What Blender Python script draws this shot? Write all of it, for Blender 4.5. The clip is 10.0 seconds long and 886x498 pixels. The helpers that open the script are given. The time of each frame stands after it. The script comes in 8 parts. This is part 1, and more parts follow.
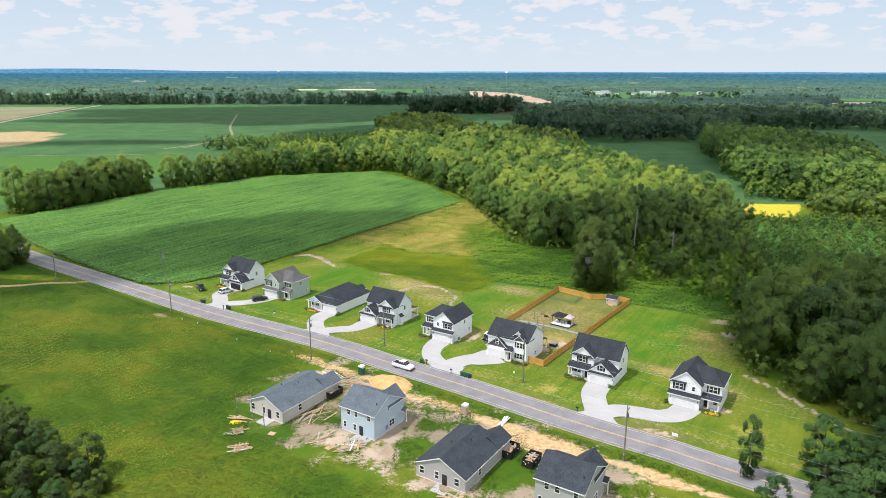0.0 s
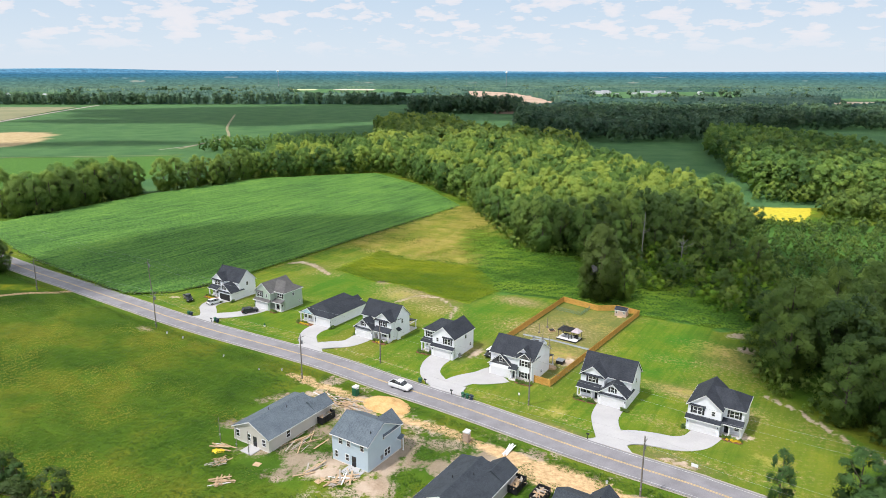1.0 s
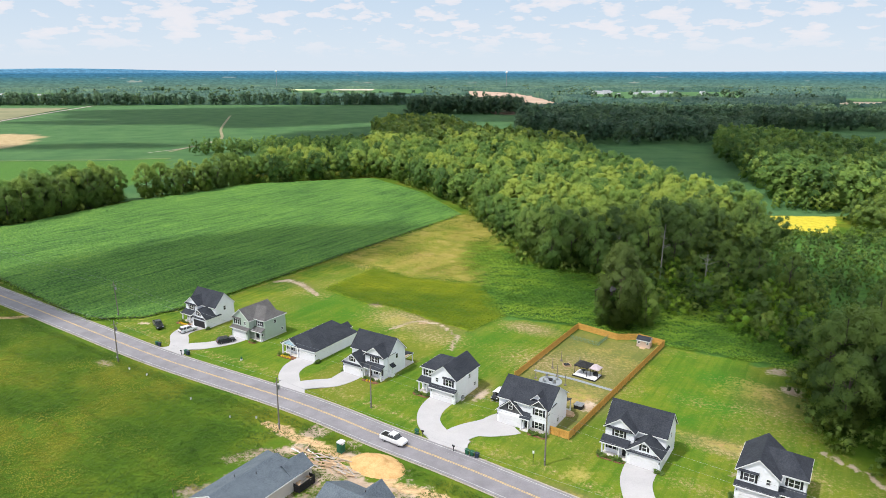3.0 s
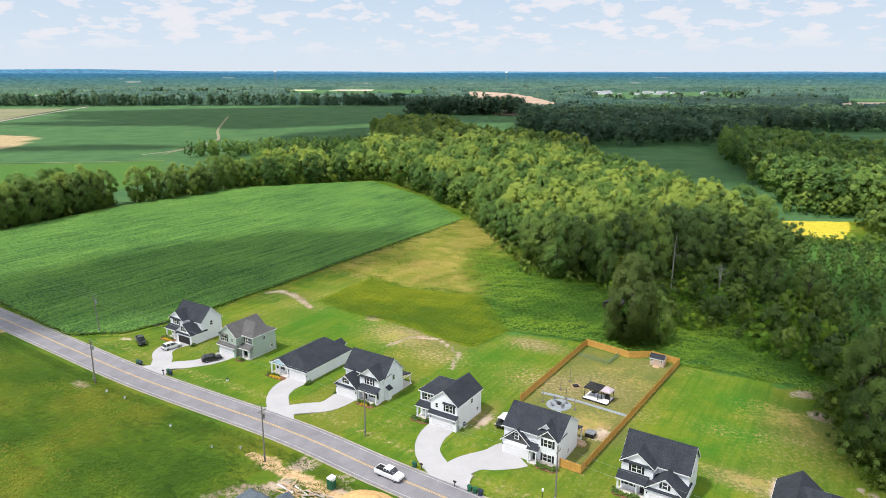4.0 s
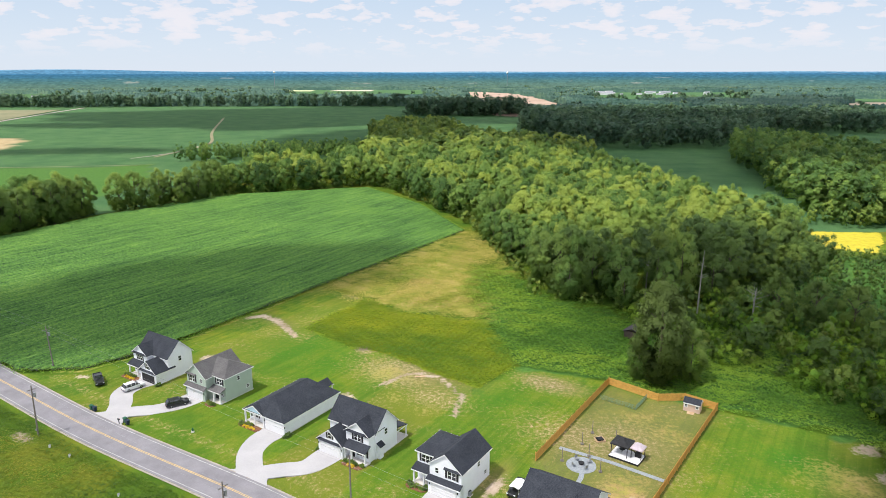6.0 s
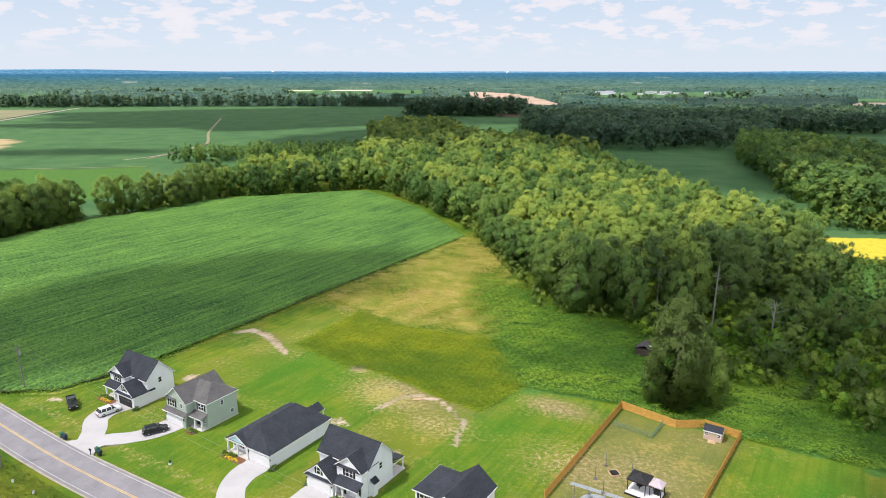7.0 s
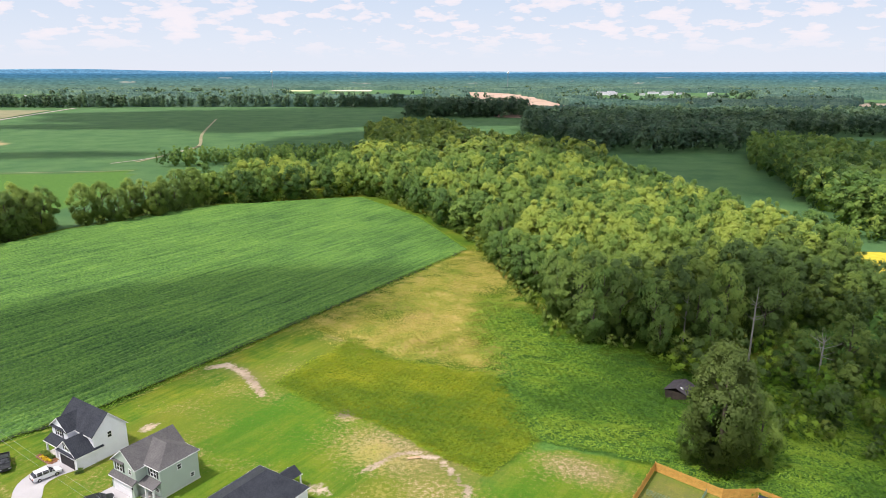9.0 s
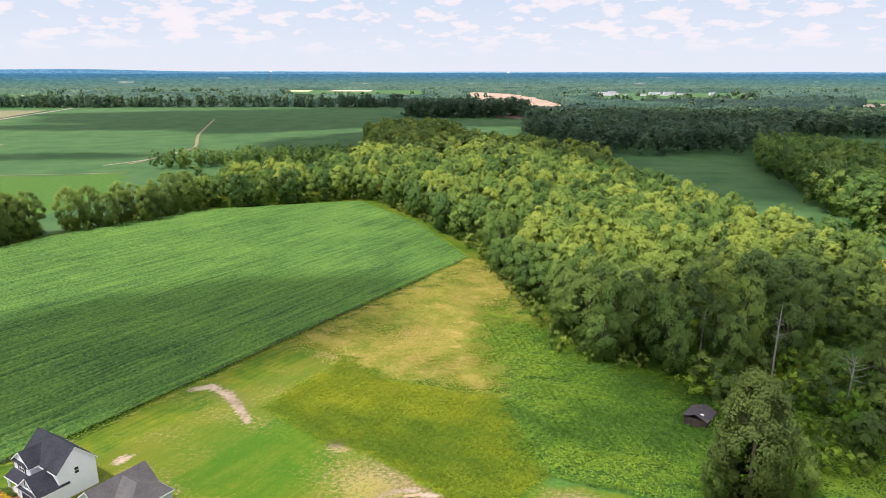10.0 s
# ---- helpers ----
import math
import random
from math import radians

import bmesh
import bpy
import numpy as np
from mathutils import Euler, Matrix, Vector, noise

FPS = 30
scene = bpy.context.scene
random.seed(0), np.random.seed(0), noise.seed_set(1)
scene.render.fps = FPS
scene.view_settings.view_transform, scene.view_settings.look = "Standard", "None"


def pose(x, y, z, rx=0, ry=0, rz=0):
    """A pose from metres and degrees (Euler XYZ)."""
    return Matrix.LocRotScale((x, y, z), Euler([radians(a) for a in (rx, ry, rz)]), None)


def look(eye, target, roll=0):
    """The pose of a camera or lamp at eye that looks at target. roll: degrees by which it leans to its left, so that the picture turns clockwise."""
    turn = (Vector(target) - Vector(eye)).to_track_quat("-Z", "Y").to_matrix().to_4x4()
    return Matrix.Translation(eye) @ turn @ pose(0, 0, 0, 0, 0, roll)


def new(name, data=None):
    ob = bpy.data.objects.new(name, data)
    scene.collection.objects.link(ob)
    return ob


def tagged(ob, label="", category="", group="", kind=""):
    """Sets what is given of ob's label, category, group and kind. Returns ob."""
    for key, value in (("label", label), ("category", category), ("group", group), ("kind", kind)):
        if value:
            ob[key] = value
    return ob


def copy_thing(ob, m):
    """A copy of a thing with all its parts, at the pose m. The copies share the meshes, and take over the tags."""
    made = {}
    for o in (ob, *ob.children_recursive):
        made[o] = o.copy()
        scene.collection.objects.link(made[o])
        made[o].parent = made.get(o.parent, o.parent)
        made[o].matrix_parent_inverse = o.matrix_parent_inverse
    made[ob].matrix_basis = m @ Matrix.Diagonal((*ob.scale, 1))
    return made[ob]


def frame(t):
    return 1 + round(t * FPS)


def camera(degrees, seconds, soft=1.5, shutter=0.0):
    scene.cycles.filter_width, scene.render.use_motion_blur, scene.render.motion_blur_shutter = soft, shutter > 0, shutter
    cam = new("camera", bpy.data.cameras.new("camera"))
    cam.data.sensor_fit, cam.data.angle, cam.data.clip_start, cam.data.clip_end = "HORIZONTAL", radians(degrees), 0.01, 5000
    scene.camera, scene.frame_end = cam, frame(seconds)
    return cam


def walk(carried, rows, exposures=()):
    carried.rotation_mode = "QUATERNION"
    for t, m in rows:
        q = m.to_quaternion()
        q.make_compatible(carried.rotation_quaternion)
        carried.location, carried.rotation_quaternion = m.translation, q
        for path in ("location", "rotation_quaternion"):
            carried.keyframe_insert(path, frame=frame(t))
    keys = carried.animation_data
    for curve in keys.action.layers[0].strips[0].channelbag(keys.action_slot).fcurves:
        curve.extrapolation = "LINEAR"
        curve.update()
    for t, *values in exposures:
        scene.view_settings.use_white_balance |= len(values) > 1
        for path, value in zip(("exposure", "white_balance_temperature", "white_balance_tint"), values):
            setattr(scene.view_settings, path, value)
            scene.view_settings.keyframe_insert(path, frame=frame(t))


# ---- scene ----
cam = camera(67.0, 10.0, soft=0.65)
FLIGHT, EYE, TILT, LEAN = 115.0, 70.0, -14.8, -0.05
# seconds, share of the flight, yaw, pitch, roll
ROWS = [
    (0.0, 0.0, 0.0, 0.0, 0.0), (0.5, 0.0485, -0.02, -0.01, 0.01), (1.0, 0.0951, -0.04, -0.02, 0.01),
    (1.5, 0.145, -0.04, -0.03, 0.01), (2.0, 0.1953, -0.05, -0.03, 0.02), (2.5, 0.246, -0.06, -0.03, 0.04),
    (4.0, 0.3956, -0.09, 0.0, 0.07), (4.5, 0.4463, -0.08, 0.02, 0.09), (5.0, 0.4951, -0.08, 0.04, 0.11),
    (5.5, 0.5459, -0.07, 0.03, 0.14), (7.0, 0.6967, -0.09, 0.0, 0.11), (7.5, 0.7476, -0.08, 0.0, 0.1),
    (8.0, 0.7987, -0.08, 0.0, 0.09), (8.5, 0.8495, -0.08, -0.01, 0.08), (9.0, 0.8984, -0.09, 0.01, 0.06),
    (9.5, 0.9489, -0.08, 0.0, 0.05), (10.0, 1.0, -0.09, 0.02, 0.04),
]
walk(cam, [(t, pose(-0.004 * FLIGHT * s, FLIGHT * s, EYE - 0.001 * FLIGHT * s, 90 + TILT + pitch, LEAN + roll, yaw))
           for t, s, yaw, pitch, roll in ROWS], [(0.0, 0.43, 6500, 10), (5.0, 0.44, 6500, 11), (7.5, 0.48, 6600, 14), (10.0, 0.53, 6750, 18)])

# ---------------------------------------------------------------- sky, sun
SUN_DIR = Vector((-0.90, -0.44, 0.0)).normalized()
SUN_EL = radians(62)
sun = new("sun", bpy.data.lights.new("sun", "SUN"))
sun.data.energy, sun.data.angle, sun.data.color = 2.8, radians(3.5), (1.0, 0.96, 0.90)
to_sun = SUN_DIR * math.cos(SUN_EL) + Vector((0, 0, math.sin(SUN_EL)))
sun.matrix_world = look(to_sun * 900, (0, 0, 0))

world = bpy.data.worlds.new("sky")
scene.world = world
world.use_nodes = True


def ramp(tree, stops, fac=None, interpolation="LINEAR"):
    n = tree.nodes.new("ShaderNodeValToRGB")
    n.color_ramp.interpolation = interpolation
    els = n.color_ramp.elements
    while len(els) < len(stops):
        els.new(0.5)
    for e, (p, c) in zip(els, stops):
        e.position = p
        e.color = (c, c, c, 1) if isinstance(c, (int, float)) else (*c[:3], 1)
    if fac is not None:
        tree.links.new(fac, n.inputs[0])
    return n.outputs[0]


def mixc(tree, fac, a, b, mode="MIX"):
    n = tree.nodes.new("ShaderNodeMix")
    n.data_type, n.blend_type = "RGBA", mode
    for sock, v in ((n.inputs[0], fac), (n.inputs[6], a), (n.inputs[7], b)):
        if isinstance(v, (int, float)):
            sock.default_value = v
        elif isinstance(v, tuple):
            sock.default_value = (*v[:3], 1)
        else:
            tree.links.new(v, sock)
    return n.outputs[2]


def maths(tree, op, a, b=0.0, c=None):
    n = tree.nodes.new("ShaderNodeMath")
    n.operation = op
    for i, v in enumerate((a, b) if c is None else (a, b, c)):
        if isinstance(v, (int, float)):
            n.inputs[i].default_value = v
        else:
            tree.links.new(v, n.inputs[i])
    return n.outputs[0]


def noise_at(tree, vec, scale, detail=4.0, rough=0.55, dist=0.0, dims="3D"):
    n = tree.nodes.new("ShaderNodeTexNoise")
    n.noise_dimensions = dims
    n.inputs["Scale"].default_value, n.inputs["Detail"].default_value = scale, detail
    n.inputs["Roughness"].default_value, n.inputs["Distortion"].default_value = rough, dist
    if vec is not None:
        tree.links.new(vec, n.inputs["Vector"])
    return n.outputs[0]


def build_sky():
    t = world.node_tree
    t.nodes.clear()
    sky = t.nodes.new("ShaderNodeTexSky")
    sky.sky_type, sky.sun_disc = "NISHITA", False
    sky.sun_elevation = SUN_EL
    sky.sun_rotation = math.atan2(SUN_DIR.x, SUN_DIR.y)
    sky.altitude, sky.air_density, sky.dust_density, sky.ozone_density = 60, 1.0, 2.2, 1.2
    co = t.nodes.new("ShaderNodeTexCoord")
    sep = t.nodes.new("ShaderNodeSeparateXYZ")
    t.links.new(co.outputs["Generated"], sep.inputs[0])
    bearing = maths(t, "ARCTAN2", sep.outputs[0], sep.outputs[1])
    flat = t.nodes.new("ShaderNodeCombineXYZ")
    t.links.new(maths(t, "MULTIPLY", bearing, 14.0), flat.inputs[0])
    t.links.new(maths(t, "MULTIPLY", maths(t, "POWER", maths(t, "MAXIMUM", sep.outputs[2], 0.0), 0.8), 30.0), flat.inputs[1])
    puffs = noise_at(t, flat.outputs[0], 1.7, 7.0, 0.55, 0.0)
    groups = noise_at(t, flat.outputs[0], 0.5, 2.0, 0.5)
    puffs = maths(t, "ADD", puffs, maths(t, "MULTIPLY", maths(t, "SUBTRACT", groups, 0.5), 0.36))
    cover = ramp(t, [(0.515, 0.0), (0.55, 0.65), (0.64, 1.0)], puffs)
    cover = maths(t, "MULTIPLY", cover, ramp(t, [(0.018, 0.0), (0.05, 1.0)], sep.outputs[2]))
    veil = mixc(t, ramp(t, [(0.10, 0.0), (0.5, 0.8)], sep.outputs[2]), sky.outputs[0], (9.3, 9.7, 10.7))
    low = ramp(t, [(0.0, (4.5, 5.0, 5.55)), (0.035, (4.3, 4.95, 5.6)), (0.11, (3.6, 4.5, 5.5))], sep.outputs[2])
    veil = mixc(t, ramp(t, [(0.10, 1.0), (0.4, 0.0)], sep.outputs[2]), veil, low)
    col = mixc(t, maths(t, "MULTIPLY", cover, 0.72), veil, (5.75, 5.5, 5.68))
    bg = t.nodes.new("ShaderNodeBackground")
    bg.inputs[1].default_value = 0.118
    t.links.new(col, bg.inputs[0])
    out = t.nodes.new("ShaderNodeOutputWorld")
    t.links.new(bg.outputs[0], out.inputs[0])


build_sky()

# ---------------------------------------------------------------- materials
MATS = {}


def material(name, build):
    if name not in MATS:
        m = bpy.data.materials.new(name)
        m.use_nodes = True
        t = m.node_tree
        b = t.nodes["Principled BSDF"]
        b.inputs["Specular IOR Level"].default_value = 0.3
        build(t, b)
        MATS[name] = m
    return MATS[name]


def obj_co(t):
    return t.nodes.new("ShaderNodeTexCoord").outputs["Object"]


def world_co(t):
    return t.nodes.new("ShaderNodeNewGeometry").outputs["Position"]


def attr(t, name):
    n = t.nodes.new("ShaderNodeAttribute")
    n.attribute_name = name
    sep = t.nodes.new("ShaderNodeSeparateColor")
    t.links.new(n.outputs["Color"], sep.inputs[0])
    return sep.outputs[0], sep.outputs[1], sep.outputs[2], n.outputs["Alpha"]


def bump(t, b, height, strength, distance):
    n = t.nodes.new("ShaderNodeBump")
    n.inputs["Strength"].default_value, n.inputs["Distance"].default_value = strength, distance
    t.links.new(height, n.inputs["Height"])
    t.links.new(n.outputs[0], b.inputs["Normal"])


def speckled(name, dark, light, scale, rough=0.8, bump_s=0.0, bump_d=0.02, fine=6.0, metal=0.0):
    """A surface that varies between two colours at two scales."""
    def make(t, b):
        co = obj_co(t)
        n1, n2 = noise_at(t, co, scale), noise_at(t, co, scale * fine, 3.0, 0.6)
        f = maths(t, "ADD", maths(t, "MULTIPLY", n1, 0.6), maths(t, "MULTIPLY", n2, 0.4))
        t.links.new(ramp(t, [(0.36, dark), (0.64, light)], f), b.inputs["Base Color"])
        b.inputs["Roughness"].default_value, b.inputs["Metallic"].default_value = rough, metal
        if bump_s:
            bump(t, b, n2, bump_s, bump_d)
    return material(name, make)


def foliage(name, stops, tint=0.5, through_light=0.34, scale=0.08):
    """Leaves: colour by leaf, by tree and by a broad patch, with light that comes through."""
    def make(t, b):
        geo = t.nodes.new("ShaderNodeNewGeometry")
        info = t.nodes.new("ShaderNodeObjectInfo")
        per_tree = attr(t, "tint")[0]
        f = maths(t, "MULTIPLY", geo.outputs["Random Per Island"], 0.12)
        f = maths(t, "ADD", f, maths(t, "MULTIPLY", per_tree, 0.56))
        f = maths(t, "ADD", f, maths(t, "MULTIPLY", info.outputs["Random"], 0.36 * tint))
        f = maths(t, "ADD", f, maths(t, "MULTIPLY", noise_at(t, geo.outputs["Position"], scale, 2.0), 0.3))
        col = ramp(t, stops, f)
        t.links.new(col, b.inputs["Base Color"])
        b.inputs["Roughness"].default_value = 0.6
        b.inputs["Specular IOR Level"].default_value = 0.2
        face = t.nodes.new("ShaderNodeAttribute")
        face.attribute_name = "facing"
        turn = t.nodes.new("ShaderNodeVectorTransform")
        turn.vector_type, turn.convert_from, turn.convert_to = "NORMAL", "OBJECT", "WORLD"
        t.links.new(face.outputs["Vector"], turn.inputs[0])
        own, mean, unit = (t.nodes.new("ShaderNodeVectorMath") for _ in range(3))
        own.operation, mean.operation, unit.operation = "SCALE", "ADD", "NORMALIZE"
        own.inputs["Scale"].default_value = 0.4
        t.links.new(geo.outputs["Normal"], own.inputs[0])
        t.links.new(own.outputs[0], mean.inputs[0])
        t.links.new(turn.outputs[0], mean.inputs[1])
        t.links.new(mean.outputs[0], unit.inputs[0])
        t.links.new(unit.outputs[0], b.inputs["Normal"])
        tr = t.nodes.new("ShaderNodeBsdfTranslucent")
        t.links.new(mixc(t, 1.0, col, (1.0, 1.0, 0.6), "MULTIPLY"), tr.inputs[0])
        mx = t.nodes.new("ShaderNodeMixShader")
        mx.inputs[0].default_value = through_light
        t.links.new(b.outputs[0], mx.inputs[1])
        t.links.new(tr.outputs[0], mx.inputs[2])
        t.links.new(mx.outputs[0], t.nodes["Material Output"].inputs[0])
    return material(name, make)


LEAF = foliage("broad_leaves", [(0.26, (0.068, 0.143, 0.048)), (0.52, (0.135, 0.251, 0.067)), (0.74, (0.245, 0.375, 0.089)), (1.0, (0.410, 0.504, 0.108))], 0.9, 0.46)
# dark-leaved trees; also puts cloud shade into the colour of some woods
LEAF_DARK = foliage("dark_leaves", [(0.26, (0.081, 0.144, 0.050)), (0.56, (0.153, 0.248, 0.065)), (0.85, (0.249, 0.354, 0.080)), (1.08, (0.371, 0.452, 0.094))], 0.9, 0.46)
LEAF_DEEP = foliage("deep_green_leaves", [(0.26, (0.040, 0.072, 0.024)), (0.56, (0.076, 0.122, 0.034)), (0.9, (0.130, 0.185, 0.044))], 0.9, 0.4)
# far woods: haze is painted into these two as bluer, paler leaf colours
LEAF_FAR_HAZE = foliage("hazy_far_leaves", [(0.2, (0.056, 0.121, 0.078)), (0.6, (0.097, 0.181, 0.108)), (1.0, (0.166, 0.258, 0.131))], scale=0.006)
LEAF_MIST = foliage("hazy_distant_leaves", [(0.2, (0.067, 0.140, 0.099)), (0.6, (0.119, 0.205, 0.127)), (1.0, (0.200, 0.292, 0.151))], scale=0.004)
NEEDLE = foliage("pine_needles", [(0.2, (0.036, 0.084, 0.028)), (0.6, (0.068, 0.140, 0.040)), (1.0, (0.12, 0.205, 0.054))])
VINE = foliage("vine_leaves", [(0.2, (0.084, 0.204, 0.022)), (0.5, (0.185, 0.348, 0.035)), (0.95, (0.347, 0.504, 0.055))], scale=0.12)
BARK = speckled("bark", (0.06, 0.045, 0.033), (0.17, 0.14, 0.11), 1.5, 0.95, 0.6, 0.05)
DEADWOOD = speckled("weathered_deadwood", (0.20, 0.185, 0.16), (0.38, 0.36, 0.32), 1.2, 0.9)


def ground_material(t, b):
    co = world_co(t)
    lawn, dirt, dry, sand = attr(t, "zone")
    lush, weeds, crop, pale = attr(t, "cover")
    n_big, n_mid = noise_at(t, co, 0.035, 4.0, 0.6), noise_at(t, co, 0.16, 5.0, 0.65)
    n_fine, n_tuft = noise_at(t, co, 1.1, 4.0, 0.7), noise_at(t, co, 0.55, 3.0, 0.6, 0.6)
    # rough meadow, yellow to green in broad drifts
    col = ramp(t, [(0.40, (0.046, 0.102, 0.010)), (0.50, (0.082, 0.145, 0.012)), (0.62, (0.155, 0.175, 0.018))], n_big)
    col = mixc(t, ramp(t, [(0.46, 0.0), (0.66, 0.5)], n_mid), col, (0.070, 0.140, 0.014))
    col = mixc(t, ramp(t, [(0.5, 0.0), (0.8, 0.3)], n_tuft), col, (0.040, 0.075, 0.012))
    n_grit = noise_at(t, co, 3.2, 2.0, 0.7)
    grass = ramp(t, [(0.34, (0.064, 0.146, 0.012)), (0.47, (0.112, 0.188, 0.014)), (0.60, (0.180, 0.218, 0.018)), (0.74, (0.23, 0.215, 0.04))], n_mid)
    grass = mixc(t, ramp(t, [(0.54, 0.0), (0.70, 0.3)], n_grit), grass, (0.22, 0.22, 0.05))
    grass = mixc(t, ramp(t, [(0.32, 0.45), (0.46, 0.0)], n_grit), grass, (0.05, 0.10, 0.010))
    grass = mixc(t, ramp(t, [(0.47, 0.0), (0.62, 0.6)], n_big), grass, (0.060, 0.132, 0.016))
    grass = mixc(t, ramp(t, [(0.52, 0.0), (0.72, 0.25)], n_fine), grass, (0.20, 0.21, 0.04))
    grass = mixc(t, ramp(t, [(0.30, 0.35), (0.45, 0.0)], n_fine), grass, (0.045, 0.11, 0.010))
    turn = t.nodes.new("ShaderNodeMapping")
    turn.inputs["Rotation"].default_value = (0, 0, -radians(57))
    t.links.new(co, turn.inputs[0])
    swath = t.nodes.new("ShaderNodeMapping")
    swath.inputs["Scale"].default_value = (0.04, 0.8, 1.0)
    t.links.new(turn.outputs[0], swath.inputs[0])
    mown = noise_at(t, swath.outputs[0], 1.0, 3.0, 0.65)
    tone, thin, rich, ruddy = attr(t, "turf")
    grass = mixc(t, ramp(t, [(0.38, 0.5), (0.5, 0.0)], mown), grass, (0.06, 0.125, 0.010))
    grass = mixc(t, ramp(t, [(0.52, 0.0), (0.66, 0.4)], mown), grass, (0.20, 0.225, 0.035))
    grass = mixc(t, ramp(t, [(0.0, 0.85), (0.45, 0.0)], tone), grass, (0.150, 0.176, 0.022))
    grass = mixc(t, ramp(t, [(0.55, 0.0), (1.0, 0.5)], tone), grass, (0.074, 0.160, 0.013))
    grass = mixc(t, maths(t, "MULTIPLY", rich, ramp(t, [(0.35, 1.0), (0.6, 0.35)], n_fine)), grass, (0.040, 0.165, 0.012))
    n_fleck = noise_at(t, co, 1.1, 5.0, 0.85)
    worn = maths(t, "ADD", n_fleck, maths(t, "MULTIPLY", maths(t, "SUBTRACT", thin, 1.0), 0.3))
    grass = mixc(t, ramp(t, [(0.36, 0.0), (0.47, 0.8)], worn), grass, (0.27, 0.235, 0.085))
    grass = mixc(t, ramp(t, [(0.49, 0.0), (0.53, 0.9)], worn), grass, (0.45, 0.335, 0.21))
    grass = mixc(t, maths(t, "MULTIPLY", ruddy, ramp(t, [(0.4, 0.95), (0.62, 0.55)], n_fine)), grass, (0.185, 0.155, 0.072))
    edge = maths(t, "ADD", n_fine, maths(t, "MULTIPLY", n_mid, 0.6))

    def over(base, weight, colour, hard=0.35):
        f = maths(t, "ADD", weight, maths(t, "MULTIPLY", maths(t, "SUBTRACT", edge, 0.8), hard))
        f = maths(t, "MULTIPLY", ramp(t, [(0.35, 0.0), (0.65, 1.0)], f), maths(t, "MINIMUM", maths(t, "MULTIPLY", weight, 6.0), 1.0))
        return mixc(t, f, base, colour)

    col = over(col, lawn, grass, 0.15)
    w = ramp(t, [(0.40, (0.125, 0.212, 0.018)), (0.52, (0.20, 0.262, 0.018)), (0.66, (0.31, 0.31, 0.02))], n_mid)
    w = mixc(t, ramp(t, [(0.5, 0.0), (0.75, 0.6)], n_tuft), w, (0.055, 0.105, 0.010))
    col = over(col, weeds, w, 0.2)
    col = over(col, lush, ramp(t, [(0.35, (0.055, 0.14, 0.028)), (0.65, (0.095, 0.20, 0.038))], n_tuft), 0.3)
    col = over(col, crop, ramp(t, [(0.35, (0.052, 0.128, 0.048)), (0.65, (0.085, 0.172, 0.062))], n_big), 0.05)
    d = ramp(t, [(0.35, (0.20, 0.25, 0.04)), (0.52, (0.34, 0.31, 0.07)), (0.68, (0.50, 0.37, 0.14))], n_mid)
    d = mixc(t, ramp(t, [(0.5, 0.0), (0.66, 0.7)], n_fine), d, (0.17, 0.235, 0.03))
    d = mixc(t, maths(t, "MULTIPLY", ruddy, ramp(t, [(0.4, 0.2), (0.6, 1.0)], n_tuft)), d, (0.40, 0.24, 0.12))
    col = over(col, dry, d, 0.9)
    soil = ramp(t, [(0.35, (0.32, 0.235, 0.165)), (0.5, (0.45, 0.35, 0.27)), (0.68, (0.53, 0.43, 0.345))], n_mid)
    soil = mixc(t, ramp(t, [(0.42, 0.7), (0.55, 0.0)], n_big), soil, (0.20, 0.165, 0.115))
    col = over(col, dirt, soil, 1.3)
    sandy = ramp(t, [(0.35, (0.42, 0.275, 0.145)), (0.65, (0.66, 0.465, 0.265))], n_fine)
    col = over(col, sand, sandy, 0.7)
    col = over(col, pale, ramp(t, [(0.35, (0.38, 0.28, 0.14)), (0.65, (0.50, 0.39, 0.23))], n_mid), 0.3)
    t.links.new(col, b.inputs["Base Color"])
    b.inputs["Roughness"].default_value = 0.95
    b.inputs["Specular IOR Level"].default_value = 0.1
    bump(t, b, maths(t, "ADD", n_fine, n_tuft), 0.7, 0.35)


GROUND = material("ground_cover", ground_material)


def crop_material(t, b):
    co = world_co(t)
    turn = t.nodes.new("ShaderNodeMapping")
    turn.inputs["Rotation"].default_value = (0, 0, -radians(57))
    t.links.new(co, turn.inputs[0])
    rows = t.nodes.new("ShaderNodeMapping")
    rows.inputs["Scale"].default_value = (0.05, 0.9, 1.0)
    t.links.new(turn.outputs[0], rows.inputs[0])
    f = maths(t, "ADD", maths(t, "MULTIPLY", noise_at(t, co, 0.03, 3.0), 0.2), maths(t, "MULTIPLY", noise_at(t, co, 1.3, 3.0, 0.75), 0.5))
    f = maths(t, "ADD", f, maths(t, "MULTIPLY", noise_at(t, rows.outputs[0], 0.8, 2.0, 0.6), 0.3))
    col = ramp(t, [(0.36, (0.018, 0.068, 0.016)), (0.5, (0.094, 0.226, 0.040)), (0.64, (0.215, 0.385, 0.064))], f)
    # brown earth low between the rows, leaf shade painted in to darken it
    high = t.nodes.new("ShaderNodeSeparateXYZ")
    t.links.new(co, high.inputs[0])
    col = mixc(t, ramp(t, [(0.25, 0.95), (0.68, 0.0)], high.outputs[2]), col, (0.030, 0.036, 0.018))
    t.links.new(col, b.inputs["Base Color"])
    b.inputs["Roughness"].default_value = 0.7
    bump(t, b, noise_at(t, co, 2.2, 3.0, 0.7), 1.0, 0.5)


CROP = material("soybean_leaves", crop_material)


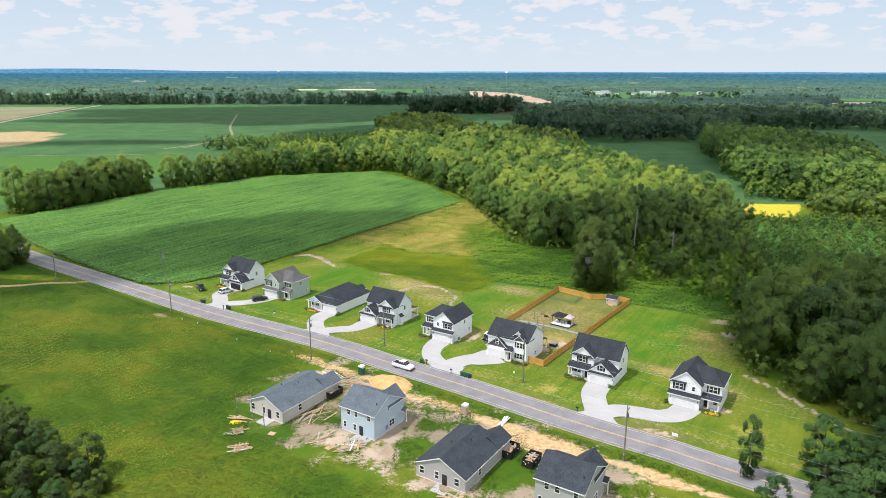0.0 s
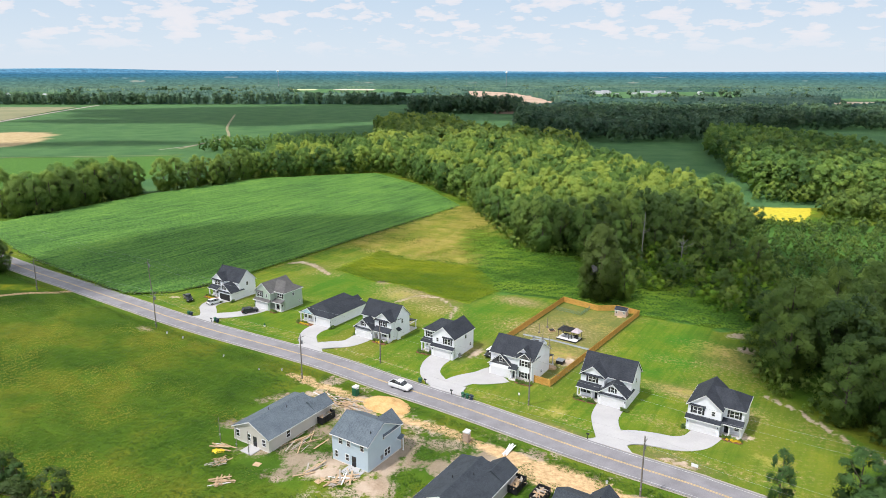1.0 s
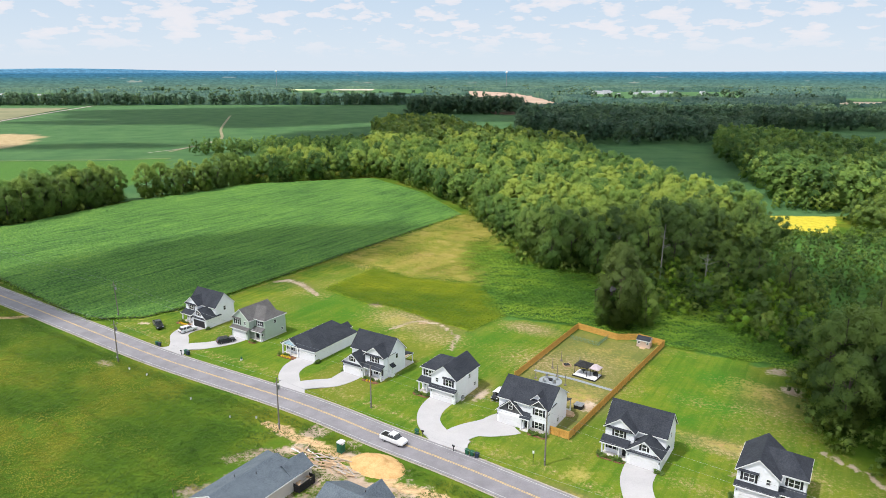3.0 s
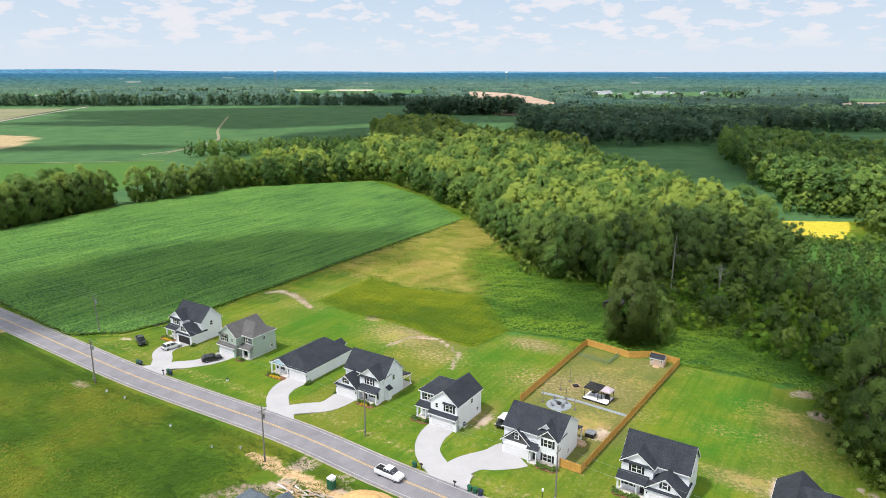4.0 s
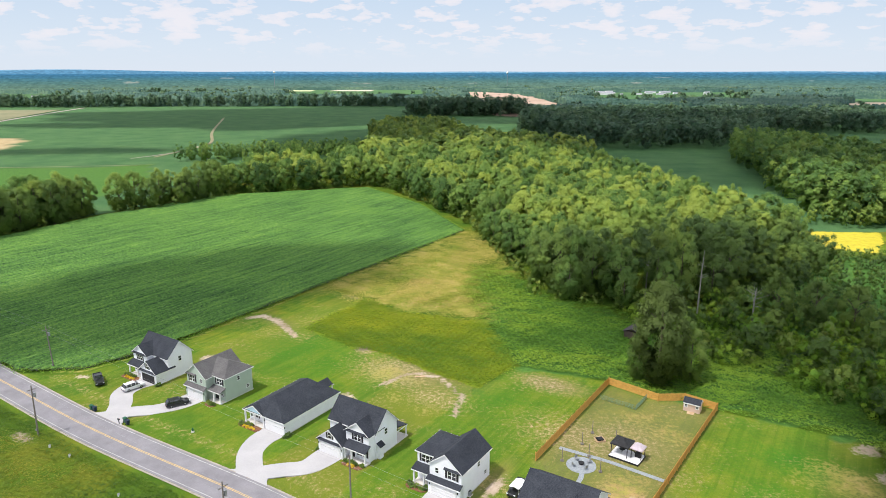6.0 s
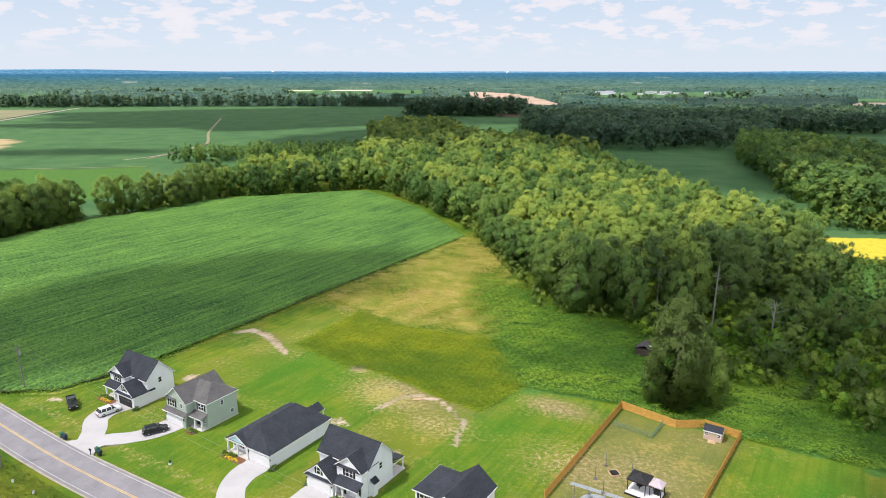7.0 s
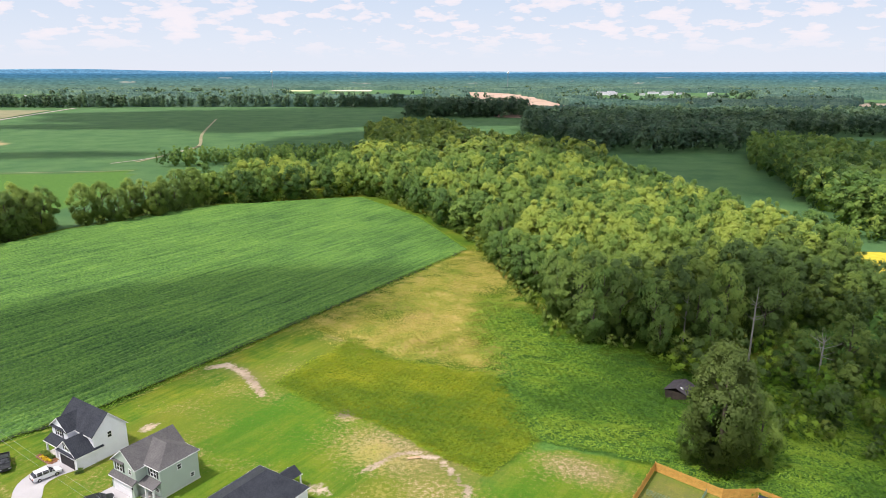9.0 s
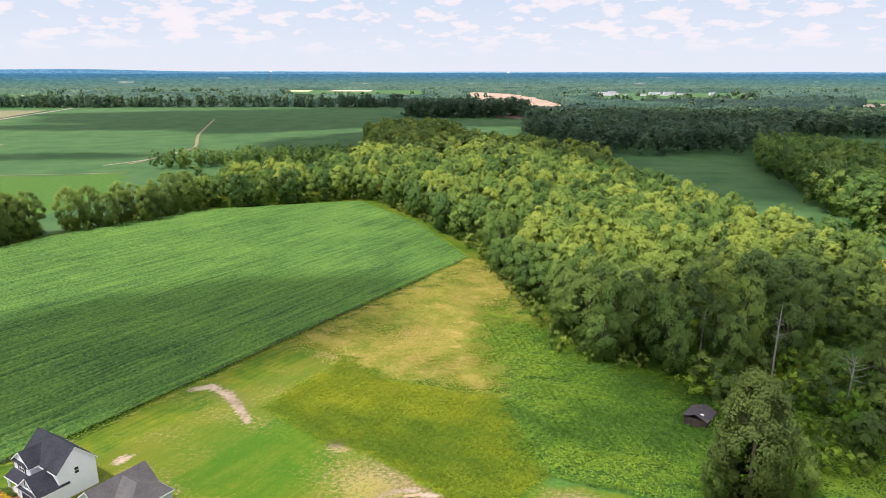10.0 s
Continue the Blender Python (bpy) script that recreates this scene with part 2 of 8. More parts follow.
def asphalt_material(t, b):
    co = world_co(t)
    f = maths(t, "ADD", maths(t, "MULTIPLY", noise_at(t, co, 0.25, 4.0, 0.6), 0.6), maths(t, "MULTIPLY", noise_at(t, co, 9.0, 3.0), 0.4))
    t.links.new(ramp(t, [(0.35, (0.180, 0.172, 0.190)), (0.65, (0.265, 0.256, 0.278))], f), b.inputs["Base Color"])
    b.inputs["Roughness"].default_value = 0.9


ASPHALT = material("worn_asphalt", asphalt_material)
PAINT_W = speckled("white_road_paint", (0.30, 0.30, 0.30), (0.56, 0.56, 0.55), 0.5)
PAINT_Y = speckled("yellow_road_paint", (0.52, 0.36, 0.14), (0.66, 0.47, 0.20), 0.8)
TRACK = speckled("earth_track", (0.16, 0.17, 0.07), (0.36, 0.30, 0.19), 0.06)
GRAVEL = speckled("pale_gravel", (0.27, 0.24, 0.20), (0.42, 0.38, 0.32), 0.9)
CONCRETE = speckled("pale_concrete", (0.39, 0.38, 0.395), (0.46, 0.45, 0.46), 0.25, 0.85, fine=14.0)
CLOUD = speckled("cloud_white", (0.85, 0.86, 0.88), (0.9, 0.9, 0.92), 0.01, 1.0)


# ---------------------------------------------------------------- mesh helpers
def mesh_from(name, verts, faces, mat=None, smooth=False):
    me = bpy.data.meshes.new(name)
    me.from_pydata([tuple(v) for v in verts], [], [tuple(f) for f in faces])
    if mat:
        me.materials.append(mat)
    if smooth:
        me.polygons.foreach_set("use_smooth", [True] * len(me.polygons))
    me.update()
    return me


def leaf_mesh(name, verts, mat, tint=None, facing=None):
    """A mesh of loose three-cornered leaves from an (n*3, 3) array; tint is one value a vertex,
    facing the way in which the leaf mass round it looks."""
    verts = np.asarray(verts, np.float32)
    me = bpy.data.meshes.new(name)
    n = len(verts) // 3
    me.vertices.add(len(verts))
    me.vertices.foreach_set("co", verts.ravel())
    me.loops.add(n * 3)
    me.loops.foreach_set("vertex_index", np.arange(n * 3, dtype=np.int32))
    me.polygons.add(n)
    me.polygons.foreach_set("loop_start", np.arange(0, n * 3, 3, dtype=np.int32))
    me.update(calc_edges=True)
    if tint is not None:
        a = me.attributes.new("tint", "FLOAT_COLOR", "POINT")
        c = np.ones((len(verts), 4), np.float32)
        c[:, :3] = np.asarray(tint, np.float32)[:, None]
        a.data.foreach_set("color", c.ravel())
    if facing is None:
        facing = np.tile(np.array([0, 0, 0.8]), (len(verts), 1))
    a = me.attributes.new("facing", "FLOAT_VECTOR", "POINT")
    a.data.foreach_set("vector", np.asarray(facing, np.float32).ravel())
    me.materials.append(mat)
    return me


def set_parent(ob, parent):
    ob.parent = parent
    return ob


def part(name, bm, mat, parent, label=""):
    me = bpy.data.meshes.new(name)
    bm.normal_update()
    bm.to_mesh(me)
    bm.free()
    me.materials.append(mat)
    ob = set_parent(new(name, me), parent)
    return tagged(ob, label) if label else ob


def thing(name, m, label, category, group="", kind=""):
    ob = new(name)
    ob.matrix_basis = m
    ob.empty_display_size = 0.5
    return tagged(ob, label, category, group, kind)


def box(bm, x0, x1, y0, y1, z0, z1):
    vs = [bm.verts.new(p) for p in ((x0, y0, z0), (x1, y0, z0), (x1, y1, z0), (x0, y1, z0), (x0, y0, z1), (x1, y0, z1), (x1, y1, z1), (x0, y1, z1))]
    for f in ((3, 2, 1, 0), (4, 5, 6, 7), (0, 1, 5, 4), (1, 2, 6, 5), (2, 3, 7, 6), (3, 0, 4, 7)):
        bm.faces.new([vs[i] for i in f])
    return bm


def boxes(*bs):
    bm = bmesh.new()
    for b in bs:
        box(bm, *b)
    return bm


def cyl(bm, x, y, z0, z1, r0, r1=None, n=10):
    bmesh.ops.create_cone(bm, cap_ends=True, segments=n, radius1=r0, radius2=r0 if r1 is None else r1, depth=z1 - z0,
                          matrix=Matrix.Translation((x, y, (z0 + z1) / 2)))
    return bm


def prism(bm, outline, a, b, axis):
    """An outline in two axes, swept from a to b along the third (axis 0: x, 1: y, 2: z)."""
    def at(p, w):
        q = list(p)
        q.insert(axis, w)
        return bm.verts.new(q)
    lo, hi = [at(p, a) for p in outline], [at(p, b) for p in outline]
    bm.faces.new(lo[::-1])
    bm.faces.new(hi)
    for i in range(len(lo)):
        j = (i + 1) % len(lo)
        bm.faces.new((lo[i], lo[j], hi[j], hi[i]))
    bmesh.ops.recalc_face_normals(bm, faces=bm.faces[:])
    return bm


def smooth_line(pts, step=1.5):
    """Points along a soft curve through pts."""
    p = [np.array(q, float) for q in pts]
    p = [2 * p[0] - p[1]] + p + [2 * p[-1] - p[-2]]
    out = []
    for i in range(1, len(p) - 2):
        n = max(2, int(np.linalg.norm(p[i + 1] - p[i]) / step))
        for k in range(n):
            s = k / n
            out.append(0.5 * (2 * p[i] + (p[i + 1] - p[i - 1]) * s + (2 * p[i - 1] - 5 * p[i] + 4 * p[i + 1] - p[i + 2]) * s * s
                              + (3 * p[i] - p[i - 1] - 3 * p[i + 1] + p[i + 2]) * s ** 3))
    return np.array(out + [p[-2]])


def ribbon(line, w0, w1, z, thick=0.0, skirt=0.0):
    """A strip along a line, from w0 to w1 metres to its left (minus: right)."""
    d = np.gradient(line[:, :2], axis=0)
    d /= np.linalg.norm(d, axis=1)[:, None]
    nrm = np.stack([-d[:, 1], d[:, 0]], 1)
    a, b = line[:, :2] + nrm * np.atleast_1d(w0)[:, None], line[:, :2] + nrm * np.atleast_1d(w1)[:, None]
    n = len(line)
    verts = [(*p, z) for p in a] + [(*p, z) for p in b]
    faces = [(i, i + 1, n + i + 1, n + i) for i in range(n - 1)]
    return verts, faces


# ---------------------------------------------------------------- plan
V_DEG = 57.0      # the lots run this way back from the road
SOY = [(-104, 218), (-132, 239), (-172, 272), (-216, 316), (-198, 347), (-172, 399), (-133, 455), (-64, 478), (-46, 482), (-12, 428), (9.5, 366), (-42.5, 283.5), (-73.5, 234), (-88, 219)]


def inside(px, py, poly):
    """Signed distance: metres inside (plus) or outside (minus) of a polygon."""
    res = np.zeros(px.shape, bool)
    dist = np.full(px.shape, 1e9)
    for (x0, y0), (x1, y1) in zip(poly, poly[1:] + poly[:1]):
        c = (y0 > py) != (y1 > py)
        with np.errstate(divide="ignore", invalid="ignore"):
            res ^= c & (px < (x1 - x0) * (py - y0) / (y1 - y0 + 1e-12) + x0)
        dx, dy = x1 - x0, y1 - y0
        s = np.clip(((px - x0) * dx + (py - y0) * dy) / (dx * dx + dy * dy), 0, 1)
        dist = np.minimum(dist, np.hypot(px - x0 - s * dx, py - y0 - s * dy))
    return np.where(res, dist, -dist)


def near_line(px, py, pts):
    dist = np.full(px.shape, 1e9)
    for (x0, y0), (x1, y1) in zip(pts, pts[1:]):
        dx, dy = x1 - x0, y1 - y0
        s = np.clip(((px - x0) * dx + (py - y0) * dy) / (dx * dx + dy * dy + 1e-9), 0, 1)
        dist = np.minimum(dist, np.hypot(px - x0 - s * dx, py - y0 - s * dy))
    return dist


ROAD = smooth_line([(-420, 440), (-300, 352), (-200, 281), (-152, 246), (-125, 227.5), (-99, 209.5), (-69.5, 189.5), (-32, 167.2), (-11.7, 152.8), (4.5, 141.7), (28, 124.3), (44.8, 113.2), (53, 107), (120, 60), (240, -20)], 4.0)


# ---------------------------------------------------------------- ground
KUDZU = [(14, 222), (22, 219), (38, 213), (47, 204.5), (58, 199), (69, 192), (80, 187), (100, 182), (112, 205), (96, 228), (70, 246), (53, 256), (34, 269), (29, 280), (24, 296), (15, 300), (11, 282), (14, 262)]
LOTS = [(-104, 216.5), (-87, 216), (-72, 232), (-41, 283), (-25, 271), (10, 247), (14, 222), (38, 212), (58, 198), (80, 186), (84, 180), (81, 169), (75, 151), (79, 136), (84, 122), (60, 104), (52, 110), (28, 128), (-32, 170), (-70, 193)]
WEEDS = [(-25, 271), (-39, 246), (-24.2, 232), (-15, 228.3), (-0.3, 215.2), (8.2, 209), (18, 221), (16, 236), (12, 250), (-11, 258)]
DRY = [(-40, 283.5), (-25, 271), (-11, 257), (12, 253.5), (14, 268), (14, 284), (27, 300), (23, 338), (17, 362), (11, 365)]
BUILD = [(-44, 133), (-34, 122), (-22, 112), (-6, 104), (2, 96), (16, 92), (38, 92), (34, 112), (12, 126), (-12, 143), (-27, 155), (-36, 148)]
FAR_FIELD = [(-230, 345), (-205, 360), (-150, 440), (-133, 462), (-146, 486), (-118, 514), (-78, 545), (-56, 610), (-62, 760), (-90, 880), (-75, 1200), (-80, 1484), (-477, 1503), (-735, 1473), (-900, 1150), (-640, 950), (-420, 560), (-330, 440)]
FIELD_EAST = [(104, 636), (200, 692), (285, 695), (272, 640), (222, 500), (204, 425), (196, 370), (152, 366), (118, 450), (116, 480)]
FIELD_FAR_EAST = [(300, 655), (366, 845), (520, 855), (765, 725), (765, 480), (420, 398), (318, 424), (335, 520), (328, 560)]
YELLOW = [(148, 338), (156, 363), (196, 360), (187, 343), (172, 323), (158, 330)]


def axis_lines(lo, hi, step, reach):
    inner = np.arange(lo, hi + 0.01, step)
    left, right, d = [], [], step
    a, b = lo, hi
    while a > -reach or b < reach:
        d = min(d * 1.16, 24 if max(-a, b) < 1500 else 170)
        a, b = a - d, b + d
        left.append(max(a, -reach - 1)), right.append(min(b, reach + 1))
    left = [v for v in left if v > -reach] + [-reach]
    right = [v for v in right if v < reach] + [reach]
    return np.array(left[::-1] + list(inner) + right)


def fbm(px, py, scale, seed):
    """Cheap value noise by summed sines, -1 to 1."""
    r = np.random.RandomState(seed)
    out = np.zeros(px.shape)
    for k in range(9):
        a, w = r.uniform(0, 6.28), r.uniform(0.6, 1.9) / scale
        out += np.sin((px * np.cos(a) + py * np.sin(a)) * w * 6.28 + r.uniform(0, 6.28))
    return out / 4.5


def build_ground():
    xs, ys = axis_lines(-170, 126, 1.45, 4880), axis_lines(80, 375, 1.45, 4880)
    X, Y = np.meshgrid(xs, ys)
    px, py = X.ravel(), Y.ravel()
    road_d = near_line(px, py, [tuple(p) for p in ROAD[::2]])
    z = 0.12 * fbm(px, py, 23, 3) + 0.05 * fbm(px, py, 6, 4)
    flat = np.clip((road_d - 5) / 8, 0, 1)
    lots = inside(px, py, LOTS)
    z *= flat * np.where(lots > 0, 0.1, 1.0)
    z -= 0.28 * np.exp(-((road_d - 7.2) / 1.6) ** 2)       # roadside ditch
    z[road_d < 4.6] = -0.05
    jit = 1.2 * fbm(px, py, 9, 5)

    def w(poly, soft=1.5, j=1.0):
        return np.clip(0.5 + (inside(px, py, poly) + j * jit) / (2 * soft), 0, 1)

    def blob(x, y, rx, ry, deg, strength=1.0):
        c, s = math.cos(radians(deg)), math.sin(radians(deg))
        u, v = ((px - x) * c + (py - y) * s) / rx, (-(px - x) * s + (py - y) * c) / ry
        return strength * np.clip(1.25 - np.hypot(u, v), 0, 1)

    lawn = w(LOTS, 1.0, 0.2)
    verge = np.clip(1 - np.abs(road_d - 5.5) / 2.0, 0, 1) * 0.55
    lawn = np.maximum(lawn, verge)
    weeds = w(WEEDS, 1.0, 0.9)
    dry = w(DRY, 5.0, 4.0) * (0.66 + 0.25 * fbm(px, py, 30, 8))
    dry = np.maximum(dry, blob(6, 262, 5, 10, 20, 0.8))
    # mown lots with thin, straw-coloured turf
    for b in ((-12, 216, 14, 9, -33, 0.85), (8, 172, 5, 9, 57, 0.65), (-5, 200, 8, 10, 57, 0.55), (70, 172, 10, 15, 57, 0.8), (56, 148, 4, 13, 57, 0.9),
              (62, 143, 5, 10, 57, 0.8), (31, 170, 6, 9, -33, 1.0), (42, 190, 17, 13, -33, 0.68), (-50, 247, 10, 7, 57, 0.6), (60, 121, 7, 4, -33, 0.8),
              (24, 140, 5, 5, 57, 0.8), (23, 132.5, 9, 2.5, -33, 0.95), (42, 121, 7, 2, -33, 0.95), (-20, 240, 4, 3, 0, 0.6), (-40, 185, 8, 4, -33, 0.45), (-52, 193, 6, 3, -33, 0.4),
              (12, 140, 7, 3, -33, 0.5), (46, 155, 3, 9, 57, 0.7), (78, 160, 4, 8, 70, 0.6), (-12, 205, 5, 10, 57, 0.6)):
        dry = np.maximum(dry, 0.62 * blob(*b))
    soy_rim = np.clip(1 - np.abs(inside(px, py, SOY) + 1.4) / 1.6, 0, 1)
    dry = np.maximum(dry, 0.55 * soy_rim * (lots < 1.5))
    yard = w([(17, 178.8), (38.1, 210.3), (47, 202.2), (53, 202.3), (58.2, 197.8), (24.7, 151.6), (16, 160)], 1.0, 0.3)
    dirt = np.maximum(w(BUILD, 5.0, 3.5) * (0.68 + 0.30 * fbm(px, py, 15, 12) + 0.45 * fbm(px, py, 5, 13)), 0)
    dirt = np.maximum(dirt, 0.8 * np.clip(1.3 - np.abs(near_line(px, py, [(-57.4, 254.3), (-53.8, 256.0), (-48.8, 252.4), (-44.0, 245.8), (-40.8, 240.2)]) / 1.7), 0, 1))
    dirt = np.maximum(dirt, 0.72 * np.clip(1.2 - np.abs(near_line(px, py, [(-14.7, 210.2), (-7.9, 216.8), (-1.3, 214.5), (3.9, 205.0), (2.0, 195.6)]) / 1.3), 0, 1))
    for b in ((-21, 231.5, 3, 3, 0, 0.8), (-10, 192, 4, 2.5, 57, 0.7), (8.5, 170.5, 1.6, 5, -33, 0.8), (79, 172, 3, 4, 0, 0.8), (81, 182, 4, 3, 0, 0.75), (31.5, 165, 3, 3.5, 0, 0.8),
              (60, 130, 2, 3, 57, 0.7), (-60, 226, 3, 2, 57, 0.75), (-86, 215, 3, 1.2, -20, 0.8), (-84, 188, 5, 2, -33, 0.7), (-22, 205, 2, 5, 57, 0.6), (36, 139, 1, 5, 60, 0.5), (44, 120.6, 8, 1.4, -33, 0.8), (22, 132.6, 9, 1.3, -33, 0.7), (57.5, 146, 8, 2.0, 57, 0.75), (53, 140, 3, 1.2, 20, 0.7)):
        dirt = np.maximum(dirt, blob(*b))
    dirt = np.maximum(dirt, 0.75 * np.clip(1.2 - near_line(px, py, [(72.2, 147), (75.8, 140.3), (79.4, 128), (82.5, 120)]) / 1.1, 0, 1))
    for x, y, rx, ry in ((12.6, 106.6, 7, 5), (-4.8, 115.6, 4, 4), (2.0, 136.6, 4, 3), (-10.8, 139.4, 3, 4)):
        dirt = dirt * (1 - 0.9 * np.clip(blob(x, y, rx, ry, 57, 1.4), 0, 1))
    sand = np.maximum.reduce([blob(21, 115.5, 12, 5.4, -33), blob(12, 123.5, 8, 2.6, -33), blob(-12, 142, 6, 3.2, -33), blob(-24, 150, 9, 1.6, -33, 0.95), blob(0, 133, 9, 1.4, -33, 0.9),
                              blob(38, 107, 10, 1.5, -33, 0.85), blob(-32, 156, 4, 1.6, -33, 0.9)])
    south = (py < np.interp(px, ROAD[:, 0], ROAD[:, 1])) & (px > -37) & (px < 75)
    sand = np.maximum(sand, south * np.clip(1.15 - np.abs(road_d - 10.2 - 0.8 * fbm(px, py, 20, 31)) / (1.7 + 0.7 * fbm(px, py, 8, 32)), 0, 1) * 0.92)
    track = np.clip(1.2 - near_line(px, py, [(-420, 232), (-190, 212), (-149, 215), (-133, 219), (-122, 221)]) / 1.7, 0, 1)
    sand = np.maximum(sand, 0.8 * track)
    lush = w(KUDZU, 4.0, 3.0)
    # turf: lot by lot tone, thin and worn, rich, and ruddy
    across = px * math.sin(radians(V_DEG)) - py * math.cos(radians(V_DEG))
    lot = np.floor((across + 160 + 0.25 * jit) / 17.5).astype(int) % 40
    tones = np.full(40, 0.5)
    tones[[39, 0, 1, 2, 3, 4, 5, 6, 7, 8, 9]] = (0.12, 0.95, 0.85, 0.08, 0.95, 0.6, 0.3, 0.85, 0.35, 0.2, 0.7)
    tone = tones[lot] + 0.12 * fbm(px, py, 30, 17)
    thin = 0.24 + 0.28 * fbm(px, py, 22, 18) + 0.16 * (tones[lot] < 0.36)
    for b in ((-11, 217, 20, 12, -33, 1.0), (-2, 204, 9, 15, 57, 0.85), (-20, 230, 5, 4, 0, 1.0), (28, 186, 14, 24, 57, 0.9), (-38, 252, 12, 9, 57, 0.55), (70, 158, 20, 26, 57, 0.55), (35, 186, 20, 18, -33, 0.85), (56, 147, 5, 16, 57, 1.0), (8, 172, 6, 12, 57, 0.8),
              (30, 168, 8, 8, 0, 1.0), (62, 140, 8, 12, 57, 0.9), (24, 211, 14, 7, -33, 0.95), (44, 136, 4, 10, 57, 0.7), (-48, 215, 6, 5, 57, 0.8), (-56, 222, 4, 4, 0, 0.9)):
        thin = np.maximum(thin, blob(*b))
    thin = np.maximum(thin, 0.8 * np.clip(1 - np.abs(road_d - 8.5) / 2.5, 0, 1) * (py > 100))
    rich = np.zeros(len(px))
    for b in ((66, 178, 10, 6, -33, 0.9), (58, 166, 5, 9, 57, 0.9), (50, 160, 3, 6, 57, 0.7), (9, 204, 6, 12, 57, 0.5), (-40, 232, 16, 12, 57, 0.6), (-30, 222, 12, 8, 57, 0.5), (-62, 205, 10, 6, 57, 0.5)):
        rich = np.maximum(rich, blob(*b))
    ruddy = np.maximum.reduce([blob(11, 268, 5, 6, 0, 1.0), blob(-3, 268, 9, 6, -20, 0.6), blob(-10, 292, 8, 12, 30, 0.45), blob(6, 318, 5, 14, 0, 0.4), 0.6 * yard, blob(-3, 216, 15, 9, -33, 0.55), blob(-48, 251, 8, 3, -40, 0.6), blob(26, 210, 9, 4, -33, 0.6), blob(76, 166, 8, 12, 60, 0.5), blob(22, 133.2, 9, 2.6, -33, 0.95), blob(43, 121.4, 8, 2.4, -33, 0.95), blob(31, 168, 6, 10, 57, 0.8), blob(56, 148, 3, 12, 57, 0.7), blob(8, 172, 2.5, 9, -33, 0.7)])
    west = w([(-376, 570), (-226, 591), (-190, 496), (-215, 400), (-235, 350), (-266, 380)], 3.0, 1.0)
    scrubland = w([(84, 262), (104, 228), (116, 190), (172, 152), (196, 235), (205, 318), (174, 316), (150, 326), (138, 316)], 3.0, 2.0)
    lush = np.maximum.reduce([lush, west, scrubland])
    crop = np.maximum.reduce([w(FAR_FIELD, 2, 1), w(FIELD_EAST, 2, 1), w(FIELD_FAR_EAST, 2, 1)])
    crop = np.maximum(crop, 0.9 * (np.clip(1 - np.abs(road_d) / 1e9, 0, 1)) * (py > 345) * (px < -205) * (px > -420) * (py < 560))
    crop = np.maximum(crop, 0.9 * (((px > 100) & (py > 362)) | (np.hypot(px, py) > 900)))
    crop = crop * (1 - west)
    pale = 0.95 * np.clip(0.5 + (inside(px, py, [(-600, 640), (-428, 640), (-400, 664), (-420, 730), (-436, 790), (-500, 820), (-600, 800)]) + 14 * fbm(px, py, 60, 33)) / 24, 0, 1)
    dirt = np.maximum(dirt, blob(-452, 722, 34, 14, 30, 0.95))
    weeds = np.maximum.reduce([weeds, w(YELLOW, 2, 1) * 1.0, blob(-144, 225, 26, 4, -8, 0.9)])
    weeds = np.maximum(weeds, np.maximum(blob(-470, 850, 60, 40, 20, 0.9), blob(-400, 760, 60, 22, -20, 0.6)))
    verts = np.stack([px, py, z], 1)
    ny, nx = X.shape
    i = np.arange(ny * nx).reshape(ny, nx)
    faces = np.stack([i[:-1, :-1], i[:-1, 1:], i[1:, 1:], i[1:, :-1]], -1).reshape(-1, 4)
    me = bpy.data.meshes.new("ground")
    me.vertices.add(len(verts))
    me.vertices.foreach_set("co", verts.astype(np.float32).ravel())
    me.loops.add(faces.size)
    me.loops.foreach_set("vertex_index", faces.astype(np.int32).ravel())
    me.polygons.add(len(faces))
    me.polygons.foreach_set("loop_start", np.arange(0, faces.size, 4, dtype=np.int32))
    me.update(calc_edges=True)
    me.polygons.foreach_set("use_smooth", [True] * len(faces))
    for name, cols in (("zone", (lawn, dirt, dry, sand)), ("cover", (lush, weeds, crop, pale)), ("turf", (tone, thin, rich, ruddy))):
        a = me.attributes.new(name, "FLOAT_COLOR", "POINT")
        a.data.foreach_set("color", np.clip(np.stack(cols, 1), 0, 1).astype(np.float32).ravel())
    me.materials.append(GROUND)
    tagged(new("ground", me), "green grass, weeds and bare soil running to the horizon", "ground", kind="structure")


build_ground()


def strip(name, line, w0, w1, z, mat, label, category, parent=None):
    v, f = ribbon(line, w0, w1, z)
    ob = new(name, mesh_from(name, v, f, mat))
    for p in ob.data.polygons:
        if p.normal.z < 0:
            p.flip()
    if parent:
        ob.parent = parent
        return tagged(ob, label)
    return tagged(ob, label, category, kind="structure")


road = strip("road", ROAD, -3.9, 3.9, 0.075, ASPHALT, "two-lane grey asphalt country road with faded lines", "road")
near_road = ROAD
strip("edge_line", near_road, -3.42, -3.30, 0.081, PAINT_W, "faded white edge line", "line", road)
strip("edge_line", near_road, 3.30, 3.42, 0.081, PAINT_W, "faded white edge line", "line", road)
strip("centre_line", near_road, 0.07, 0.2, 0.081, PAINT_Y, "faded yellow centre line", "line", road)
strip("centre_line", near_road, -0.2, -0.07, 0.081, PAINT_Y, "faded yellow centre line", "line", road)
strip("shoulder", near_road, 3.9, 4.3, 0.03, GRAVEL, "strip of pale gravel", "shoulder", road)
strip("shoulder", near_road, -4.3, -3.9, 0.03, GRAVEL, "strip of pale gravel", "shoulder", road)


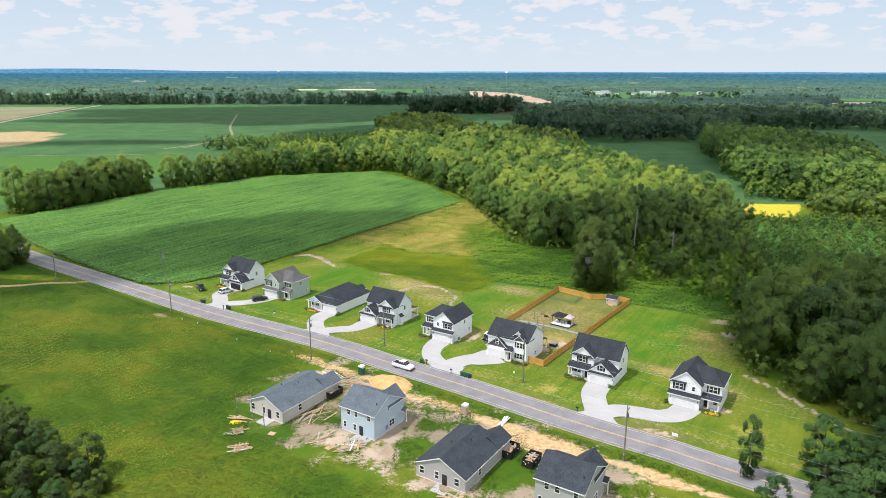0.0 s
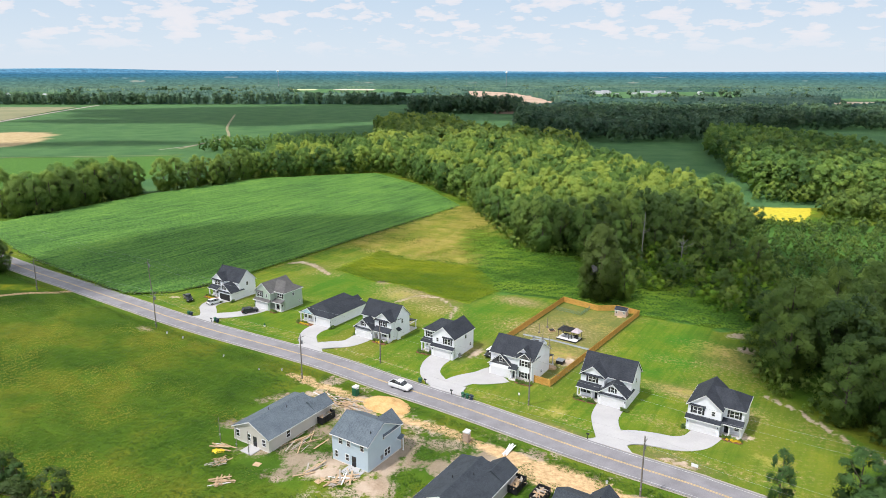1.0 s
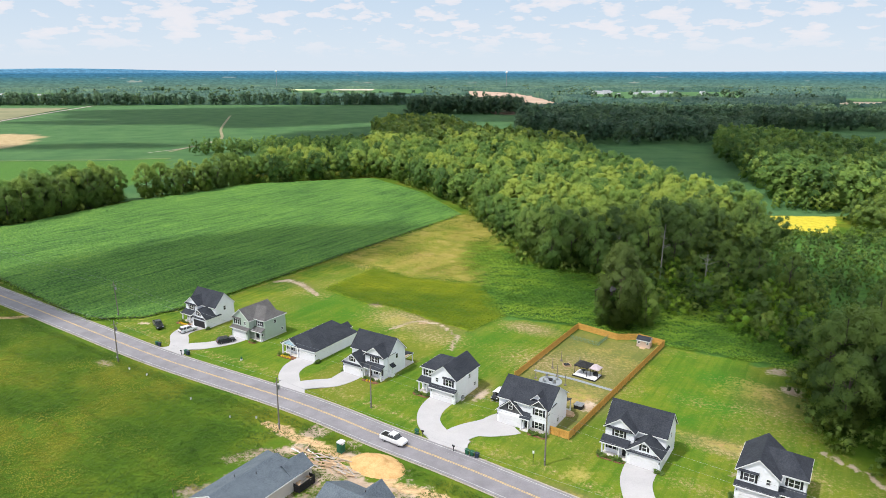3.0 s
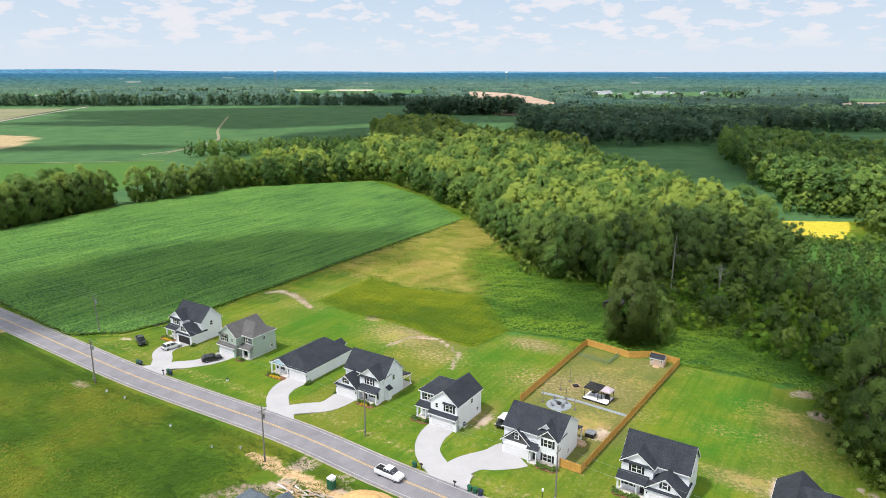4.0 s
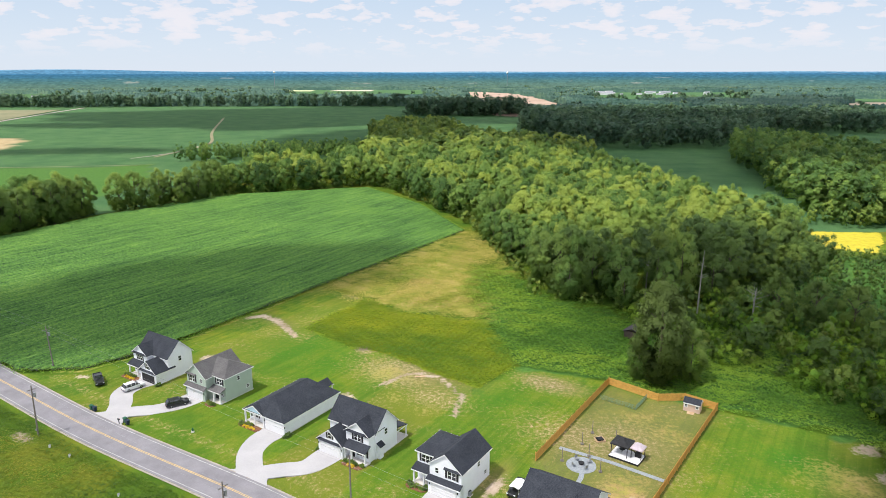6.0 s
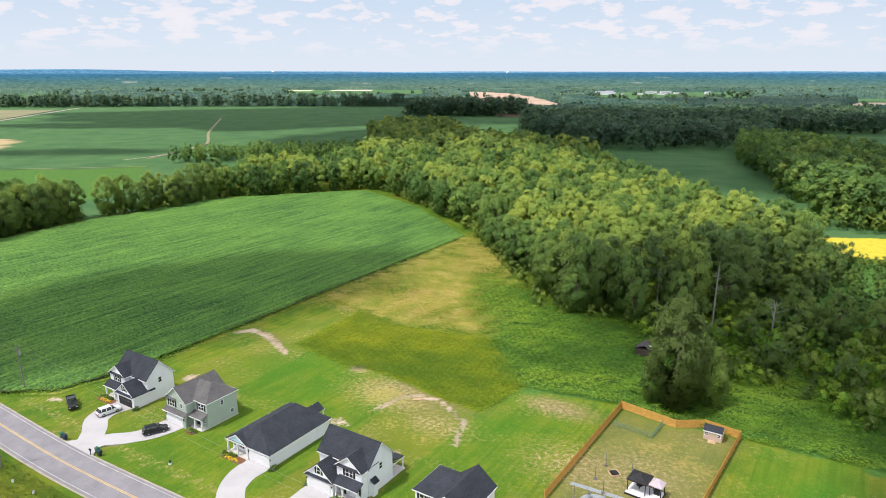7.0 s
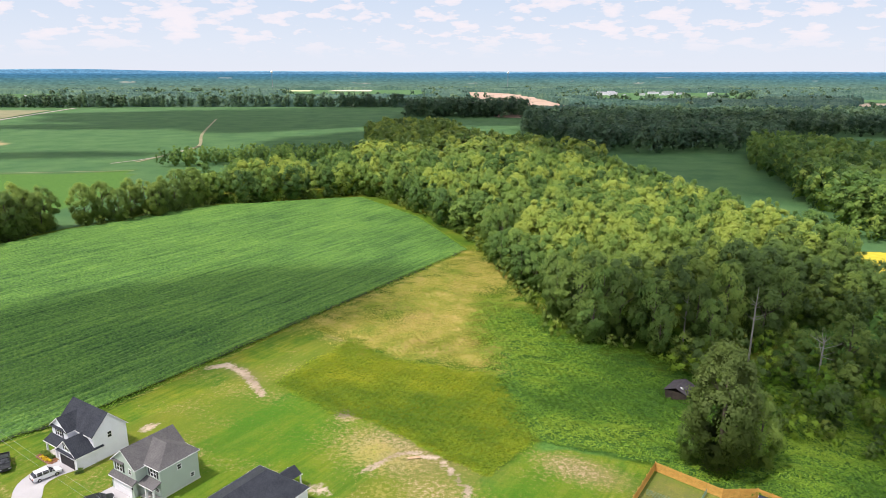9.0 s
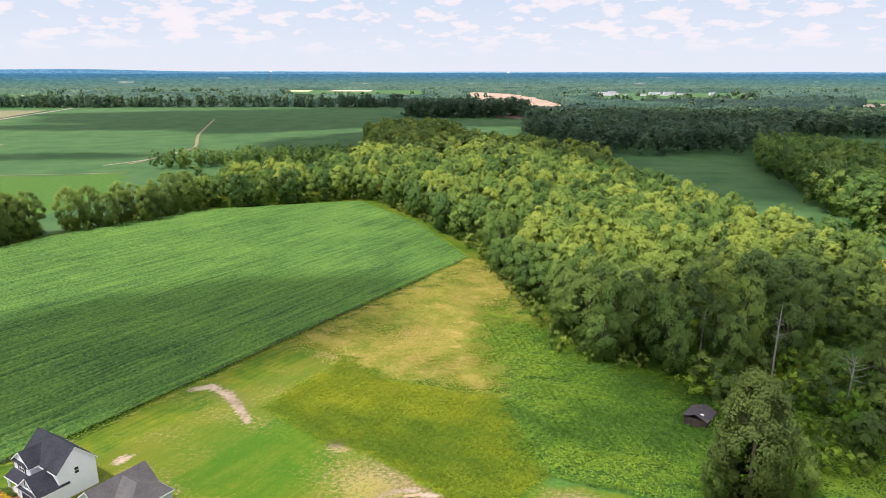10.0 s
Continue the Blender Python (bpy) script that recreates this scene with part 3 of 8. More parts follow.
for pts, w, mat in (([(-560, 800), (-626, 955), (-680, 1180), (-738, 1478)], 4.0, GRAVEL), ([(-246, 640), (-240, 690), (-238, 760), (-282, 900), (-349, 1157)], 1.6, TRACK), ([(-262, 632), (-244, 668), (-239, 720), (-237, 762)], 1.3, GRAVEL), ([(-420, 572), (-330, 578), (-226, 592)], 0.7, TRACK)):
    strip("farm_track", smooth_line(pts, 12.0), -w, w, 0.35, mat, "sandy farm track between the crop fields", "track")


def far_field(pts, dark, light, name, label):
    """A field in the distance, seen as a flat sheet of one crop."""
    mat = speckled(name, dark, light, 0.012, 0.95)
    me = mesh_from("field", [(x, y, 0.6) for x, y in pts], [tuple(range(len(pts)))], mat)
    if me.polygons[0].normal.z < 0:
        me.flip_normals()
    tagged(new("field", me), label, "field", kind="structure")


far_field([(88, 2560), (440, 2790), (300, 1900), (256, 1520), (160, 1480), (95, 1759)], (0.36, 0.25, 0.18), (0.48, 0.35, 0.26), "tan_stubble", "tan stubble field far off among the woods")
far_field([(80, 1290), (150, 1390), (126, 1166), (88, 1190)], (0.30, 0.20, 0.15), (0.38, 0.27, 0.20), "brown_stubble", "brown bare field beside the copse")
far_field([(-700, 2900), (-520, 2900), (-500, 2680), (-660, 2700)], (0.36, 0.42, 0.20), (0.52, 0.54, 0.30), "pale_crop", "pale green field far off")
far_field([(-430, 2900), (-280, 2900), (-270, 2690), (-440, 2720)], (0.44, 0.40, 0.28), (0.56, 0.50, 0.38), "straw_crop", "straw-coloured field far off")
far_field([(1308, 2236), (1600, 2240), (1500, 1985), (1195, 2028)], (0.26, 0.40, 0.12), (0.36, 0.50, 0.18), "light_crop", "light green field far off")
far_field([(948, 1675), (1200, 1646), (1100, 1503), (872, 1528)], (0.46, 0.36, 0.24), (0.58, 0.46, 0.32), "stubble", "tan field far off behind the pines")
far_field([(-1050, 1380), (-742, 1400), (-690, 1180), (-634, 960), (-800, 900), (-1050, 1100)], (0.17, 0.18, 0.09), (0.26, 0.24, 0.13), "olive_fallow", "olive-brown fallow field beside the farm track")


# ---------------------------------------------------------------- soybean field
def build_soy():
    a = radians(V_DEG)
    u, v = np.array([math.cos(a), math.sin(a)]), np.array([math.sin(a), -math.cos(a)])
    pts = np.array(SOY)
    lo, hi = (pts @ u).min(), (pts @ u).max()
    plo, phi = (pts @ v).min(), (pts @ v).max()
    ps, us = np.arange(plo, phi, 0.30), np.arange(lo, hi, 0.72)
    P, U = np.meshgrid(ps, us)
    wob = 0.25 * np.sin(U / 37) + 0.1 * np.sin(U / 11 + P / 40)
    px, py = (U * u[0] + P * v[0]).ravel(), (U * u[1] + P * v[1]).ravel()
    row = (P + wob) / 1.8
    close = np.clip(0.55 + 0.45 * fbm(px, py, 18, 23).reshape(P.shape) + 0.4 * fbm(px, py, 4, 24).reshape(P.shape), 0, 1)
    gapped = np.clip(2.0 * np.cos(2 * np.pi * row) - 0.5, 0, 1)
    rs = np.random.RandomState(5)
    vigor = rs.uniform(0.5, 1.0, 4000)[np.floor(row - row.min() + 0.5).astype(int) % 4000]
    z = 0.98 - (0.70 + 0.35 * close) * vigor * gapped
    gap = (np.floor(row + 0.5) % 15 == 4) | (np.floor(row + 0.5) % 15 == 6)
    z = np.where(gap & (gapped > 0.1), 0.12, z)
    z += rs.uniform(-0.16, 0.16, z.shape) + 0.16 * fbm(px, py, 14, 21).reshape(z.shape)
    z = np.maximum(z, 0.03)
    d = inside(px, py, SOY).reshape(z.shape) + 0.5 * fbm(px, py, 5, 22).reshape(z.shape)
    z = np.where(d < 0.8, np.maximum(z, 0.5) * np.clip(0.3 + 0.7 * d / 0.8, 0.3, 1), z)
    ny, nx = P.shape
    i = np.arange(ny * nx).reshape(ny, nx)
    keep = (d[:-1, :-1] > -0.4) & (d[1:, 1:] > -0.4)
    faces = np.stack([i[:-1, :-1], i[1:, :-1], i[1:, 1:], i[:-1, 1:]], -1)[keep]
    used = np.unique(faces)
    remap = np.zeros(ny * nx, np.int64)
    remap[used] = np.arange(len(used))
    verts = np.stack([px, py, z.ravel()], 1)[used]
    faces = remap[faces].astype(np.int32)
    me = bpy.data.meshes.new("soybean_field")
    me.vertices.add(len(verts))
    me.vertices.foreach_set("co", verts.astype(np.float32).ravel())
    me.loops.add(faces.size)
    me.loops.foreach_set("vertex_index", faces.ravel())
    me.polygons.add(len(faces))
    me.polygons.foreach_set("loop_start", np.arange(0, faces.size, 4, dtype=np.int32))
    me.update(calc_edges=True)
    if me.polygons[0].normal.z < 0:
        me.flip_normals()
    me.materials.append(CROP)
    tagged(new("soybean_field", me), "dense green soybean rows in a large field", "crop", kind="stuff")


build_soy()


# ---------------------------------------------------------------- trees
def leaf_quads(rs, centres, size, count, spread, flat=0.5, heart=None, up=0.45):
    """Loose leaf sprays round the centres, facing up and away from the heart of the crown."""
    c = np.repeat(centres, count, 0)
    n = len(c)
    p = c + rs.normal(0, 1, (n, 3)) * spread * np.array([1, 1, 0.75])
    nrm = rs.normal(0, 0.55, (n, 3)) + np.array([0, 0, up])
    if heart is not None:
        out = p - np.asarray(heart)
        nrm += 0.75 * out / (np.linalg.norm(out, axis=1)[:, None] + 1e-6)
    nrm /= np.linalg.norm(nrm, axis=1)[:, None]
    a = rs.normal(0, 1, (n, 3))
    a[:, 2] *= flat
    a -= (a * nrm).sum(1)[:, None] * nrm
    a /= np.linalg.norm(a, axis=1)[:, None]
    b = np.cross(nrm, a)
    s = size * rs.uniform(0.6, 1.25, n)[:, None]
    l = s * rs.uniform(0.8, 1.3, n)[:, None]
    return np.stack([p - a * l, p + a * l * 0.7 - b * s * 0.8, p + a * l * 0.7 + b * s * 0.8], 1).reshape(-1, 3)


def facing_leaves(rs, p, nrm, s):
    """One three-cornered leaf spray at each place, square to its normal."""
    nrm = nrm / np.linalg.norm(nrm, axis=1)[:, None]
    t = rs.normal(0, 1, p.shape)
    t -= (t * nrm).sum(1)[:, None] * nrm
    t /= np.linalg.norm(t, axis=1)[:, None]
    b = np.cross(nrm, t)
    return np.stack([p - t * s * 1.1, p + t * s * 0.7 - b * s * 0.9, p + t * s * 0.7 + b * s * 0.9], 1).reshape(-1, 3)


def crown_quads(rs, h, r, lobes, per, leaf, low=0.2):
    """A crown of rounded leafy lobes round a dense heart; leaves sit on each lobe and face away from its middle."""
    out, looks, back, back_looks = [], [], [], []
    for k in range(lobes):
        zf = low + (0.97 - low) * ((k + rs.rand()) / lobes)
        wide = math.sin(math.pi * min(1.0, max(0.0, (zf - low * 0.4) / (1.04 - low * 0.4)))) ** 0.6
        a = k * 2.399 + rs.uniform(-0.5, 0.5)
        lr = r * rs.uniform(0.27, 0.5) * (1.05 - 0.3 * zf)
        q = max(0.0, r * wide - lr * 0.75) * rs.uniform(0.7, 1.05)
        c = np.array([q * math.cos(a), q * math.sin(a), max(h * zf - lr * 0.6, lr * 0.7)])
        tall = rs.uniform(0.7, 1.25)
        d = rs.normal(0, 1, (per, 3))
        d /= np.linalg.norm(d, axis=1)[:, None]
        away = np.array([math.cos(a) * (q / r + 0.15), math.sin(a) * (q / r + 0.15), 0.45])
        away /= np.linalg.norm(away)
        dots = d @ away
        d = np.where((dots < -0.25)[:, None], d - 2 * dots[:, None] * away, d)
        p = c + d * lr * rs.uniform(0.55, 1.18, per)[:, None] * np.array([1, 1, tall])
        out.append(facing_leaves(rs, p, d + rs.normal(0, 0.24, (per, 3)) + np.array([0, 0, 0.3]), leaf * rs.uniform(0.6, 1.2, per)[:, None]))
        looks.append(0.42 * d + 0.8 * (c - np.array([0, 0, h * 0.45])) / r)
        d = rs.normal(0, 1, (5, 3)) + 0.8 * away
        d /= np.linalg.norm(d, axis=1)[:, None]
        back.append(facing_leaves(rs, c + d * lr * 0.5, d, np.full((5, 1), lr * 0.5)))
        back_looks.append(0.42 * d + 0.8 * (c - np.array([0, 0, h * 0.45])) / r)
    out, looks = out + back, looks + back_looks
    looks = np.concatenate(looks)
    looks /= np.linalg.norm(looks, axis=1)[:, None] + 1e-6
    return np.concatenate(out), np.repeat(looks, 3, 0)


def limb_mesh(h, r, trunk_r, seed, crown_base=0.3, limbs=5):
    rs = random.Random(seed)
    bm = bmesh.new()
    segs = [((0, 0, -0.3), (0.1 * rs.uniform(-1, 1), 0.1 * rs.uniform(-1, 1), h * 0.45), trunk_r, trunk_r * 0.7),
            ((0, 0, h * 0.44), (0.3 * rs.uniform(-1, 1), 0.3 * rs.uniform(-1, 1), h * 0.85), trunk_r * 0.7, trunk_r * 0.2)]
    for k in range(limbs):
        a, z0 = k * 2.3 + rs.uniform(-0.3, 0.3), h * rs.uniform(crown_base, 0.6)
        q = r * rs.uniform(0.5, 0.75)
        segs.append(((0, 0, z0), (q * math.cos(a), q * math.sin(a), z0 + h * rs.uniform(0.1, 0.24)), trunk_r * 0.42, trunk_r * 0.12))
    for a, b, r0, r1 in segs:
        a, b = Vector(a), Vector(b)
        m = Matrix.Translation((a + b) / 2) @ (b - a).to_track_quat("Z", "Y").to_matrix().to_4x4()
        bmesh.ops.create_cone(bm, cap_ends=True, segments=7, radius1=r0, radius2=r1, depth=(b - a).length, matrix=m)
    me = bpy.data.meshes.new("trunk")
    bm.to_mesh(me)
    bm.free()
    me.materials.append(BARK)
    return me


def tree_proto(name, seed, at, h, r, mat, clumps, per, leaf, spread, pine=False, label="", trunk_r=0.28):
    rs = np.random.RandomState(seed)
    if pine:
        pts = []
        for k in range(clumps):
            zf = rs.uniform(0, 1) ** 0.8
            z = h * (0.32 + 0.68 * zf)
            rr = r * (1.06 - zf) ** 0.7 * rs.uniform(0.35, 1.0)
            a = rs.uniform(0, 6.283)
            pts.append((rr * math.cos(a), rr * math.sin(a), z + rs.uniform(-0.3, 0.3)))
        q = leaf_quads(rs, np.array(pts), leaf, per, spread, heart=(0, 0, h * 0.5))
        looks = q - np.array([0, 0, h * 0.5])
    else:
        q, looks = crown_quads(rs, h, r, clumps, per, leaf, 0.08)
    per_clump = np.repeat(rs.uniform(0.3, 0.7, clumps), per * 3)
    per_clump = np.append(per_clump, np.full(len(q) - len(per_clump), 0.45))
    ob = thing(name, pose(*at, -0.1), label, "tree")
    t = new("trunk", limb_mesh(h, r, trunk_r, seed))
    t.parent = ob
    cr = new("crown", leaf_mesh("crown", q, mat, per_clump, looks))
    cr.parent = ob
    return ob


BROAD = [tree_proto("broadleaf_tree", 11 + k, (52 + 9 * k, 300 + 6 * k), 15.0, 5.2, LEAF, 28, 140, 0.24, 0.42, label="tall green broadleaf tree in a dense wood") for k in range(4)]
DARK = [tree_proto("broadleaf_tree", 31 + k, (96 + 8 * k, 250 - 5 * k), 15.0, 4.9, LEAF_DARK, 28, 140, 0.24, 0.42, label="dark green broadleaf tree at the wood's edge") for k in range(3)]
PINES = [tree_proto("pine_tree", 51 + k, (96 + 7 * k, 112 + 4 * k), 15.0, 3.8, NEEDLE, 26, 150, 0.19, 0.42, False, "dark green pine with a rough brown trunk", 0.2) for k in range(3)]

NEAR_DARK = [tree_proto("broadleaf_tree", 41 + k, (93 + 9 * k, 172 - 9 * k), 15.0, 4.9, LEAF_DARK, 26, 260, 0.175, 0.42, label="dark green broadleaf tree at the lot's edge") for k in range(3)]
tree_proto("broadleaf_tree", 45, (49.3, 209.8), 26.0, 6.6, LEAF_DEEP, 60, 190, 0.24, 0.42, label="tall dark tree leafy to the ground beside the fence", trunk_r=0.45)
YOUNG = [tree_proto("young_tree", 71 + k, (-95 + 12 * k, 121 - 7 * k), 9.0, 3.2, LEAF_DEEP, 18, 110, 0.19, 0.3, label="young green tree at the edge of the meadow", trunk_r=0.14) for k in range(2)]


def spots(poly, spacing, seed, rim=0.0):
    """Jittered places inside a polygon."""
    rs = np.random.RandomState(seed)
    p = np.array(poly, float)
    xs, ys = np.arange(p[:, 0].min(), p[:, 0].max(), spacing), np.arange(p[:, 1].min(), p[:, 1].max(), spacing * 0.87)
    X, Y = np.meshgrid(xs, ys)
    X[1::2] += spacing / 2
    q = np.stack([X.ravel(), Y.ravel()], 1) + rs.uniform(-0.36, 0.36, (X.size, 2)) * spacing
    return q[inside(q[:, 0], q[:, 1], poly) > rim]


def plant(protos, x, y, h, wide, rs, group):
    src = protos[rs.randint(len(protos))]
    s = h / (9.0 if protos is YOUNG else 15.0)
    ob = copy_thing(src, pose(x, y, -0.1, 0, 0, rs.uniform(0, 360)) @ Matrix.Diagonal((s * wide, s * wide, s, 1)))
    return tagged(ob, group=group)


WOOD_NEAR = [(15, 372), (19, 342), (28, 306), (31, 276), (37, 270), (54, 262), (66, 260), (84, 266), (98, 258), (112, 236), (116, 205), (101, 183), (84, 181), (80, 168), (75.5, 153), (79.5, 138), (87, 123), (104, 108), (170, 150), (190, 230), (205, 316), (166, 315), (146, 326), (149, 345), (140, 372), (118, 450), (60, 420)]
WOOD_MID = [(15, 372), (-8, 430), (-40, 488), (-62, 484), (-110, 463), (-133, 462), (-146, 486), (-118, 514), (-78, 545), (-56, 610), (-62, 740), (-78, 800), (-60, 885), (-12, 898), (10, 850), (22, 750), (58, 690), (92, 650), (104, 640), (120, 478), (118, 450), (60, 420)]
UPPER_HEDGE = [(-214, 606), (-180, 616), (-140, 622), (-60, 640), (-60, 676), (-110, 690), (-150, 668), (-190, 650), (-216, 632)]
HEDGE_WEST = [(-224, 334), (-214, 345), (-205, 372), (-186, 408), (-176, 403), (-190, 368), (-206, 335)]
HEDGE_GAPPED = [(-174, 420), (-166, 423), (-152, 437), (-140, 452), (-128, 462), (-122, 457), (-150, 423), (-166, 407)]
CORNER_WEST = [(-200, 262), (-158, 246), (-152, 240), (-160, 230), (-200, 240)]
PINES_SW = [(-104, 140), (-88, 124), (-72, 113), (-54, 100), (-70, 80), (-130, 80), (-140, 130)]
PINES_SE = [(60, 96), (66, 108), (74, 113), (84, 112), (110, 100), (120, 60), (80, 60), (55, 84), (48, 92)]
EAST_ROW = [(284, 696), (300, 650), (326, 560), (304, 470), (258, 404), (226, 364), (192, 380), (187, 420), (195, 455), (214, 510), (234, 600), (270, 692)]
EAST_WOOD = [(226, 362), (258, 402), (300, 422), (420, 394), (520, 300), (250, 150), (190, 230), (212, 320), (212, 340)]


def plant_near_woods():
    rs = np.random.RandomState(77)
    edge = spots(WOOD_NEAR, 8.5, 5, 0.5)
    d = inside(edge[:, 0], edge[:, 1], WOOD_NEAR)
    left, low = [], []
    n = 0
    for (x, y), dd in zip(edge, d):
        if (x > 84 and 203 < y < 262 + 1.07 * (x - 84)) or x > 148:
            if not (x > 140 and y > 318):
                low.append((x, y, rs.uniform(3.0, 6.0)))
            continue
        near_side = dd < 9 or (y < 262 + 0.35 * x and dd < 16)
        if near_side and n < 230:
            h = rs.uniform(16, 24) if dd > 7 else rs.uniform(12, 20)
            if math.hypot(x - 73, y - 250) < 9:
                h = rs.uniform(8, 11)
            if y < 215 and x > 84:
                h = rs.uniform(14, 21)
            # past this line mostly the sunlit leaf colour, before it the shaded one
            light = y > 300 + 0.25 * (x - 30)
            plant(NEAR_DARK if y < 205 else BROAD if (light or rs.rand() < 0.3) else DARK, x, y, h, rs.uniform(0.7, 1.12), rs, "trees of the wood beside the lots")
            n += 1
        else:
            left.append((x, y, rs.uniform(15, 23)))
    return left, low


def stuff_trees(name, places, mat, clumps, per, leaf, spread, label, seed, radius=0.36, pine=False, tint=(0.0, 1.0), low=0.2):
    """Many trees joined into one mesh: places of (x, y, height)."""
    rs = np.random.RandomState(seed)
    kinds = []
    for k in range(6):
        if pine:
            zf = rs.uniform(0, 1, clumps) ** 0.8
            rr = radius * (1.08 - zf) ** 0.6 * rs.uniform(0.3, 1.0, clumps)
            a = rs.uniform(0, 6.283, clumps)
            c = np.stack([rr * np.cos(a), rr * np.sin(a), low + (1 - low) * zf], 1) * 15.0
            q = leaf_quads(rs, c, leaf, per, spread, heart=(0, 0, 7.5))
            away = q - np.repeat(np.repeat(c * np.array([0.6, 0.6, 0.9]), per, 0), 3, 0)
            kinds.append((q, away / (np.linalg.norm(away, axis=1)[:, None] + 1e-6)))
        else:
            kinds.append(crown_quads(rs, 15.0, radius * 15.0, clumps, per, leaf, low))
    shade = [np.repeat(rs.uniform(-0.15, 0.15, len(q) // 3 // per + 1), per * 3)[:len(q)] for q, _ in kinds]
    vs, ts, ls = [], [], []
    for x, y, h in places:
        k = rs.randint(6)
        q, look_q = kinds[k]
        a = rs.uniform(0, 6.283)
        s = h / 15.0
        wide = s * rs.uniform(0.75, 1.25)
        vs.append(np.stack([(q[:, 0] * math.cos(a) - q[:, 1] * math.sin(a)) * wide + x, (q[:, 0] * math.sin(a) + q[:, 1] * math.cos(a)) * wide + y, q[:, 2] * s], 1))
        ls.append(np.stack([look_q[:, 0] * math.cos(a) - look_q[:, 1] * math.sin(a), look_q[:, 0] * math.sin(a) + look_q[:, 1] * math.cos(a), look_q[:, 2]], 1))
        ts.append(np.full(len(q), rs.uniform(*tint)) + shade[k])
    if not vs:
        return
    me = leaf_mesh(name, np.concatenate(vs), mat, np.concatenate(ts), np.concatenate(ls))
    return tagged(new(name, me), label, "woodland", kind="stuff")


def with_height(q, lo, hi, seed):
    rs = np.random.RandomState(seed)
    return [(x, y, rs.uniform(lo, hi)) for x, y in q]


rest, young = plant_near_woods()
young = [p for p in young if inside(np.array([p[0]]), np.array([p[1]]), YELLOW)[0] < -3]
young += with_height(spots([(104, 228), (118, 186), (172, 152), (196, 235), (205, 318), (174, 318), (150, 327), (140, 318), (112, 288)], 5.0, 25), 2.5, 5.5, 26)
stuff_trees("young_woodland", young, LEAF_DARK, 9, 28, 0.55, 1.1, "thicket of young green trees and bamboo-like scrub", 27, 0.42)
# sunlit and shaded leaf colours, split by where the cloud shade falls
stuff_trees("woodland", [p for p in rest if p[1] > 300 + 0.25 * (p[0] - 30)], LEAF, 15, 100, 0.28, 0.5, "broadleaf woodland with light and dark green crowns", 3, 0.29, tint=(0.0, 1.05), low=0.42)
stuff_trees("woodland", [p for p in rest if p[1] <= 300 + 0.25 * (p[0] - 30)], LEAF_DARK, 15, 100, 0.28, 0.5, "broadleaf woodland with shade painted into its dark green leaves", 4, 0.29, low=0.42)
clearing = with_height(spots([(98, 278), (112, 276), (132, 292), (150, 318), (146, 334), (126, 322), (106, 302)], 5.5, 34), 7, 12, 35)
stuff_trees("woodland", clearing, LEAF_DARK, 13, 60, 0.36, 0.6, "dark green broadleaf trees in front of the yellow field", 36, 0.4, low=0.15)
mid = with_height(spots(WOOD_MID, 9.0, 6), 14, 23, 7)
rim_d = inside(np.array([p[0] for p in mid]), np.array([p[1] for p in mid]), WOOD_MID)
stuff_trees("woodland", [(x, y, h * 0.9) for (x, y, h), d in zip(mid, rim_d) if d < 10 and y < 560], LEAF, 18, 48, 0.45, 0.52, "broadleaf trees leafy to the ground beside the crop field", 13, 0.36, tint=(0.0, 0.8), low=0.06)
stuff_trees("woodland", [p for p, d in zip(mid, rim_d) if d >= 10 and p[1] < 560], LEAF, 13, 72, 0.36, 0.52, "sunlit yellow-green broadleaf woodland", 8, 0.28, tint=(0.0, 1.05), low=0.42)
# cloud shade on the back of the wood is put into its leaf colour
stuff_trees("woodland", [p for p in mid if p[1] >= 560], LEAF_DARK, 12, 22, 0.95, 0.7, "broadleaf woodland behind the fields with shade painted into dark green leaves", 9, 0.4)
stuff_trees("woodland", with_height(spots(UPPER_HEDGE, 8.5, 23), 9, 15, 24) + with_height(spots(EAST_ROW, 9.0, 16), 18, 25, 17), LEAF, 12, 36, 0.52, 0.6, "green broadleaf woodland beside the crop fields", 10, 0.33, tint=(0.0, 0.7))
east = with_height(spots(EAST_WOOD, 10.0, 18), 9, 15, 19)
stuff_trees("woodland", [p for p in east if p[1] < 350] + with_height(spots([(187, 334), (212, 322), (232, 354), (197, 358)], 6.0, 28), 8, 13, 29), LEAF_DARK, 12, 36, 0.5, 0.6, "dark green mixed woodland beyond the yellow field", 11, 0.4)
rim = with_height(spots([(170, 372), (205, 367), (275, 356), (275, 384), (205, 396), (180, 388)], 6.0, 20), 6, 12, 21)
stuff_trees("woodland", [(x, y, h + 6) for x, y, h in east if y >= 350] + rim, LEAF, 12, 36, 0.52, 0.6, "sunlit broadleaf woodland between the crop fields", 12, 0.36, tint=(0.1, 0.8))


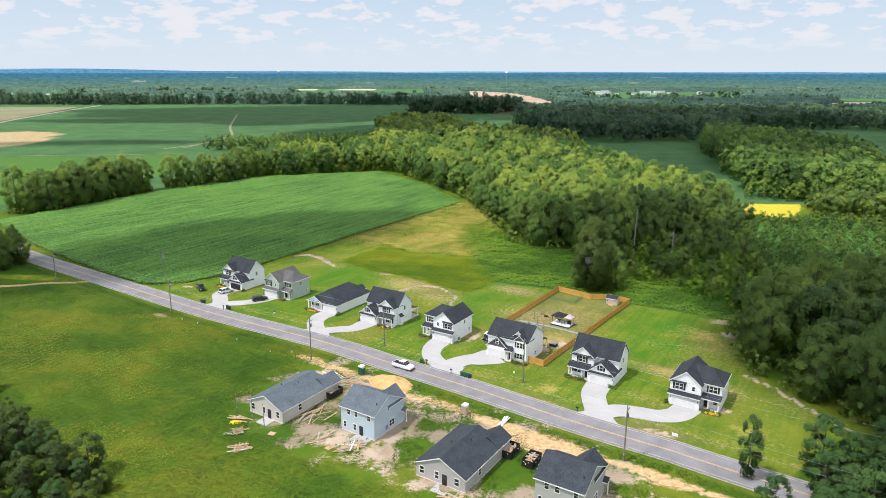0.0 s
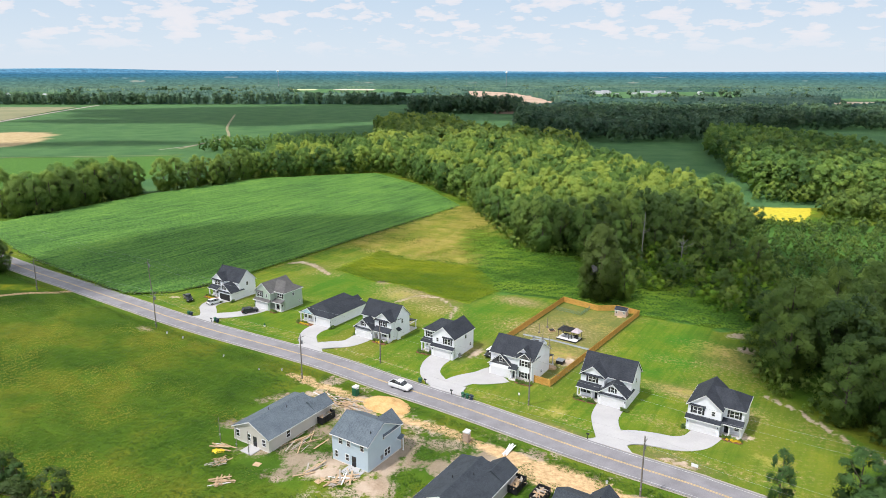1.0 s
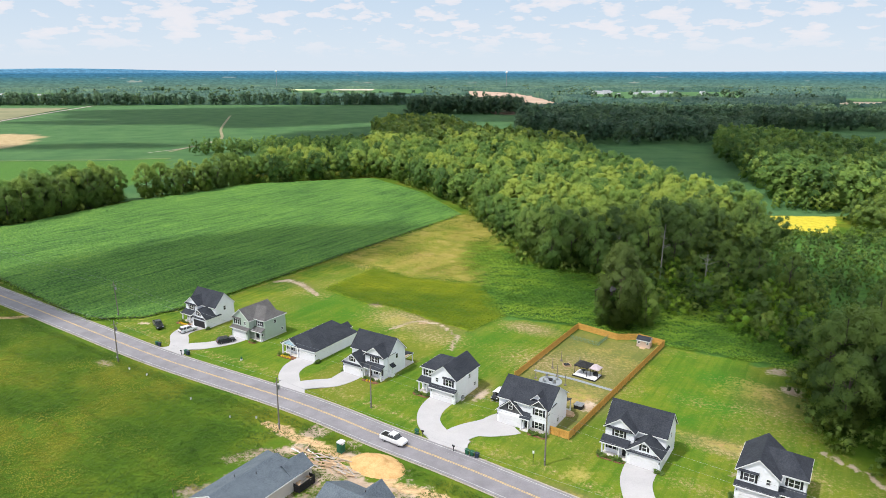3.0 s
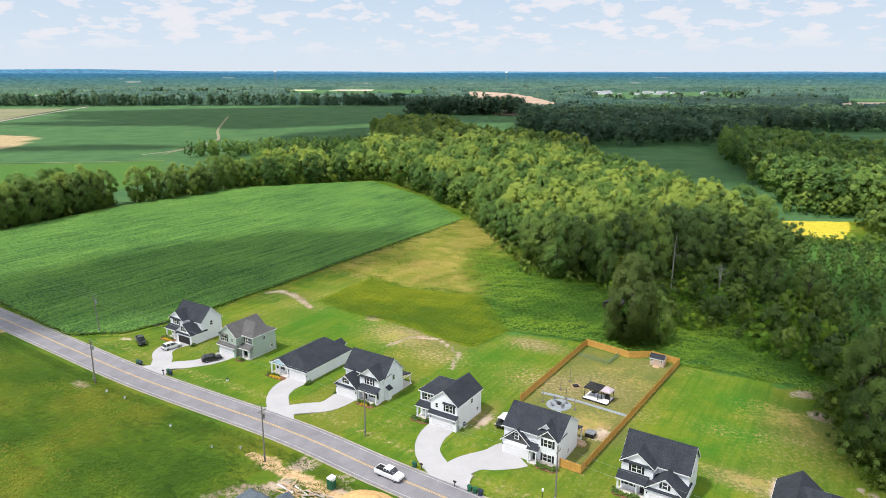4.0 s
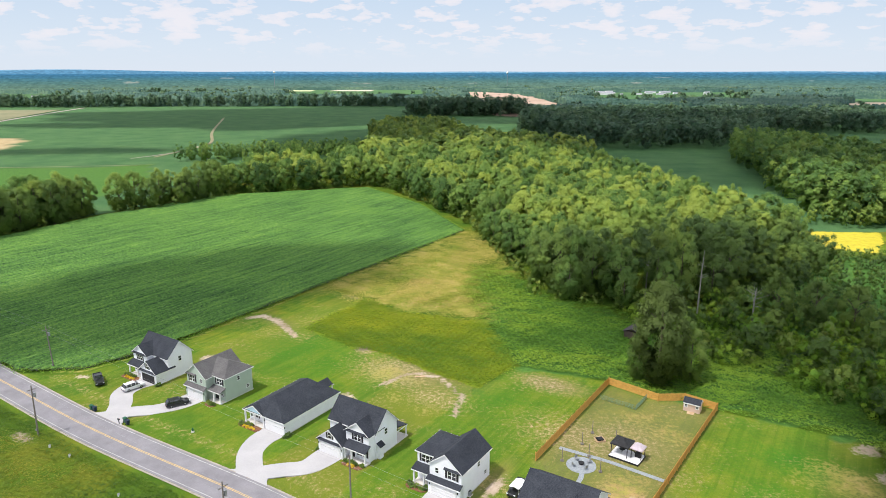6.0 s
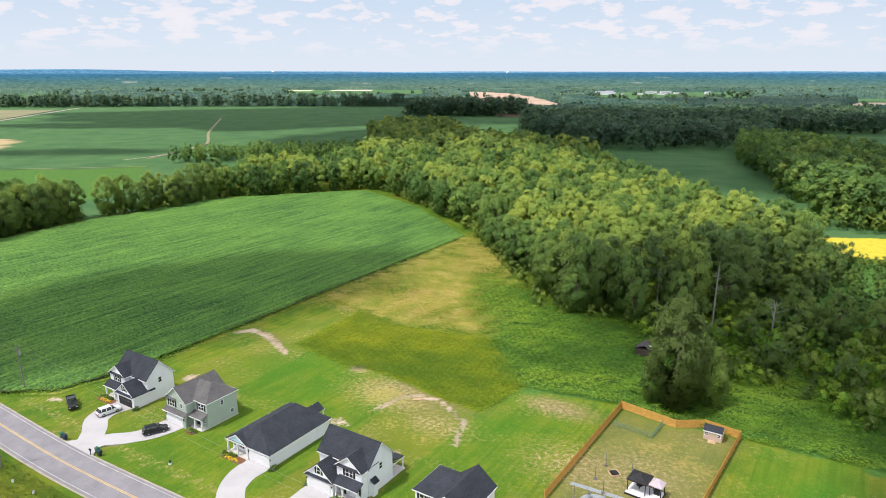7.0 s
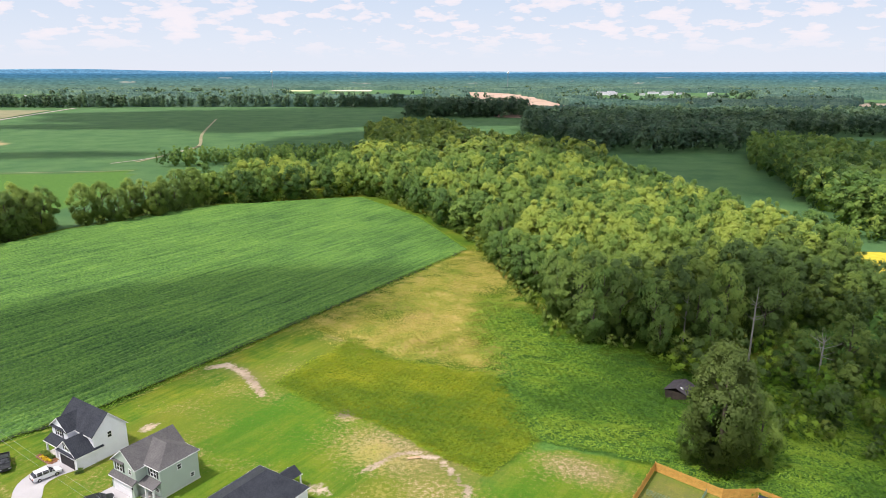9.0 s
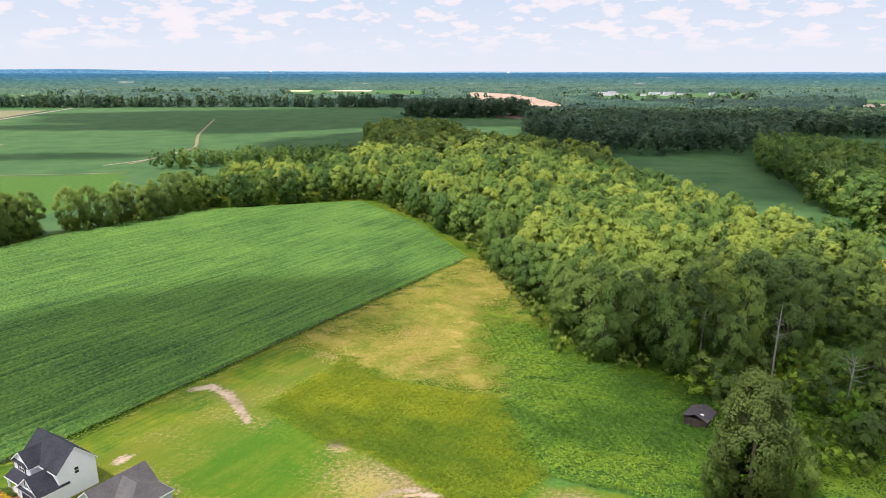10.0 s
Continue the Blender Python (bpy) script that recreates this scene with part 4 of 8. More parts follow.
def plant_rows():
    rs = np.random.RandomState(91)
    for poly, sp, lo, hi, protos, group in ((HEDGE_WEST, 7.5, 18, 25, DARK + BROAD[:1], "hedgerow trees"), (HEDGE_GAPPED, 8.5, 17, 23, DARK, "hedgerow trees"),
                                            (CORNER_WEST, 7.0, 11, 16, DARK, "trees at the road corner")):
        for x, y in spots(poly, sp, 14):
            plant(protos, x, y, rs.uniform(lo, hi), rs.uniform(0.85, 1.05), rs, group)
    for x, y in spots(PINES_SW, 5.0, 15):
        plant(YOUNG if rs.rand() < 0.75 else PINES, x, y, rs.uniform(5, 9), 1.1, rs, "young trees in the meadow")
    for x, y in spots(PINES_SE, 6.0, 16):
        plant(PINES, x, y, rs.uniform(8, 13), 1.2, rs, "pines beside the road")
    plant(PINES, 54.3, 105.2, 13.0, 0.68, rs, "pines beside the road")
    for x, y, h in ((55, 215.5, 17), (57, 211, 14), (45.5, 213, 12)):
        plant(NEAR_DARK, x, y, h, 0.85, rs, "trees behind the fenced yard")


plant_rows()


# far woods: pine blocks and mixed canopy out to the distance
def far_places():
    rs = np.random.RandomState(41)
    pine_block = [(92, 858), (130, 690), (200, 700), (300, 700), (372, 842), (520, 850), (760, 720), (1000, 780), (900, 1010), (400, 1130), (120, 1080)]
    copse = [(-60, 1190), (135, 1180), (150, 1280), (-60, 1320)]
    belt = [(-1300, 1475), (-735, 1490), (-477, 1520), (-80, 1500), (-80, 1570), (-1300, 1570)]
    pines = with_height(spots(pine_block, 14, 31), 17, 24, 32) + with_height(spots(copse, 13, 33), 22, 29, 34) + with_height(spots(belt, 14, 35), 15, 27, 36)
    mixed = []
    # open land: from and to across (x over y), from and to in distance
    clear = ((0.035, 0.155, 1330, 2880), (-0.20, -0.03, 2080, 2880), (0.22, 0.40, 1950, 2880), (0.54, 0.74, 1400, 2300), (-0.64, -0.55, 1900, 2700), (0.44, 0.52, 1330, 1700))
    for k in range(1500):
        y = 1150 + 1850 * rs.rand() ** 0.75
        s = rs.uniform(-0.86, 0.86)
        x = s * y
        if y < 1650 and s < 0.07 and s * y < 150:
            continue
        if any(a < s < b and c < y < d for a, b, c, d in clear) and rs.rand() > 0.05:
            continue
        if y < 1200 and s < 0.7 or (s < 0.1 and y < 1400) or (-0.27 < s < -0.09 and y > 2500):
            continue
        mixed.append((x, y, rs.uniform(11, 19)))
    for k in range(500):
        y, s = rs.uniform(500, 1500), rs.choice((-1, 1))
        x = s * (rs.uniform(0.68, 0.95) * y + 30)
        if not (x < 0 and y < 1480 and x > -1000):
            mixed.append((x, y, rs.uniform(14, 22)))
    return pines, mixed


far_pines, far_mixed = far_places()
stuff_trees("far_woodland", far_pines, LEAF_FAR_HAZE, 13, 10, 1.1, 1.2, "dark pine plantation beyond the fields", 61, 0.34, True, low=0.12)
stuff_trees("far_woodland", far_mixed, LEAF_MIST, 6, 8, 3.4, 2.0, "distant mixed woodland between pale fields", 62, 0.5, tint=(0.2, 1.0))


def canopy_material(t, b):
    co = world_co(t)
    stand, crown = noise_at(t, co, 0.0045, 3.0, 0.55), noise_at(t, co, 0.09, 4.0, 0.75)
    f = maths(t, "ADD", maths(t, "MULTIPLY", stand, 0.5), maths(t, "MULTIPLY", crown, 0.5))
    # tree tops in blue-green, with the haze of distance painted in
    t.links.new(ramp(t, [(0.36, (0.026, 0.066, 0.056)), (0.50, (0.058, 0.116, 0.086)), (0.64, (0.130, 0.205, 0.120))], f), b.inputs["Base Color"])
    b.inputs["Roughness"].default_value = 0.9
    b.inputs["Specular IOR Level"].default_value = 0.1


def far_canopy():
    """Unbroken far woods: a rough roof of tree tops, with gaps where the fields lie."""
    rs = np.random.RandomState(47)
    across = np.linspace(-0.9, 0.9, 1050)
    deep = np.concatenate([np.arange(1240, 1700, 11.0), np.arange(1700, 2955, 17.0)])
    S, Y = np.meshgrid(across, deep)
    X = S * Y
    z = 12 + rs.uniform(-1.2, 1.2, X.shape) + (3.2 * fbm(X.ravel(), Y.ravel(), 160, 48) + 2.6 * fbm(X.ravel(), Y.ravel(), 17, 52)).reshape(X.shape)
    open_land = fbm(X.ravel(), Y.ravel() * 2.2, 420, 49).reshape(X.shape) > 0.5
    rough = S + 0.012 * fbm(X.ravel(), Y.ravel(), 260, 51).reshape(X.shape)
    for a, b, c, d in ((-0.22, -0.02, 1950, 2900), (0.21, 0.44, 1640, 2500), (0.56, 0.78, 1340, 1900), (-0.66, -0.52, 1720, 2400), (0.0, 0.12, 1150, 1420), (-0.42, -0.3, 2250, 2900)):
        open_land |= (rough > a) & (rough < b) & (Y > c) & (Y < d)
    open_land |= (rough > 0.033) & (rough < 0.165) & (Y > 1300) & (Y < np.interp(S, [0.035, 0.10, 0.157], [2700, 2350, 1690]))
    open_land |= (X < 150) & (Y < 1545)
    open_land |= Y < 1240 + 120 * fbm(X.ravel(), Y.ravel(), 300, 50).reshape(X.shape)
    z = np.where(open_land, -2.0, z)
    ny, nx = X.shape
    i = np.arange(ny * nx).reshape(ny, nx)
    f = np.stack([i[:-1, :-1], i[:-1, 1:], i[1:, 1:], i[1:, :-1]], -1)
    keep = ~(open_land[:-1, :-1] & open_land[1:, 1:] & open_land[1:, :-1] & open_land[:-1, 1:])
    me = mesh_from("far_canopy", np.stack([X.ravel(), Y.ravel(), z.ravel()], 1).tolist(), f[keep].tolist(), material("hazy_canopy_leaves", canopy_material))
    tagged(new("far_canopy", me), "distant mixed woodland reaching to the horizon", "woodland", kind="stuff")


far_canopy()


# ---------------------------------------------------------------- house materials
def siding(name, colour, lap=0.17):
    def make(t, b):
        co = obj_co(t)
        sep = t.nodes.new("ShaderNodeSeparateXYZ")
        t.links.new(co, sep.inputs[0])
        saw = maths(t, "FRACT", maths(t, "DIVIDE", sep.outputs[2], lap))
        n = noise_at(t, co, 0.6, 4.0, 0.6)
        dull = tuple(c * 0.95 for c in colour)
        col = mixc(t, ramp(t, [(0.35, 0.0), (0.65, 1.0)], n), dull, colour)
        # shade under each overlapping board painted in as a thin dark line
        col = mixc(t, ramp(t, [(0.86, 0.0), (0.95, 0.18)], saw), col, tuple(c * 0.5 for c in colour))
        t.links.new(col, b.inputs["Base Color"])
        b.inputs["Roughness"].default_value = 0.55
        bump(t, b, saw, 0.6, 0.02)
    return material(name, make)


def shingles(name, dark, light):
    def make(t, b):
        co = obj_co(t)
        sep = t.nodes.new("ShaderNodeSeparateXYZ")
        t.links.new(co, sep.inputs[0])
        course = maths(t, "FRACT", maths(t, "DIVIDE", sep.outputs[2], 0.11))
        n1, n2 = noise_at(t, co, 0.5, 3.0), noise_at(t, co, 4.5, 2.0, 0.7)
        f = maths(t, "ADD", maths(t, "MULTIPLY", n1, 0.35), maths(t, "MULTIPLY", n2, 0.65))
        col = ramp(t, [(0.36, dark), (0.64, light)], f)
        t.links.new(mixc(t, ramp(t, [(0.8, 0.0), (0.95, 0.35)], course), col, tuple(c * 0.5 for c in dark)), b.inputs["Base Color"])
        b.inputs["Roughness"].default_value = 0.9
        bump(t, b, maths(t, "ADD", course, n2), 0.7, 0.03)
    return material(name, make)


WHITE = siding("white_siding", (0.865, 0.88, 0.925))
SAGE = siding("sage_siding", (0.43, 0.51, 0.44))
BLUE = siding("pale_blue_siding", (0.48, 0.575, 0.65))
TAN = siding("beige_siding", (0.57, 0.54, 0.49))
GREY = siding("warm_grey_siding", (0.43, 0.42, 0.41))
TRIM = speckled("white_trim", (0.74, 0.75, 0.76), (0.82, 0.82, 0.83), 0.8, 0.5)
SLATE = shingles("charcoal_shingles", (0.020, 0.024, 0.033), (0.050, 0.056, 0.070))
BROWN = shingles("grey_brown_shingles", (0.085, 0.082, 0.085), (0.150, 0.145, 0.145))
DUSTY = shingles("dusty_blue_shingles", (0.075, 0.095, 0.120), (0.145, 0.175, 0.205))
INKY = shingles("ink_blue_shingles", (0.025, 0.032, 0.042), (0.060, 0.070, 0.085))
SHUTTER = speckled("black_shutters", (0.012, 0.013, 0.016), (0.03, 0.03, 0.035), 1.0, 0.6)
DARK_GABLE = siding("charcoal_gable", (0.085, 0.088, 0.095), 0.3)
SKYBLUE = speckled("pale_blue_porch_gable", (0.35, 0.52, 0.62), (0.45, 0.62, 0.72), 1.0)
GARAGE = speckled("white_garage_door", (0.68, 0.68, 0.69), (0.76, 0.76, 0.77), 0.5, 0.5)
MULCH = speckled("brown_mulch", (0.12, 0.055, 0.03), (0.27, 0.13, 0.075), 2.0, 1.0, 0.8, 0.05)
SLAB = speckled("concrete_slab", (0.55, 0.52, 0.48), (0.68, 0.65, 0.61), 0.6)
METAL = speckled("grey_metal", (0.25, 0.26, 0.28), (0.42, 0.43, 0.45), 1.2, 0.45, metal=0.6)
BLACK = speckled("matt_black", (0.010, 0.010, 0.012), (0.03, 0.03, 0.033), 1.5, 0.6)


def glass_material(t, b):
    b.inputs["Base Color"].default_value = (0.02, 0.025, 0.03, 1)
    b.inputs["Roughness"].default_value = 0.06
    b.inputs["Specular IOR Level"].default_value = 0.7
    t.links.new(ramp(t, [(0.4, (0.012, 0.014, 0.018)), (0.6, (0.045, 0.05, 0.056))], noise_at(t, obj_co(t), 1.3)), b.inputs["Base Color"])


GLASS = material("window_glass", glass_material)


# ---------------------------------------------------------------- house parts
def share(name, mesh, parent, m, label=""):
    ob = new(name, mesh)
    ob.parent = parent
    ob.matrix_basis = m
    return tagged(ob, label) if label else ob


CACHE = {}


def cached(key, build, mat):
    if key not in CACHE:
        bm = build()
        me = bpy.data.meshes.new(str(key[0]))
        bm.normal_update()
        bm.to_mesh(me)
        bm.free()
        me.materials.append(mat)
        CACHE[key] = me
    return CACHE[key]


FACES = {"F": 0, "R": 90, "B": 180, "L": 270}


def lattice(xs, zs, hole, y0, y1):
    """One connected frame: the cells between xs and zs that are no holes, from y0 to y1 deep."""
    bm = bmesh.new()
    v = {(i, k, s): bm.verts.new((x, y, z)) for i, x in enumerate(xs) for k, z in enumerate(zs) for s, y in ((0, y0), (1, y1))}
    nx, nz = len(xs) - 1, len(zs) - 1

    def solid(i, k):
        return 0 <= i < nx and 0 <= k < nz and not hole(i, k)

    for i in range(nx):
        for k in range(nz):
            if not solid(i, k):
                continue
            for s in (0, 1):
                bm.faces.new([v[q] for q in ((i, k, s), (i + 1, k, s), (i + 1, k + 1, s), (i, k + 1, s))])
            for di, dk, a, b in ((-1, 0, (i, k), (i, k + 1)), (1, 0, (i + 1, k), (i + 1, k + 1)), (0, -1, (i, k), (i + 1, k)), (0, 1, (i, k + 1), (i + 1, k + 1))):
                if not solid(i + di, k + dk):
                    bm.faces.new([v[(*a, 0)], v[(*b, 0)], v[(*b, 1)], v[(*a, 1)]])
    bmesh.ops.recalc_face_normals(bm, faces=bm.faces[:])
    return bm


def window(parent, x, y, z, w=0.9, h=1.35, face="F", shutters=False, double=False):
    """A sash window centred at x, y with its sill at z."""
    m = pose(x, y, z, 0, 0, FACES[face])

    def frame_bm():
        e, d = 0.09, 0.07
        xs = [-w / 2 - e, -w / 2] + ([-0.06, 0.06] if double else []) + [w / 2, w / 2 + e]
        zs = [-e, 0, h / 2 - 0.03, h / 2 + 0.03, h, h + e]
        return lattice(xs, zs, lambda i, k: i % 2 == 1 and k % 2 == 1, -d, 0.02)

    ob = share("window", cached(("window", w, h, double), frame_bm, TRIM), parent, m)
    share("pane", cached(("pane", w, h), lambda: boxes((-w / 2, w / 2, -0.025, 0.0, 0, h)), GLASS), ob, Matrix())
    if shutters:
        for s in (-1, 1):
            share("shutter", cached(("shutter", h), lambda: boxes((-0.19, 0.19, -0.07, 0.0, -0.05, h + 0.05), (-0.14, 0.14, -0.09, -0.05, 0.08, h * 0.45), (-0.14, 0.14, -0.09, -0.05, h * 0.55, h - 0.08)), SHUTTER),
                  parent, m @ pose(s * (w / 2 + 0.32), 0, 0), "black shutter")
    return ob


def gable_walls(parent, x0, x1, y0, y1, ze, zr, mat, along="y", name="wall"):
    """Walls of one block with gable ends, ridge along x or y."""
    bm = bmesh.new()
    if along == "y":
        prism(bm, [(x0, -0.1), (x1, -0.1), (x1, ze), ((x0 + x1) / 2, zr), (x0, ze)], y0, y1, 1)
    else:
        prism(bm, [(y0, -0.1), (y1, -0.1), (y1, ze), ((y0 + y1) / 2, zr), (y0, ze)], x0, x1, 0)
    return part(name, bm, mat, parent)


def gable_roof(parent, x0, x1, y0, y1, ze, zr, mat, along="y", over=0.32, rake=0.3, trim_front=True, trim_back=True):
    """Two sloping slabs, with white rake boards at the open ends."""
    a0, a1, b0, b1 = (x0, x1, y0, y1) if along == "y" else (y0, y1, x0, x1)
    mid, half = (a0 + a1) / 2, (a1 - a0) / 2
    drop = over * (zr - ze) / half
    t = 0.16
    up = 0.07
    o = [(a0 - over, ze - drop + up), (mid, zr + up), (a1 + over, ze - drop + up), (a1 + over, ze - drop - t + up), (mid, zr - t + up), (a0 - over, ze - drop - t + up)]
    axis = 1 if along == "y" else 0
    bm = prism(bmesh.new(), o, b0 - rake, b1 + rake, axis)
    part("roof", bm, mat, parent)
    e = 0.0
    board = [(a0 - over - e, ze - drop + up - 0.05), (mid, zr + up - 0.05), (a1 + over + e, ze - drop + up - 0.05), (a1 + over + e, ze - drop - t + 0.0), (mid, zr - t - 0.03), (a0 - over - e, ze - drop - t + 0.0)]
    for on, w in ((trim_front, b0 - rake), (trim_back, b1 + rake)):
        if on:
            part("rake_board", prism(bmesh.new(), board, w - 0.022, w + 0.022, axis), TRIM, parent)
    for s in (a0 - over, a1 + over):
        gut = [(s - 0.05, ze - drop + up - 0.05), (s + 0.05, ze - drop + up - 0.05), (s + 0.05, ze - drop - t), (s - 0.05, ze - drop - t)]
        part("gutter", prism(bmesh.new(), gut, b0 - rake + 0.05, b1 + rake - 0.05, axis), TRIM, parent)


def hip_roof(parent, x0, x1, y0, y1, ze, zr, r0, r1, mat, along="y", over=0.32):
    """A hipped roof whose ridge runs from r0 to r1; an end at the wall stays a gable."""
    x0, x1, y0, y1 = x0 - over, x1 + over, y0 - over, y1 + over
    bm = bmesh.new()
    ring = [bm.verts.new((x, y, ze)) for x, y in ((x0, y0), (x1, y0), (x1, y1), (x0, y1))]
    low = [bm.verts.new((x, y, ze - 0.16)) for x, y in ((x0, y0), (x1, y0), (x1, y1), (x0, y1))]
    if along == "y":
        a, b = bm.verts.new(((x0 + x1) / 2, r0, zr)), bm.verts.new(((x0 + x1) / 2, r1, zr))
        tops = ((ring[0], ring[1], a), (ring[1], ring[2], b, a), (ring[2], ring[3], b), (ring[3], ring[0], a, b))
    else:
        a, b = bm.verts.new((r0, (y0 + y1) / 2, zr)), bm.verts.new((r1, (y0 + y1) / 2, zr))
        tops = ((ring[3], ring[0], a), (ring[0], ring[1], b, a), (ring[1], ring[2], b), (ring[2], ring[3], a, b))
    for f in tops:
        bm.faces.new(f)
    for i in range(4):
        j = (i + 1) % 4
        bm.faces.new((low[i], low[j], ring[j], ring[i]))
    bm.faces.new(low[::-1])
    part("roof", bm, mat, parent)
    part("fascia", boxes((x0 - 0.03, x1 + 0.03, y0 - 0.03, y0 + 0.03, ze - 0.2, ze - 0.01), (x0 - 0.03, x1 + 0.03, y1 - 0.03, y1 + 0.03, ze - 0.2, ze - 0.01),
                         (x0 - 0.03, x0 + 0.03, y0 + 0.03, y1 - 0.03, ze - 0.2, ze - 0.01), (x1 - 0.03, x1 + 0.03, y0 + 0.03, y1 - 0.03, ze - 0.2, ze - 0.01)), TRIM, parent)


def pent_roof(parent, x0, x1, y_low, y_high, z_low, z_high, mat, name="porch_roof"):
    bm = prism(bmesh.new(), [(y_low, z_low), (y_high, z_high), (y_high, z_high - 0.14), (y_low, z_low - 0.16)], x0, x1, 0)
    part(name, bm, mat, parent)
    part("fascia", boxes((x0 - 0.02, x1 + 0.02, y_low - 0.05, y_low - 0.004, z_low - 0.2, z_low - 0.01)), TRIM, parent)


def garage_door(parent, x, y, w=4.9, h=2.15):
    def bm():
        bs = []
        for r in range(4):
            z0 = r * h / 4
            bs.append((-w / 2, w / 2, -0.05, 0, z0 + 0.015, z0 + h / 4 - 0.015))
            for c in range(8):
                x0 = -w / 2 + c * w / 8
                bs.append((x0 + 0.06, x0 + w / 8 - 0.06, -0.075, -0.05, z0 + 0.09, z0 + h / 4 - 0.09))
        return boxes(*bs)
    share("garage_door", cached(("garage_door", w), bm, GARAGE), parent, pose(x, y - 0.03, 0.02), "white panelled garage door")
    part("door_casing", boxes((x - w / 2 - 0.14, x - w / 2, y - 0.09, y, 0, h + 0.14), (x + w / 2, x + w / 2 + 0.14, y - 0.09, y, 0, h + 0.14), (x - w / 2, x + w / 2, y - 0.09, y, h, h + 0.14)), TRIM, parent)
    for s in (-1, 1):
        part("wall_lamp", boxes((x + s * (w / 2 + 0.38) - 0.07, x + s * (w / 2 + 0.38) + 0.07, y - 0.16, y, 1.75, 2.05)), BLACK, parent, "small black wall lamp")


def front_door(parent, x, y, mat=None, face="F"):
    ob = share("front_door", cached(("front_door",), lambda: boxes((-0.48, 0.48, -0.06, 0.0, 0.02, 2.05), (-0.3, 0.3, -0.08, -0.06, 0.15, 0.85)), mat or SHUTTER), parent, pose(x, y, 0.15, 0, 0, FACES[face]), "dark panelled front door")
    share("door_pane", cached(("door_pane",), lambda: boxes((-0.3, 0.3, -0.08, -0.06, 1.0, 1.9)), GLASS), ob, Matrix())


def posts(parent, spots_, z0, z1, r=0.14):
    for x, y in spots_:
        part("porch_post", boxes((x - r, x + r, y - r, y + r, z0, z1), (x - r - 0.05, x + r + 0.05, y - r - 0.05, y + r + 0.05, z0, z0 + 0.2), (x - r - 0.05, x + r + 0.05, y - r - 0.05, y + r + 0.05, z1 - 0.15, z1)), TRIM, parent)


def ac_unit(x, y, deg):
    o = thing("air_conditioner", pose(x, y, 0, 0, 0, deg), "grey outdoor air conditioning unit beside a house wall", "air conditioner", "air conditioners")
    part("pad", boxes((-0.55, 0.55, -0.55, 0.55, -0.08, 0.06)), SLAB, o)
    bm = boxes((-0.42, 0.42, -0.42, 0.42, 0.06, 0.85))
    bmesh.ops.bevel(bm, geom=bm.edges[:], offset=0.04, segments=1, affect="EDGES")
    part("casing", bm, METAL, o)
    part("fan_grille", cyl(bmesh.new(), 0, 0, 0.85, 0.9, 0.34, 0.3, 14), BLACK, o)


def mirror_x(w, flip):
    return (lambda a, b: (w - b, w - a)) if flip else (lambda a, b: (a, b))


def house_gabled(x, y, deg, wall, roof, label, flip=False, patio=False, block=6.4):
    """Two storeys: a deep front gable over the garage, a hipped wing and a porch beside it."""
    W = 10.3
    o = thing("house", pose(x, y, 0, 0, 0, deg), label, "house", "houses along the road")
    mx = mirror_x(W, flip)
    X = lambda a: W - a if flip else a
    g0, g1 = mx(0, block)
    part("garage_wall", boxes((g0, g1, 0, 1.2, -0.1, 2.95)), wall, o)
    gable_walls(o, g0, g1, 0.55, 10.2, 5.6, 8.15, wall)
    gable_roof(o, g0, g1, 0.55, 10.2, 5.6, 8.15, roof)
    w0, w1 = mx(block, W)
    part("wing_wall", boxes((w0 - 0.6, w1, 2.5, 10.05, -0.1, 5.55)) if flip is False else boxes((w0, w1 + 0.6, 2.5, 10.05, -0.1, 5.55)), wall, o)
    h0, h1 = mx(3.4, W)
    r0, r1 = mx(3.4, 7.4)
    hip_roof(o, h0, h1, 2.5, 10.05, 5.62, 7.95, r0, r1, roof, "x")
    a, b = mx(-0.25, block + 0.25)
    pent_roof(o, a, b, -0.45, 0.6, 2.75, 3.35, roof, "pent_roof")
    a, b = mx(block + 0.05, W + 0.2)
    pent_roof(o, a, b, 0.75, 2.5, 2.75, 3.4, roof)
    part("porch_slab", boxes((w0, w1, 0.95, 2.5, -0.1, 0.15)), SLAB, o)
    posts(o, [(X(W - 0.18), 1.12), (X(block + 1.6), 1.12)], 0.15, 2.62)
    part("eyebrow", prism(bmesh.new(), [(0.2, 5.42), (0.56, 5.62), (0.56, 5.36), (0.2, 5.3)], *mx(0.0, 3.4), 0), roof, o, "dark band of shingles across the gable")
    window(o, X(1.9), 0.55, 3.7, 1.6, 1.35, "F", True, True)
    window(o, X(4.9), 0.55, 4.0, 0.6, 0.9)
    window(o, X(8.5), 2.5, 3.75, 1.6, 1.35, "F", True, True)
    window(o, X(9.2), 2.5, 1.1, 0.8, 0.6)
    garage_door(o, X(3.2), 0.0)
    front_door(o, X(block + 0.95), 2.5)
    for s, xx in (("R", max(g1, w1)), ("L", min(g0, w0))):
        window(o, xx, 6.2, 3.9, 0.7, 0.9, s)
        window(o, xx, 8.6, 1.2, 0.7, 0.7, s)
    for xx in (1.8, 5.0, 8.2):
        window(o, X(xx), 10.2 if xx < block else 10.05, 3.7, 0.9, 1.35, "B")
        window(o, X(xx), 10.2 if xx < block else 10.05, 0.9, 0.9, 1.35, "B")
    part("foundation", boxes((-0.02 + min(g0, w0), 0.02 + max(g1, w1), 2.48, 10.22, -0.15, 0.16)), SLAB, o)
    return o


